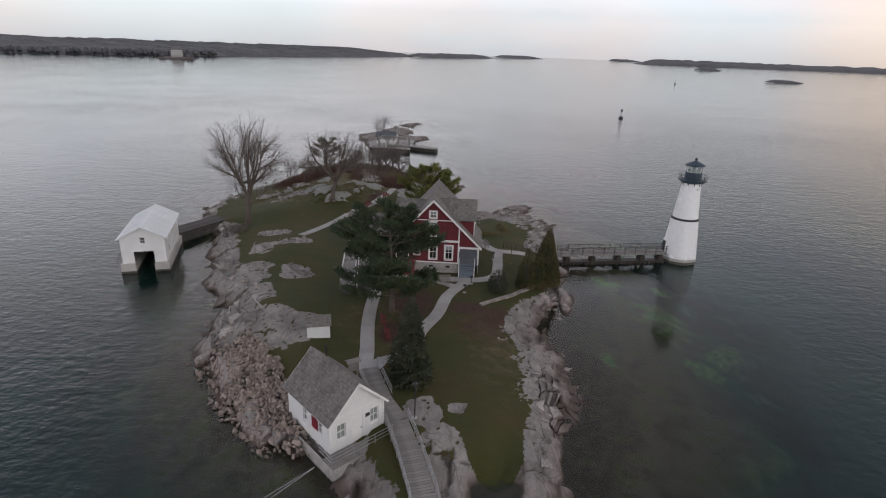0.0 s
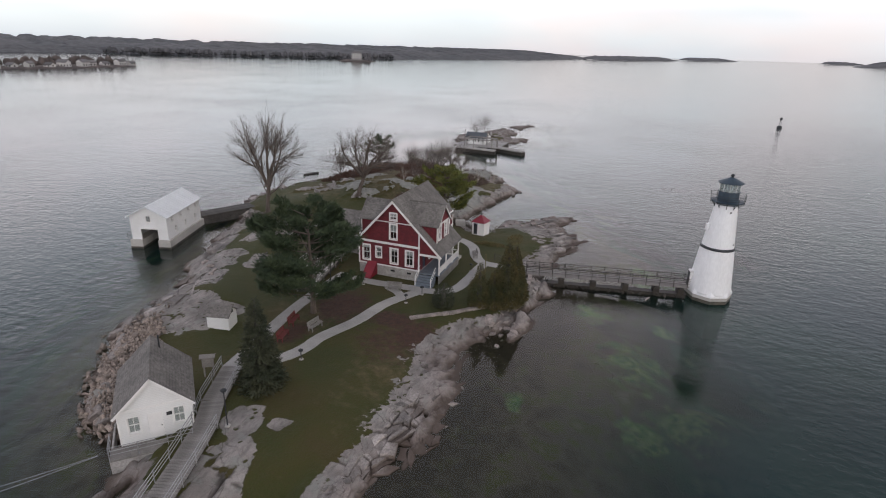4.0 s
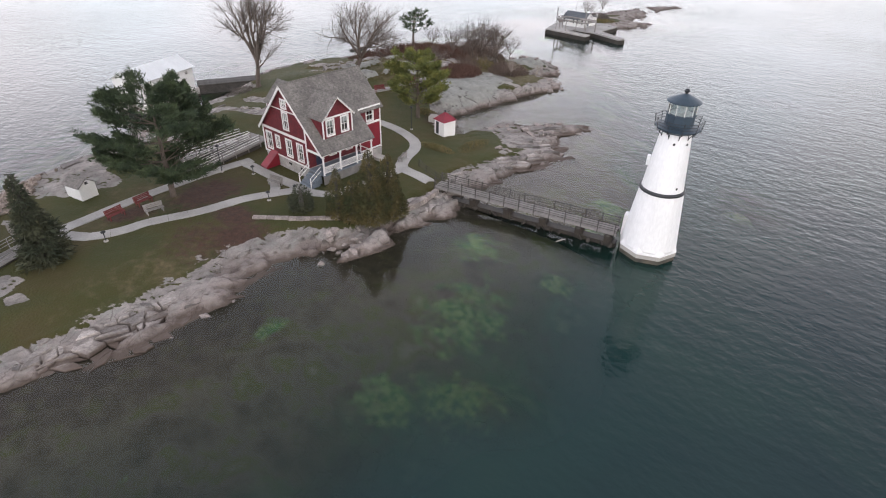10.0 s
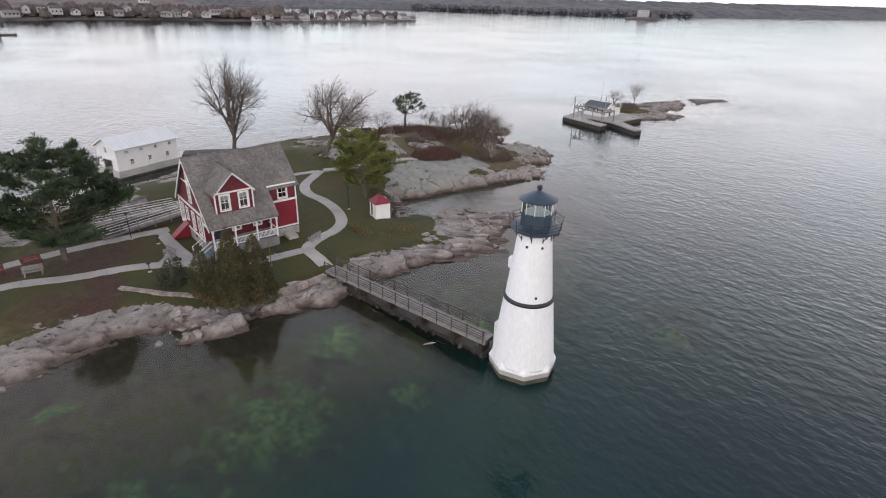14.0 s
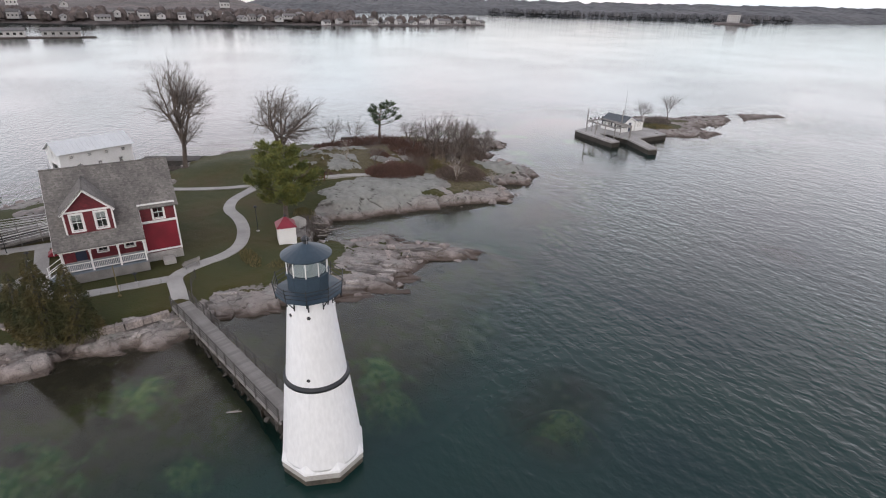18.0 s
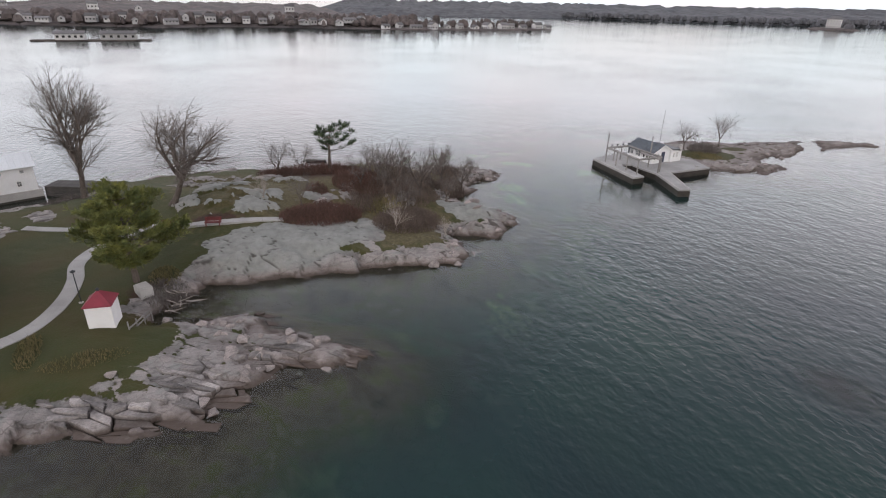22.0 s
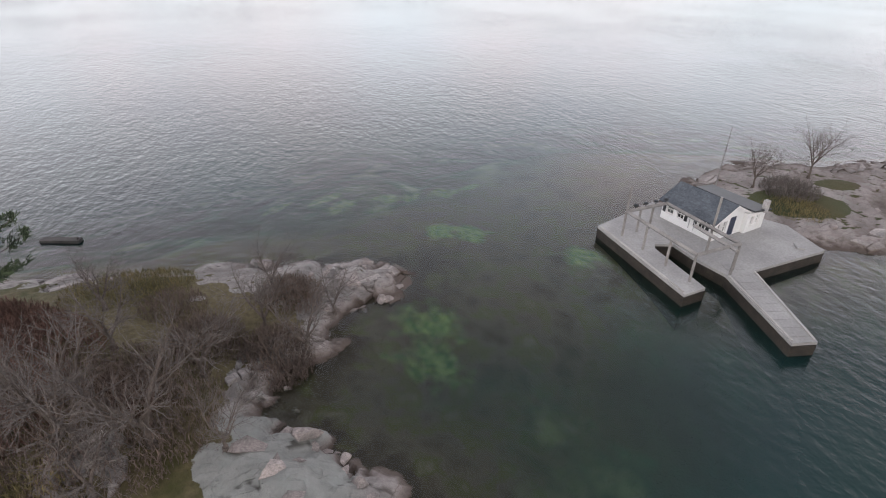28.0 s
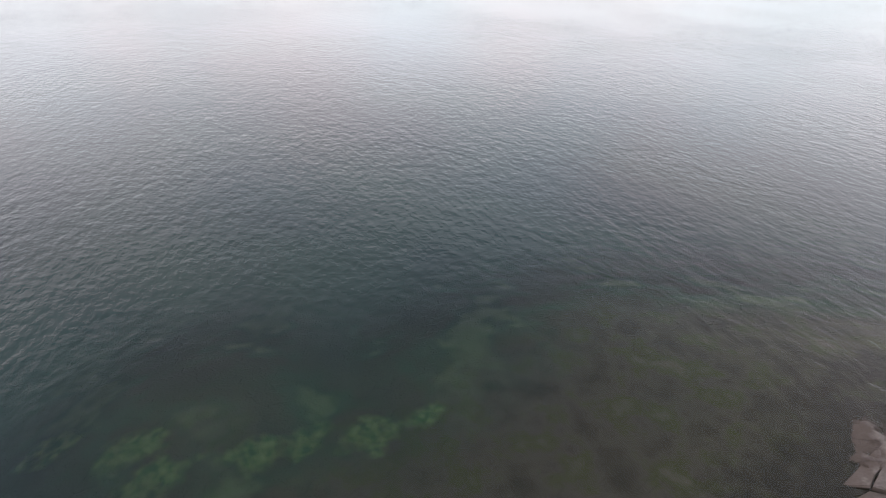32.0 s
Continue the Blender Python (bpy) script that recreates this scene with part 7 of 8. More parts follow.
def conical(name, x, y, h, radius, seed, mat_, label, taper=1.0, size=0.26, n=2600, round_=0.0, tiers=0):
    """A dense cedar or spruce: sprays set over a tapering, uneven body."""
    rng = random.Random(seed)
    z = ground_z(x, y) - 0.1
    t = thing(name, pose(x, y, z), label, "tree")
    tr, cr, core = Buf(), Buf(), Buf()
    tr.tube((0, 0, -0.1), (0, 0, h * 0.9), 0.13 + radius * 0.03, 0.02, 7)
    lump = [(rng.uniform(0, 2 * math.pi), rng.uniform(0.05, 0.9), rng.uniform(-0.25, 0.3)) for _ in range(16)]
    for _ in range(n):
        f = 1 - rng.random() ** 0.62
        a = rng.uniform(0, 2 * math.pi)
        w = (1 - f) ** taper if not round_ else max(0.05, math.sin(math.pi * min(1, (1 - f) ** 0.75 * 0.62 + 0.03)))
        for la, lf, lw in lump:
            da = math.atan2(math.sin(a - la), math.cos(a - la))
            w *= 1 + lw * math.exp(-(da * da) / 0.4 - ((f - lf) / 0.16) ** 2)
        r = radius * w * (0.55 + 0.5 * rng.random() ** 0.5)
        if tiers:
            ph = (f * tiers + 0.35 * math.sin(3 * a + 5 * f)) % 1.0
            r *= 1.12 - 0.55 * ph
        p = Vector((r * math.cos(a), r * math.sin(a), 0.12 + f * h * 0.98))
        d = Vector((math.cos(a), math.sin(a), rng.uniform(-0.2, 0.9) if round_ else rng.uniform(-0.45, 0.35))).normalized()
        tuft(cr, p, d, size * rng.uniform(0.7, 1.3) * (0.6 + 0.5 * (1 - f)), rng, 5)
    # dark cones added to fill the inside of the crown
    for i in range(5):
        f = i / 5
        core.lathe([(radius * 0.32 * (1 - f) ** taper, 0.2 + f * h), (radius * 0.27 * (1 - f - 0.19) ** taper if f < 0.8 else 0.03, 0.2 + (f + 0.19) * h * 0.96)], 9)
    part("trunk", tr, M_BARK, t)
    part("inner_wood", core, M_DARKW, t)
    tagged(part("crown", cr, mat_, t), kind="stuff")
    return t


def brush(x, y, rx, ry, h, n, seed, mat_, label, name="brush", turn=0.0):
    """A thicket of thin bare stems."""
    rng = random.Random(seed)
    b = Buf()
    c, s = math.cos(radians(turn)), math.sin(radians(turn))
    for _ in range(n):
        while True:
            u, v = rng.uniform(-1, 1), rng.uniform(-1, 1)
            if u * u + v * v < 1:
                break
        px, py = x + rx * u * c - ry * v * s, y + rx * u * s + ry * v * c
        f = 1 - 0.65 * (u * u + v * v)
        L = h * f * rng.uniform(0.55, 1.15)
        p = Vector((px, py, 0))
        d = Vector((rng.uniform(-0.4, 0.4), rng.uniform(-0.4, 0.4), 1)).normalized()
        for _k in range(3):
            e = p + d * L / 3
            w = Vector((rng.uniform(-1, 1), rng.uniform(-1, 1), 0)).normalized() * 0.026
            k = len(b.v)
            b.v += [tuple(p - w), tuple(p + w), tuple(e + w * 0.5), tuple(e - w * 0.5)]
            b.f.append((k, k + 1, k + 2, k + 3))
            for _j in range(2):
                g = e + Vector((rng.uniform(-0.5, 0.5), rng.uniform(-0.5, 0.5), rng.uniform(0.1, 0.6))) * L * 0.4
                k = len(b.v)
                b.v += [tuple(e - w * 0.6), tuple(e + w * 0.6), tuple(g)]
                b.f.append((k, k + 1, k + 2))
            p, d = e, (d + Vector((rng.uniform(-0.4, 0.4), rng.uniform(-0.4, 0.4), 0))).normalized()
    zs = land(np.array([v[0] for v in b.v]), np.array([v[1] for v in b.v]), False)[0]
    b.v = [(vx, vy, vz + float(zz) - 0.05) for (vx, vy, vz), zz in zip(b.v, zs)]
    return single(name, b, mat_, Matrix.Identity(4), label, "bush", kind="stuff")


bare_tree("maple_tree", -29.8, 80.2, 13.0, 4, "tall bare grey-brown maple on the shore lawn", 0.36, 4, (0.2, 0.3), 0.4, (0.05, 0.1), 4, 0.3, True)
bare_tree("oak_tree", -18.9, 90.3, 10.6, 9, "spreading bare oak with a leaning trunk", 0.36, 5, (0.5, 1.3), 0.75, (0.25, 0.5), 4, 0.28)
white_pine(-5.5, 51.9, 10.9, 5, 6.4, "large dark green white pine swept by the wind", (-0.3, 0.4), M_PINE, 0.16, 10, 0.42, flat=0.5, dense=4.4, bias=(-0.04, 0.0))
white_pine(-24.0, 110.8, 6.6, 11, 3.5, "small ragged umbrella-shaped pine on the far hill", (0.1, 0.25), M_PINE, 0.46, 4, 0.42, flat=0.7, dense=1.0, bias=(0.05, 0.12))
white_pine(-2.2, 86.0, 8.6, 21, 5.3, "yellow-green pine with a rounded open crown", (0, 0), M_PINE2, 0.20, 9, 0.42, flat=0.8, dense=3.2)
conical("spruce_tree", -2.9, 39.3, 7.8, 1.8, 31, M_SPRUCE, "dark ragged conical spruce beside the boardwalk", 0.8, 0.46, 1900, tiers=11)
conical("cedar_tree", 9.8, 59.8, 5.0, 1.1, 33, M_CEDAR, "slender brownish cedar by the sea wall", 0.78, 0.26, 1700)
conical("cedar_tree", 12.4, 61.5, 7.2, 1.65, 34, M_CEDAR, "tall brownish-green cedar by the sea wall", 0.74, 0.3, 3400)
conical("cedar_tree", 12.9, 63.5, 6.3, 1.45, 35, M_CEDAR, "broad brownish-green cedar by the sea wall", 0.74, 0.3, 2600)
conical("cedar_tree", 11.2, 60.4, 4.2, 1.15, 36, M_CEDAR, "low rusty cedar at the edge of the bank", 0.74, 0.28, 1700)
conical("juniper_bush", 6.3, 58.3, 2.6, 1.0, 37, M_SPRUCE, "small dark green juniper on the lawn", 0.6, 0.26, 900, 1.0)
for i, (x, y, h, w) in enumerate(((-13.4, 115.0, 7.2, 0.19), (-12.0, 115.9, 7.6, 0.20), (-11.0, 118.9, 7.2, 0.20), (-16.4, 128.0, 5.8, 0.16), (-29.5, 104.5, 5.6, 0.12), (-27.0, 107.5, 5.2, 0.10), (-19.6, 130.9, 4.2, 0.09), (-13.0, 104.0, 4.6, 0.09), (-9.6, 122.0, 4.6, 0.10), (-15.6, 121.8, 6.0, 0.13), (-19.0, 126.0, 5.4, 0.14), (-19.5, 117.5, 5.2, 0.14), (-16.0, 112.6, 5.0, 0.13), (-9.2, 116.4, 4.8, 0.13), (-23.0, 127.5, 4.8, 0.13), (-24.5, 117.0, 4.6, 0.12))):
    bare_tree("small_tree", x, y, h, 50 + i, "small bare brown tree among the brush", w, 3, (0, 0), 0.62, (0.2, 0.2), 3, 0.2)
for i, (x, y, h) in enumerate(((-3.4, 112.4, 4.2), (-1.2, 117.6, 2.6), (-14.3, 99.9, 3.6))):
    tr = bare_tree("dead_birch", x, y, h, 70 + i, "pale dead birch stems on the bank", 0.05, 4, (0, 0), 0.36, (0, 0), 2, 0.12)
    for c in tr.children:
        c.data.materials[0] = M_BIRCH
for i, (x, y, rx, ry, h, n, m_, tx) in enumerate(((-9.2, 105.4, 3.0, 4.8, 1.6, 2800, M_BRUSH, "dense red-brown brush above the granite slab"), (-26.0, 109.6, 10.0, 2.8, 1.6, 3400, M_BRUSH, "red-brown brush along the hill crest"),
                                                 (-14.0, 117.5, 5.6, 5.2, 1.5, 2600, M_THICK, "grey-brown leafless thicket near the point"), (-5.2, 114.6, 3.4, 4.2, 1.5, 2200, M_THICK, "grey-brown leafless brush above the bank"), (-19.0, 122.5, 2.6, 2.4, 1.5, 900, M_THICK, "grey-brown round bush"), (-16.6, 126.2, 2.6, 2.2, 1.5, 1000, M_THICK, "grey-brown round bush"), (-23.5, 121.0, 2.2, 2.2, 1.2, 420, M_THICK, "grey-brown leafless thicket"),
                                                 (-22.0, 128.5, 2.1, 2.4, 1.4, 800, M_THICK, "grey-brown round bush near the tip"), (-9.5, 113.5, 3.0, 2.4, 0.9, 800, M_STRAW, "grey-brown brush among rocks"),
                                                 (-11.5, 111.2, 2.6, 2.0, 1.2, 600, M_THICK, "grey-brown leafless brush among the rocks"), (-16.5, 106.8, 2.2, 1.6, 1.0, 450, M_BRUSH, "low red-brown brush among the rocks"), (-27.5, 118.5, 3.0, 4.5, 1.1, 900, M_STRAW, "dry straw-coloured grass and brush"), (-17.0, 112.5, 4.4, 3.2, 1.4, 1800, M_BRUSH, "red-brown brush"), (0.4, 88.6, 2.2, 2.4, 0.9, 700, M_TWIG, "heap of grey cut branches"),
                                                 (-18.0, 181.0, 3.0, 3.2, 1.6, 900, M_TWIG, "low brown shrubs on the islet"), (-15.0, 177.5, 3.2, 3.0, 0.5, 900, M_STRAW, "olive grass hummock on the islet"),
                                                 (-2.2, 88.4, 2.0, 1.4, 0.6, 500, M_STRAW, "yellowish weeds beside the cove"), (6.8, 78.9, 2.6, 0.9, 0.5, 500, M_STRAW, "yellowish weeds on the bank"), (9.6, 82.6, 1.2, 3.0, 0.45, 400, M_STRAW, "yellowish weeds on the bank"),
                                                 (-31.2, 77.5, 2.4, 2.4, 0.8, 500, M_TWIG, "brown shrubs by the dock"))):
    brush(x, y, rx, ry, h, n, 90 + i, m_, tx, turn=50.0 if rx > 9 else 0.0)
for i, (x, y, h) in enumerate(((-20.5, 178.5, 5.0), (-19.6, 187.2, 6.4))):
    bare_tree("small_tree", x, y, h, 110 + i, "thin bare tree on the islet", 0.11, 4, (0, 0), 0.6, (0, 0), 3, 0.25)


def driftwood():
    rng = random.Random(8)
    for i in range(12):
        a = rng.uniform(0, math.pi)
        x, y = 1.0 + rng.uniform(-1.2, 1.6), 89.4 + rng.uniform(-1.4, 1.0)
        b = Buf()
        p = Vector((0, 0, 0.1))
        for k in range(4):
            q = p + Vector((math.cos(a), math.sin(a), rng.uniform(-0.08, 0.16))) * rng.uniform(0.3, 0.55)
            b.tube(p, q, 0.07 - 0.014 * k, 0.056 - 0.014 * k, 6)
            p, a = q, a + rng.uniform(-0.4, 0.4)
        single("driftwood", b, M_BIRCH, pose(x, y, max(0.15, ground_z(x, y)) + 0.05), "pale bleached driftwood branch at the cove", "driftwood", "driftwood in the cove")


driftwood()


# ---------------------------------------------------------------- paths and walls
def path(name, pts, width, label, closed_end=True):
    """A strip of concrete that follows the ground, in slabs."""
    P = [Vector((*p, 0)) for p in pts]
    # smooth the line
    line = []
    for i in range(len(P) - 1):
        p0, p1, p2, p3 = P[max(i - 1, 0)], P[i], P[i + 1], P[min(i + 2, len(P) - 1)]
        n = max(2, int((p2 - p1).length / 0.75))
        for k in range(n):
            t = k / n
            line.append(0.5 * ((2 * p1) + (p2 - p0) * t + (2 * p0 - 5 * p1 + 4 * p2 - p3) * t * t + (3 * p1 - p0 - 3 * p2 + p3) * t ** 3))
    line.append(P[-1])
    root = tagged(new(name), label, "path", kind="structure")
    ed = []
    for i, p in enumerate(line):
        d = (line[min(i + 1, len(line) - 1)] - line[max(i - 1, 0)]).normalized()
        s = Vector((-d.y, d.x, 0)) * width / 2
        ed.append((p + s, p - s))
    step_ = 2
    for i in range(0, len(line) - 1, step_):
        b = Buf()
        j1 = min(i + step_, len(line) - 1)
        rows = []
        for j in range(i, j1 + 1):
            sh = 0.012 if j == i else (-0.012 if j == j1 else 0)
            dv = (line[min(j + 1, len(line) - 1)] - line[max(j - 1, 0)]).normalized() * sh
            z = max(ground_z(q.x, q.y) for q in ed[j]) + 0.06
            rows.append([(ed[j][0] + dv, z), (ed[j][1] + dv, z)])
        for (a, c), (e, f) in zip(rows, rows[1:]):
            vs = [(*a[0].xy, a[1]), (*c[0].xy, c[1]), (*f[0].xy, f[1]), (*e[0].xy, e[1])]
            b.add([(x, y, z - 0.25) for x, y, z in vs] + vs, [(0, 1, 2, 3), (7, 6, 5, 4), (0, 4, 5, 1), (1, 5, 6, 2), (2, 6, 7, 3), (3, 7, 4, 0)])
        part("path_slab", b, M_PATH, root)


path("path_front", [(-6.6, 40.4), (-5.6, 42.0), (-3.9, 43.0), (-2.7, 45.4), (-2.3, 47.8), (-0.7, 51.6), (0.3, 55.9), (1.4, 58.3), (2.6, 60.4), (3.2, 61.4)], 1.35, "pale concrete garden path across the lawn")
path("path_upper", [(-6.9, 40.6), (-7.1, 44.0), (-7.6, 48.5), (-7.8, 53.0), (-7.7, 57.5), (-7.4, 61.0), (-7.2, 62.4)], 1.35, "pale concrete garden path to the house")
path("path_house", [(-7.2, 61.4), (-4.6, 61.3), (-1.5, 61.2), (1.4, 61.3), (4.2, 61.2), (6.3, 62.4), (7.0, 65.5), (7.3, 68.5), (7.6, 71.0)], 1.3, "pale concrete path along the house front")
path("path_tower", [(13.2, 71.05), (10.4, 71.3), (7.4, 71.7), (5.9, 74.0), (4.9, 76.8), (3.0, 78.9), (-0.6, 80.4), (-4.5, 81.0), (-8.3, 80.9), (-11.4, 82.2), (-13.3, 84.3), (-15.0, 87.0)], 1.4, "pale winding concrete path to the hill")
path("path_west", [(-15.5, 86.3), (-17.3, 82.2), (-19.2, 78.0), (-20.5, 75.0)], 1.1, "pale straight concrete path")
path("path_north", [(-14.9, 87.4), (-12.3, 90.3), (-10.8, 93.2), (-9.8, 96.2), (-9.2, 101.0)], 1.1, "pale straight concrete path to the benches")
path("path_corner", [(-1.0, 60.6), (0.6, 59.6), (1.5, 58.6)], 1.0, "short concrete link path")


def sea_wall():
    pts = [(4.0, 54.3), (7.3, 56.7), (9.9, 59.0), (12.2, 60.8), (13.5, 63.2), (14.0, 66.5), (13.8, 69.9)]
    w = tagged(new("wall_sea"), "low pale stone retaining wall along the bank", "wall", kind="structure")
    rng = random.Random(3)
    for a, b in zip(pts, pts[1:]):
        va, vb = Vector((*a, 0)), Vector((*b, 0))
        n = max(2, int((vb - va).length / 0.62))
        ang = math.degrees(math.atan2(vb.y - va.y, vb.x - va.x))
        for i in range(n):
            p = va.lerp(vb, (i + 0.5) / n)
            L = (vb - va).length / n
            h = rng.uniform(0.5, 0.62)
            part("capstone", Buf().box((p.x + rng.uniform(-0.03, 0.03), p.y + rng.uniform(-0.03, 0.03), 1.5 - h / 2 + 0.12), (L - 0.03, rng.uniform(0.42, 0.55), h), rz=ang + rng.uniform(-3, 3)), M_BOULDER, w)


sea_wall()


def fence(name, pts, label, mat_=None, h=0.95, rails=(0.3, 0.6, 0.9)):
    f = thing(name, Matrix.Identity(4), label, "fence")
    for a, b in zip(pts, pts[1:]):
        va, vb = (Vector((*p, ground_z(*p))) for p in (a, b))
        for r in rails:
            part("rail", Buf().tube(va + Vector((0, 0, r)), vb + Vector((0, 0, r)), 0.03, 0.03, 5), mat_ or M_DARKW, f)
    for p in pts:
        part("post", Buf().tube((*p, ground_z(*p) - 0.2), (*p, ground_z(*p) + h), 0.045, 0.04, 6), mat_ or M_DARKW, f)


fence("path_fence", [(8.6, 73.2), (10.2, 72.5), (11.8, 72.2), (13.1, 72.0)], "short dark railing at the bridge head")


# ---------------------------------------------------------------- benches, lamps, signs
def bench(x, y, rz, mat_, label, table=False):
    z = ground_z(x, y)
    b = thing("picnic_table" if table else "bench", pose(x, y, z, 0, 0, rz), label, "bench", "benches on the lawn")
    if table:
        for i in range(4):
            part("top_board", Buf().box((0, -0.3 + i * 0.2, 0.74), (1.8, 0.18, 0.05)), mat_, b)
        for s in (-1, 1):
            part("seat", Buf().box((0, s * 0.68, 0.45), (1.8, 0.26, 0.05)), mat_, b)
            part("leg", Buf().tube((s * 0.65, -0.65, 0), (s * 0.65, -0.15, 0.72), 0.05, 0.05, 4).tube((s * 0.65, 0.65, 0), (s * 0.65, 0.15, 0.72), 0.05, 0.05, 4).box((s * 0.65, 0, 0.42), (0.06, 1.5, 0.09)), mat_, b)
    else:
        for i in range(3):
            part("seat_slat", Buf().box((0, -0.16 + i * 0.16, 0.45), (1.7, 0.14, 0.05)), mat_, b)
        for i in range(3):
            part("back_slat", Buf().box((0, 0.27 + 0.03 * i, 0.58 + i * 0.15), (1.7, 0.04, 0.13)), mat_, b)
        for s in (-0.7, 0.7):
            part("leg", Buf().box((s, -0.18, 0.21), (0.08, 0.08, 0.44)).box((s, 0.26, 0.46), (0.08, 0.08, 0.92)).box((s, 0.03, 0.6), (0.08, 0.5, 0.06)), mat_, b)
    return b


bench(-5.4, 46.3, 100, M_REDF, "dark red bench on the lawn")
bench(-6.1, 49.3, 98, M_REDF, "dark red bench on the lawn")
bench(-3.6, 49.0, 80, M_GREYW, "weathered grey bench facing the path")
bench(0.0, 60.0, 10, M_GREYW, "weathered grey bench before the house")
bench(5.9, 73.4, -70, M_GREYW, "weathered grey bench by the winding path")
bench(-12.5, 89.4, 66, M_REDF, "faded red-brown bench by the hill path")
bench(-10.0, 93.7, 72, M_REDF, "faded red-brown bench by the hill path")


def path_light(x, y, h, label):
    z = ground_z(x, y)
    l = thing("path_light", pose(x, y, z), label, "lamp", "lights along the paths")
    part("post", Buf().tube((0, 0, -0.2), (0, 0, h), 0.045, 0.04, 8), M_IRON, l)
    part("base", Buf().lathe([(0.2, -0.1), (0.2, 0.06), (0.1, 0.08)], 10), M_CONC, l)
    part("head", Buf().lathe([(0.06, h - 0.02), (0.2, h + 0.02), (0.22, h + 0.1), (0.06, h + 0.2)], 10), M_IRON, l)


for x, y in ((-2.0, 43.7), (2.4, 57.4), (3.3, 60.0), (-3.9, 60.2), (6.7, 68.4)):
    path_light(x, y, 0.85, "low black bollard light beside the path")
for x, y in ((-7.0, 58.4), (0.2, 81.8), (-2.3, 34.3)):
    path_light(x, y, 2.9, "slim black lamp post beside the path")
single("flagpole", Buf().tube((0, 0, -0.2), (0, 0, 3.1), 0.05, 0.04, 7).lathe([(0.16, -0.1), (0.16, 0.1), (0.05, 0.12)], 8), M_STRAW, pose(8.8, 66.8, 1.55), "short tan post on the lawn", "post")


def info_sign(x, y, rz):
    s = thing("notice_board", pose(x, y, ground_z(x, y), 0, 0, rz), "weathered wooden notice board behind the cottage", "sign")
    for a in (-0.35, 0.35):
        part("post", Buf().box((a, 0, 0.8), (0.12, 0.12, 2.0)), M_GREYW, s)
    part("panel", Buf().box((0, -0.08, 1.35), (0.9, 0.06, 0.8)), M_GREYW, s)
    part("roof", Buf().slab([(-0.6, -0.3, 1.85), (0.6, -0.3, 1.85), (0.6, 0.05, 2.05), (-0.6, 0.05, 2.05)], 0.05).slab([(-0.6, 0.4, 1.85), (0.6, 0.4, 1.85), (0.6, 0.05, 2.05), (-0.6, 0.05, 2.05)], 0.05), M_GREYW, s)


info_sign(-7.6, 39.0, 30)
single("stone_block", Buf().box((0, 0, 0.4), (1.5, 1.1, 0.9)).box((0, 0, 0.88), (1.2, 0.9, 0.12)), M_CONC, pose(0.3, 86.6, 1.2, 0, 0, 20), "pale concrete block beside the cove", "block")


def picket():
    f = thing("low_fence", Matrix.Identity(4), "low grey rail fence behind the oil house", "fence")
    for a, b in (((6.0, 85.4), (3.4, 87.0)),):
        va, vb = Vector((*a, ground_z(*a))), Vector((*b, ground_z(*b)))
        for r in (0.3, 0.65):
            part("rail", Buf().box(((va.x + vb.x) / 2, (va.y + vb.y) / 2, (va.z + vb.z) / 2 + r), ((vb - va).length, 0.06, 0.12), rz=math.degrees(math.atan2(vb.y - va.y, vb.x - va.x))), M_GREYW, f)
        for i in range(4):
            p = va.lerp(vb, i / 3)
            part("post", Buf().box((p.x, p.y, p.z + 0.4), (0.1, 0.1, 0.9)), M_GREYW, f)


picket()


# ---------------------------------------------------------------- loose rock
def boulders():
    rng = random.Random(17)
    shapes = []
    for i in range(7):
        me = rock_mesh(200 + i, 0.55 + 0.06 * i)
        me.materials.append(M_BOULDER)
        shapes.append(me)
    spots = []
    while len(spots) < 260:
        zone = rng.choice(("pen", "pen", "east", "cove", "tip", "west", "islet", "islet", "knob", "wall"))
        cx, cy, sx, sy = {"pen": (11, 92, 6, 7), "east": (11.5, 50, 3, 14), "cove": (2.5, 117, 2.5, 6), "tip": (-22, 134, 4, 5), "west": (-24, 55, 4, 9), "islet": (-16, 190, 9, 20), "knob": (-7, 125, 6, 4), "wall": (12.6, 57.6, 1.8, 2.6)}[zone]
        spots.append((rng.gauss(cx, sx * 0.6), rng.gauss(cy, sy * 0.6)))
    xs, ys = np.array([s[0] for s in spots]), np.array([s[1] for s in spots])
    h, rock, d = land(xs, ys)[:3]
    for x, y, z, r, dd in zip(xs, ys, h, rock, d):
        if r < 0.6 or dd < -1.2 or dd > 5:
            continue
        s = rng.uniform(0.16, 0.55) * (1.5 if rng.random() < 0.12 else 1)
        ob = new("boulder", rng.choice(shapes))
        ob.matrix_world = pose(x, y, z + s * 0.12, rng.uniform(-15, 15), rng.uniform(-15, 15), rng.uniform(0, 360)) @ Matrix.Diagonal((s * 1.25, s, s * 0.8, 1))
        tagged(ob, "angular pinkish granite boulder on the shore", "boulder", "boulders along the shore")


boulders()


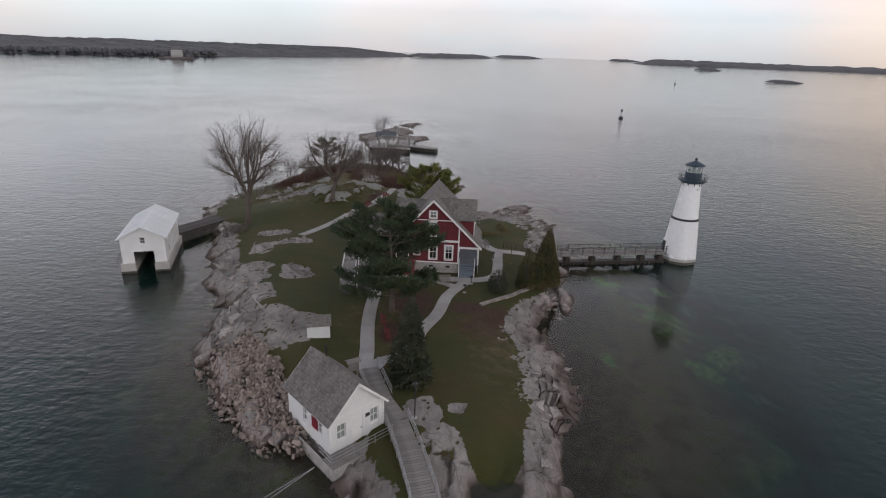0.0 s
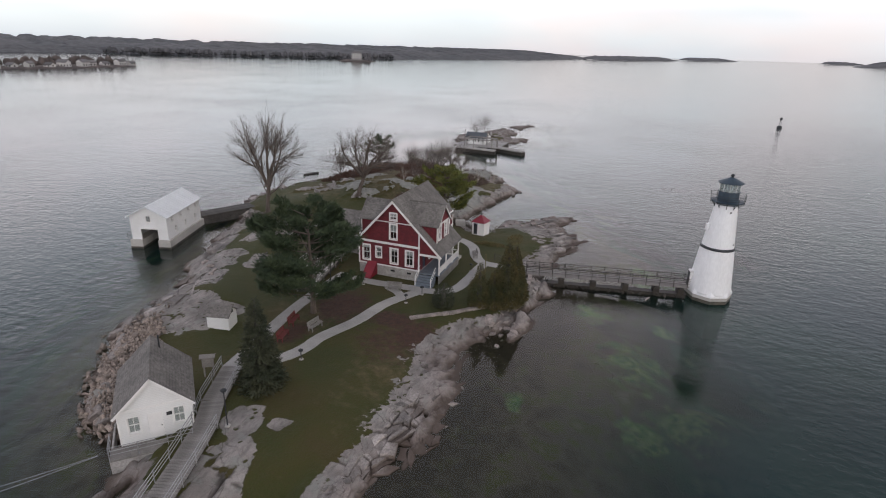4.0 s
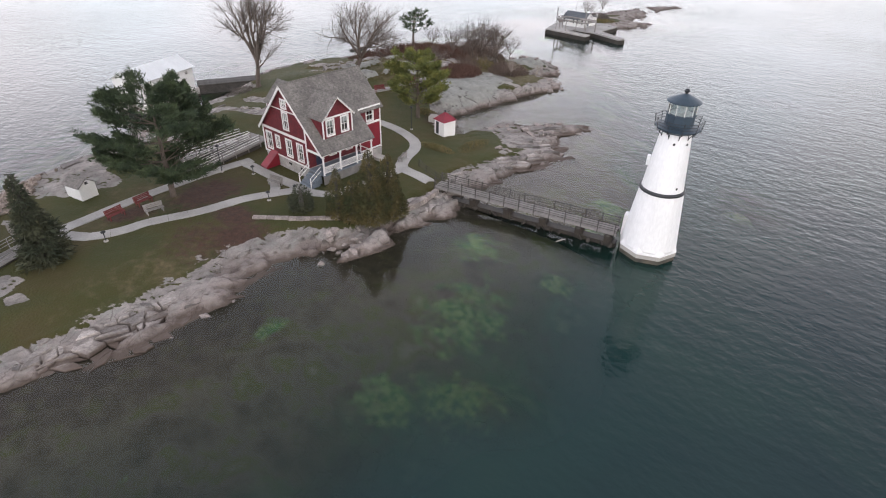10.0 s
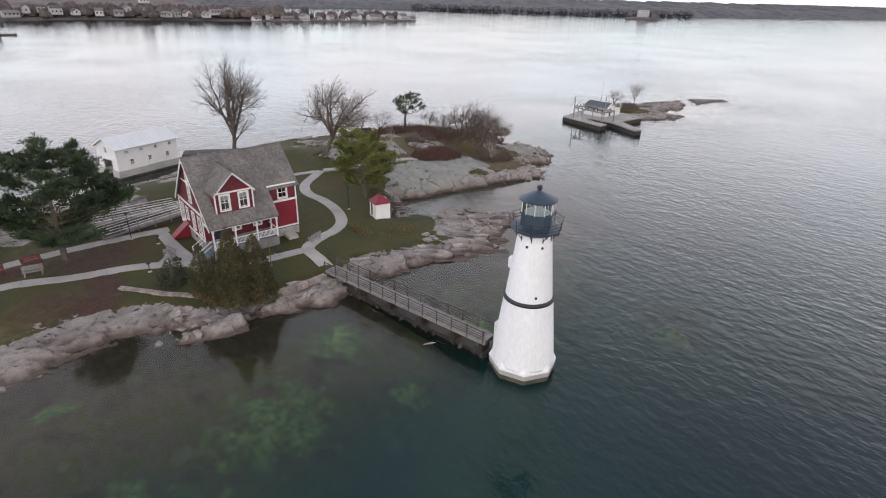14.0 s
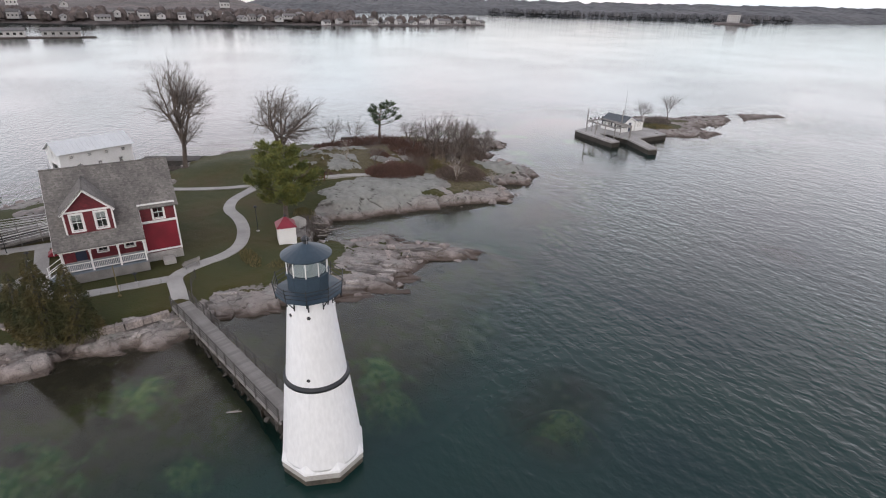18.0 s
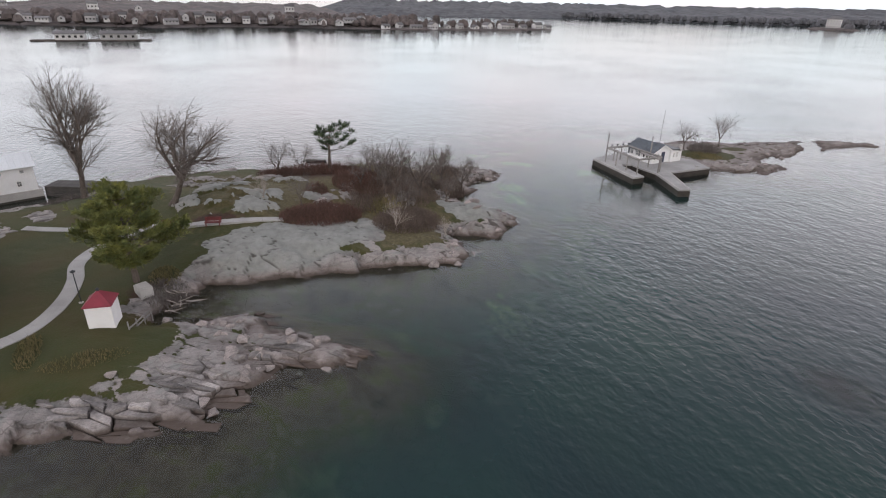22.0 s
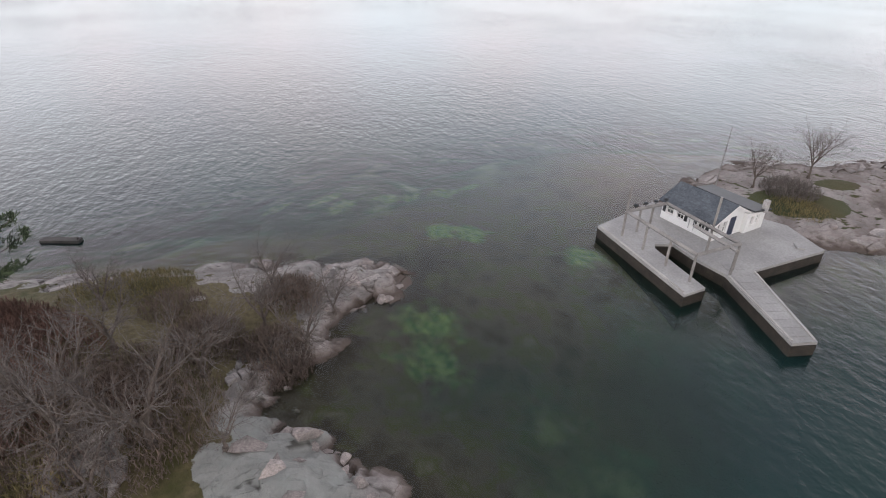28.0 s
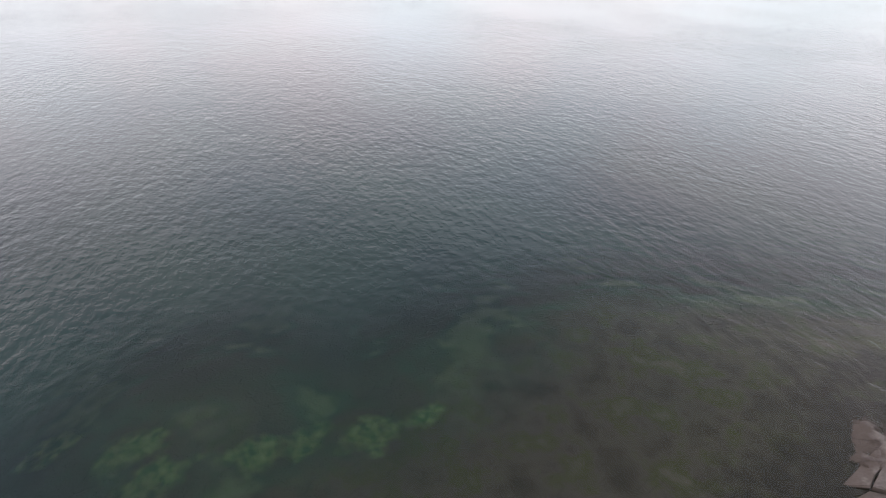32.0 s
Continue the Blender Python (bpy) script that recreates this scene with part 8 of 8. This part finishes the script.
def ledges(name, turn, inside, label, size=(1.15, 2.1), seed=5, most=300, inland=99.0, bare=True, dip=0.5, gap=0.075):
    """Shore of split granite: close-set flat slabs, each with its own height, dip and broken outline."""
    rng = random.Random(seed)
    root = tagged(new(name), label, "rock ledge", kind="structure")
    c, s = math.cos(radians(turn)), math.sin(radians(turn))
    x0, x1, y0, y1 = inside
    us = [x * c + y * s for x in (x0, x1) for y in (y0, y1)]
    vs = [-x * s + y * c for x in (x0, x1) for y in (y0, y1)]
    a, b = size
    corner = {}

    def at(i, j):
        if (i, j) not in corner:
            corner[i, j] = ((i + 0.38 * rng.uniform(-1, 1) + 0.5 * (j % 2)) * a, (j + 0.36 * rng.uniform(-1, 1)) * b)
        return corner[i, j]

    cells = []
    for i in range(int(min(us) / a) - 1, int(max(us) / a) + 2):
        for j in range(int(min(vs) / b) - 1, int(max(vs) / b) + 2):
            quad = [at(i, j), at(i + 1, j), at(i + 1, j + 1), at(i, j + 1)]
            cut = rng.random()
            if cut < 0.35:
                f = rng.uniform(0.35, 0.65)
                m0, m1 = [tuple(p + (q - p) * f for p, q in zip(quad[k], quad[k2])) for k, k2 in ((0, 3), (1, 2))]
                cells += [[quad[0], quad[1], m1, m0], [m0, m1, quad[2], quad[3]]]
            elif cut < 0.5:
                m0, m1 = [tuple((p + q) / 2 for p, q in zip(quad[k], quad[k2])) for k, k2 in ((0, 1), (3, 2))]
                cells += [[quad[0], m0, m1, quad[3]], [m0, quad[1], quad[2], m1]]
            else:
                cells.append(quad)
    cells = [[(u * c - v * s, u * s + v * c) for u, v in q] for q in cells]
    mid = np.array([[sum(p[0] for p in q) / 4, sum(p[1] for p in q) / 4] for q in cells])
    _, rock, d, _, _, calm = land(mid[:, 0], mid[:, 1])
    soft = land(mid[:, 0], mid[:, 1], False)[0]
    gx_, gy_ = land(mid[:, 0] + 0.8, mid[:, 1], False)[0] - soft, land(mid[:, 0], mid[:, 1] + 0.8, False)[0] - soft
    smoothed = np.maximum(blob(mid[:, 0], mid[:, 1], -3.8, 100.5, 7.5, 10.5), blob(mid[:, 0], mid[:, 1], -6, 124.6, 6.5, 5.5))
    calm = np.maximum(calm, smoothed > 0.33)
    n, rest = 0, Buf()
    for q, (mx, my), z, r, dd, cl, sx, sy in zip(cells, mid, soft, rock, d, calm, gx_, gy_):
        if not (x0 < mx < x1 and y0 < my < y1) or r < 0.75 or dd < -0.45 or cl > 0.4 or dd > inland or rng.random() < 0.12 or (bare and smooth_noise(np.array([mx / 3.4]), np.array([my / 5.0]), 131)[0] < 0.46):
            continue
        n += 1
        top = max(z, 0.02) + rng.uniform(-0.16, 0.12)
        dx, dy = dip * sx / 0.8 + rng.gauss(0, 0.05), dip * sy / 0.8 + rng.gauss(0, 0.05)
        ring = []
        for k in range(4):
            p, p2 = Vector(q[k]), Vector(q[(k + 1) % 4])
            ring += [p, p.lerp(p2, rng.uniform(0.35, 0.65)) + Vector((rng.uniform(-1, 1), rng.uniform(-1, 1))) * 0.10]
        m = Vector((mx, my))
        ring = [m + (p - m) * (1 - gap / max(0.3, (p - m).length)) for p in ring]
        inner = [m + (p - m) * rng.uniform(0.86, 0.94) for p in ring]
        b_ = Buf()
        hgt = lambda p: top + dx * (p.x - mx) + dy * (p.y - my)
        b_.v = [(p.x, p.y, hgt(p) - 0.9) for p in ring] + [(p.x, p.y, hgt(p) - 0.05) for p in ring] + [(p.x, p.y, hgt(p) + rng.uniform(-0.015, 0.03)) for p in inner]
        b_.f = [(k + t_, (k + 1) % 8 + t_, (k + 1) % 8 + 8 + t_, k + 8 + t_) for t_ in (0, 8) for k in range(8)] + [tuple(range(16, 24))]
        if n <= most:
            part("rock_slab", b_, M_LEDGE, root)
        else:
            rest.add(b_.v, b_.f)
    if rest.v:
        tagged(part("rock_slab", rest, M_LEDGE, root), kind="stuff")


ledges("shore_ledge_east", -12, (1.5, 18, 19, 75), "pale pinkish split granite along the east bank", (0.68, 1.5), seed=5)
ledges("shore_ledge_spit", -34, (1, 19, 76, 103), "pale split granite ledges of the low spit", (0.66, 2.4), seed=6, dip=0.15, gap=0.10)
ledges("shore_ledge_west", 24, (-42, -9, 28, 84), "pinkish-grey split granite along the west shore", (0.85, 2.3), seed=7)
ledges("shore_ledge_north", 20, (-42, 5, 84, 140), "pinkish split granite round the north point", (0.8, 1.8), seed=8)
ledges("shore_ledge_islet", 10, (-29, -4, 160, 235), "bare grey granite ledges of the islet", (0.85, 2.3), seed=9, inland=2.6)


def rubble():
    """The bank of broken stone below the cottage."""
    rng = random.Random(27)
    b = Buf()
    root = thing("rubble_bank", Matrix.Identity(4), "bank of brown broken stone below the cottage", "rubble")
    base = [rock_mesh(300 + i, 0.7) for i in range(6)]
    shapes = [([tuple(v.co) for v in m.vertices], [tuple(p.vertices) for p in m.polygons]) for m in base]
    pts = []
    while len(pts) < 1500:
        f = rng.random()
        c = Vector((-12.0, 33.0)).lerp(Vector((-19.5, 42.5)), f)
        pts.append((c.x + rng.gauss(0.6, 1.7), c.y + rng.gauss(0.8, 1.7)))
    xs, ys = np.array([p[0] for p in pts]), np.array([p[1] for p in pts])
    h, _, d = land(xs, ys, False)
    count = 0
    for me in base:
        me.materials.append(M_RUBBLE)
    for x, y, z, dd in zip(xs, ys, h, d):
        if dd < -0.8 or dd > 5.0:
            continue
        s = rng.uniform(0.14, 0.36)
        v, f = rng.choice(shapes)
        m = (pose(x, y, z + rng.uniform(0.0, 0.25), rng.uniform(0, 360), rng.uniform(0, 360), rng.uniform(0, 360)) @ Matrix.Diagonal((s * 1.2, s, s * 0.8, 1)))
        if s > 0.30 and count < 300:
            st = part("stone", base[count % 6], None, root)
            st.matrix_world = m
            count += 1
        else:
            b.add(v, f, m)
    tagged(part("small_rubble", b, M_RUBBLE, root), kind="stuff")


rubble()


# ---------------------------------------------------------------- marks in the channel
def buoy(x, y, h, label):
    b = thing("channel_buoy", pose(x, y, 0), label, "buoy", "channel marks")
    part("float", Buf().lathe([(0.5, -0.6), (1.0, 0.0), (1.0, 0.7), (0.5, 1.0)], 14), M_IRON, b)
    part("tower", Buf().tube((0.45, 0, 0.9), (0.2, 0, h), 0.06, 0.05, 5).tube((-0.25, 0.4, 0.9), (-0.1, 0.2, h), 0.06, 0.05, 5).tube((-0.25, -0.4, 0.9), (-0.1, -0.2, h), 0.06, 0.05, 5), M_IRON, b)
    part("topmark", Buf().lathe([(0.25, h - 0.4), (0.55, h - 0.3), (0.55, h + 0.5), (0.2, h + 0.7)], 10), M_IRON, b)


buoy(86, 268, 3.6, "black channel buoy with a topmark")
buoy(277, 676, 3.6, "distant black channel buoy")


# ---------------------------------------------------------------- floating and stranded wood
single("driftwood_log", Buf().tube((-0.9, 0, 0), (0.2, 0.05, 0.08), 0.11, 0.13, 8).tube((0.2, 0.05, 0.08), (1.0, -0.1, 0.22), 0.13, 0.07, 8).tube((0.3, 0, 0.1), (0.6, 0.35, 0.3), 0.05, 0.02, 6), M_BIRCH, pose(27.5, 71.3, 0.0, 0, 0, 60) @ Matrix.Scale(0.55, 4), "pale log afloat beside the footbridge", "driftwood")
single("landing_log", Buf().box((0, 0, 0.05), (3.4, 0.7, 0.4)).tube((1.5, 0, 0.2), (1.5, 0, 0.42), 0.08, 0.07, 7), M_DARKW, pose(-41.2, 113.2, 0.0, 0, 0, 62), "dark timber landing at the far shore", "landing")


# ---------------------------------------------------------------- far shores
# distance haze is put into the paler, greyer colours of both woods
M_WOODS = mat("far_woods_hazed", (0.105, 0.103, 0.108), (0.070, 0.074, 0.080), 0.02, 0.12, 1.0, 0.0, speckle=0.35)
M_WOODS2 = mat("near_woods_hazed", (0.125, 0.100, 0.092), (0.075, 0.064, 0.060), 0.03, 0.2, 1.0, 0.0, speckle=0.4)
M_FARROOF = mat("far_roof", (0.16, 0.15, 0.15), (0.10, 0.10, 0.10), 0.05, 1.0, 0.9, 0.0, speckle=0.15, rnd=0.35)
M_FARWALL = mat("far_wall", (0.50, 0.49, 0.48), (0.40, 0.39, 0.38), 0.05, 1.0, 0.8, 0.0, speckle=0.1, rnd=0.3)


def wooded_shore(name, line, depth, height, seed, label, mat_, roll=0.5, res=14.0, inland=(1, 0)):
    """Wooded land behind a shoreline: a lumpy canopy that rises from the water's edge."""
    rng = np.random.default_rng(seed)
    P = [Vector((*p, 0)) for p in line]
    pts = []
    for a, b in zip(P, P[1:]):
        n = max(1, int((b - a).length / res))
        pts += [a.lerp(b, i / n) for i in range(n)]
    pts.append(P[-1])
    rows = 9
    n = len(pts)
    b = Buf()
    dirn = Vector((*inland, 0)).normalized()
    hill = np.convolve(rng.uniform(1 - roll, 1 + roll * 0.4, n + 30), np.ones(31) / 31, "valid")
    for k in range(rows):
        f = k / (rows - 1)
        prof = min(1, 0.30 + 1.0 * f) if 0 < k < rows - 1 else (0.0 if k == 0 else 0.3)
        for i, p in enumerate(pts):
            end = min(1, min(i, n - 1 - i) / 4 + 0.15)
            q = p + dirn * depth * f
            z = height * prof * hill[i] * end * (1 + (rng.uniform(-0.16, 0.16) if k > 0 else 0)) if k else -0.5
            b.v.append((q.x + rng.uniform(-3, 3) * (k > 0), q.y + rng.uniform(-3, 3) * (k > 0), z))
    for k in range(rows - 1):
        for i in range(n - 1):
            a = k * n + i
            b.f.append((a, a + 1, a + n + 1, a + n))
    ob = single(name, b, mat_, Matrix.Identity(4), label, "shore", kind="structure")
    return ob


def treeline(name, line, count, h0, h1, seed, label, mat_, jitter=12.0):
    """Far trees along a shore, each a ragged spire or bare dome."""
    rng = random.Random(seed)
    b = Buf()
    P = [Vector((*p, 0)) for p in line]
    for _ in range(count):
        i = rng.randrange(len(P) - 1)
        p = P[i].lerp(P[i + 1], rng.random()) + Vector((rng.uniform(-1, 1), rng.uniform(-1, 1), 0)) * jitter
        h, w = rng.uniform(h0, h1), rng.uniform(0.5, 1.0)
        spire = rng.random() < 0.1
        prof = [(0.3, 0), (0.3, 0.15 * h), (h * w * 0.5, 0.35 * h), (h * w * (0.3 if spire else 0.46), 0.65 * h), (h * w * (0.12 if spire else 0.28), 0.9 * h), (0.1, h)]
        prof = [(r * rng.uniform(0.8, 1.2), z) for r, z in prof]
        b.lathe(prof, 6, (p.x, p.y, 0), rng.random() * 6)
    return single(name, b, mat_, Matrix.Identity(4), label, "woods", kind="stuff")


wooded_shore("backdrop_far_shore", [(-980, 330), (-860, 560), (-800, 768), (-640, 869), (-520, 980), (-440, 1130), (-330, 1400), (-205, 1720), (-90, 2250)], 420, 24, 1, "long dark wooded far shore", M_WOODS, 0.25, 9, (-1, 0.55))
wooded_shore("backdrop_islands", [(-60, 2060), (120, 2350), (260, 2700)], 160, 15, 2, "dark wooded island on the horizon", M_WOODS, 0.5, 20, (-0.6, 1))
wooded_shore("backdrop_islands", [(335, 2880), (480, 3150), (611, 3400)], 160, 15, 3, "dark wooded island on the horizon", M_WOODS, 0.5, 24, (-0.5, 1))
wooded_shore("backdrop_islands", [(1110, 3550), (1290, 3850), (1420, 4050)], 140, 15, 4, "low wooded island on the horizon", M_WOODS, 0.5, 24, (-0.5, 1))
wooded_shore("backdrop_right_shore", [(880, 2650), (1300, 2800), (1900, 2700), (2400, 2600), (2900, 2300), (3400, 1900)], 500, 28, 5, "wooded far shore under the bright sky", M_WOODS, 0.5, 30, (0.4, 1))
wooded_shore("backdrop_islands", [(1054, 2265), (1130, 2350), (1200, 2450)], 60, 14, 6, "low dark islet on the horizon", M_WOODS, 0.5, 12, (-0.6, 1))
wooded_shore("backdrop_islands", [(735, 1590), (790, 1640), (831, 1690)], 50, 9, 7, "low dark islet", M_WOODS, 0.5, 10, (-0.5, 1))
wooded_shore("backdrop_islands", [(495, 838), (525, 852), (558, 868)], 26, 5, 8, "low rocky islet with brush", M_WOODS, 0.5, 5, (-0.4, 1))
# the village peninsula
VILLAGE = [(-560, -120), (-560, -20), (-515, 60), (-488, 106), (-505, 150), (-492, 200), (-470, 240), (-452, 280), (-440, 320), (-425, 380), (-428, 430), (-432, 466)]
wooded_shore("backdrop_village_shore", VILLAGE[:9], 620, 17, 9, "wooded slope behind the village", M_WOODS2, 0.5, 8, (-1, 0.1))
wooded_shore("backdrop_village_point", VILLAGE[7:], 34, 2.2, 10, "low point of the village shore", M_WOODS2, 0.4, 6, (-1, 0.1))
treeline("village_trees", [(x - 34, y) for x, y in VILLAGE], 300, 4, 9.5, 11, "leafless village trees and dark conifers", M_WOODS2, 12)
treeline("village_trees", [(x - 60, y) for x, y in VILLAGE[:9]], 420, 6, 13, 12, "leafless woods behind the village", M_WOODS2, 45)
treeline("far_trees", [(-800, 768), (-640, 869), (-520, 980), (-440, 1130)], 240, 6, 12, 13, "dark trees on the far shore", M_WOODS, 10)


def far_house(w, d, h, roof, seed):
    t = thing("village_house", Matrix.Identity(4), "pale village house with grey gabled roof by the water", "house", "houses of the village")
    part("wall", Buf().box((0, 0, h / 2 - 0.5), (w, d, h + 1)), M_FARWALL, t)
    rf = Buf()
    for s in (-1, 1):
        rf.slab([(-w / 2 - 0.4, 0, h + roof), (w / 2 + 0.4, 0, h + roof), (w / 2 + 0.4, s * (d / 2 + 0.5), h - 0.1), (-w / 2 - 0.4, s * (d / 2 + 0.5), h - 0.1)], 0.3)
    part("roof", rf, M_FARROOF, t)
    for x in (-w / 2, w / 2 - 0.2):
        gb = Buf().add([(x, -d / 2, h), (x, d / 2, h), (x, 0, h + roof - 0.2), (x + 0.2, -d / 2, h), (x + 0.2, d / 2, h), (x + 0.2, 0, h + roof - 0.2)], [(0, 2, 1), (3, 4, 5), (0, 3, 5, 2), (1, 2, 5, 4), (0, 1, 4, 3)])
        part("gable", gb, M_FARWALL, t)
    n = int(w / 2.6)
    for r in range(max(1, int(h / 2.8))):
        for i in range(n):
            x = -w / 2 + (i + 0.5) * w / n
            part("window", Buf().box((x, -d / 2 - 0.03, 1.6 + r * 2.8), (1.1, 0.1, 1.3)), M_DARK, t)
        for i in range(max(1, int(d / 3))):
            part("window", Buf().box((w / 2 + 0.03, -d / 2 + (i + 0.5) * d / max(1, int(d / 3)), 1.6 + r * 2.8), (0.1, 1.1, 1.3)), M_DARK, t)
    return t


def village():
    rng = random.Random(41)
    kinds = [far_house(7, 5.5, 2.4, 2.0, 1), far_house(8.5, 6.5, 4.2, 2.2, 2), far_house(6, 5, 3.6, 1.9, 3), far_house(11, 5.5, 2.3, 1.7, 4)]
    used = [False] * 4
    spots = []
    V = [Vector((*p, 0)) for p in VILLAGE]
    total = sum((b - a).length for a, b in zip(V, V[1:]))
    s = 6.0
    while s < total - 4:
        u = s
        for a, b in zip(V, V[1:]):
            L = (b - a).length
            if u < L:
                p = a.lerp(b, u / L)
                break
            u -= L
        far = p.y > 290
        spots.append((p.x - (rng.uniform(8, 14) if far else rng.uniform(8, 30)), p.y))
        if not far and rng.random() < 0.08:
            spots.append((p.x - rng.uniform(60, 130), p.y + rng.uniform(-5, 5)))
        s += rng.uniform(8, 17) if not far else rng.uniform(11, 17)
    for x, y in spots:
        k = rng.randrange(4)
        z = 0.6 if y > 290 else 1.2 + 0.05 * max(0, rng.uniform(0, 10))
        for a, b in zip(VILLAGE, VILLAGE[1:]):
            if min(a[1], b[1]) <= y <= max(a[1], b[1]) and a[1] != b[1]:
                sx = a[0] + (b[0] - a[0]) * (y - a[1]) / (b[1] - a[1])
                if y < 290:
                    z += min(12, max(0, sx - x) * 0.16)
        m = pose(x, y, z, 0, 0, rng.choice((90, 90, 75, 105, 0, 10)) + rng.uniform(-8, 8))
        if not used[k]:
            kinds[k].matrix_world = m
            used[k] = True
        else:
            copy_thing(kinds[k], m)


village()


def castle_islet():
    """The small island with a big pale house."""
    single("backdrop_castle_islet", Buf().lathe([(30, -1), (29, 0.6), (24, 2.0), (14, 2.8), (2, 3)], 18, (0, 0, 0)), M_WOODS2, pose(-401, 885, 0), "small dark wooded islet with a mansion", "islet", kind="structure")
    t = thing("mansion", pose(-401, 885, 2.5, 0, 0, 25), "pale mansion on a small islet", "house")
    part("wall", Buf().box((0, 0, 5), (16, 11, 10)), M_FARWALL, t)
    part("roof", Buf().prism([(-8.6, -6.1), (8.6, -6.1), (8.6, 6.1), (-8.6, 6.1)], 10, 10.6).add([(-8.6, -6.1, 10.6), (8.6, -6.1, 10.6), (8.6, 6.1, 10.6), (-8.6, 6.1, 10.6), (-4, 0, 14), (4, 0, 14)], [(0, 1, 5, 4), (1, 2, 5), (2, 3, 4, 5), (3, 0, 4)]), M_FARROOF, t)
    for r in range(3):
        for i in range(5):
            part("window", Buf().box((-6.2 + i * 3.1, -5.53, 2 + r * 3), (1.2, 0.1, 1.6)), M_DARK, t)
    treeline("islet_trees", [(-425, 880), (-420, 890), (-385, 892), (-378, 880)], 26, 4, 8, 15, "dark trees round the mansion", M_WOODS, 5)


castle_islet()


def moored_barges():
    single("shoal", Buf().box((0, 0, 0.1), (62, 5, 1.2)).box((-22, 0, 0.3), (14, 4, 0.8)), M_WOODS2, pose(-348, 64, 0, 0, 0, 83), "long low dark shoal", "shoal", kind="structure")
    for c, w, lab in ((-11, 15, "long pale covered boathouse on the shoal"), (14, 19, "long pale boathouse with a curved roof on the shoal")):
        t = thing("far_boathouse", pose(-348 + c * math.cos(radians(83)), 64 + c * math.sin(radians(83)), 0.7, 0, 0, 83), lab, "boathouse")
        part("wall", Buf().box((0, 0, 1.7), (w, 6, 3.4)), M_FARWALL, t)
        part("roof", Buf().slab([(-w / 2 - 0.5, 0, 4.9), (w / 2 + 0.5, 0, 4.9), (w / 2 + 0.5, 3.6, 3.3), (-w / 2 - 0.5, 3.6, 3.3)], 0.25).slab([(-w / 2 - 0.5, 0, 4.9), (w / 2 + 0.5, 0, 4.9), (w / 2 + 0.5, -3.6, 3.3), (-w / 2 - 0.5, -3.6, 3.3)], 0.25), M_FARROOF, t)
        for i in range(5):
            part("window", Buf().box((-w / 2 + (i + 0.5) * w / 5, -3.03, 1.8), (1.4, 0.1, 1.2)), M_DARK, t)


moored_barges()
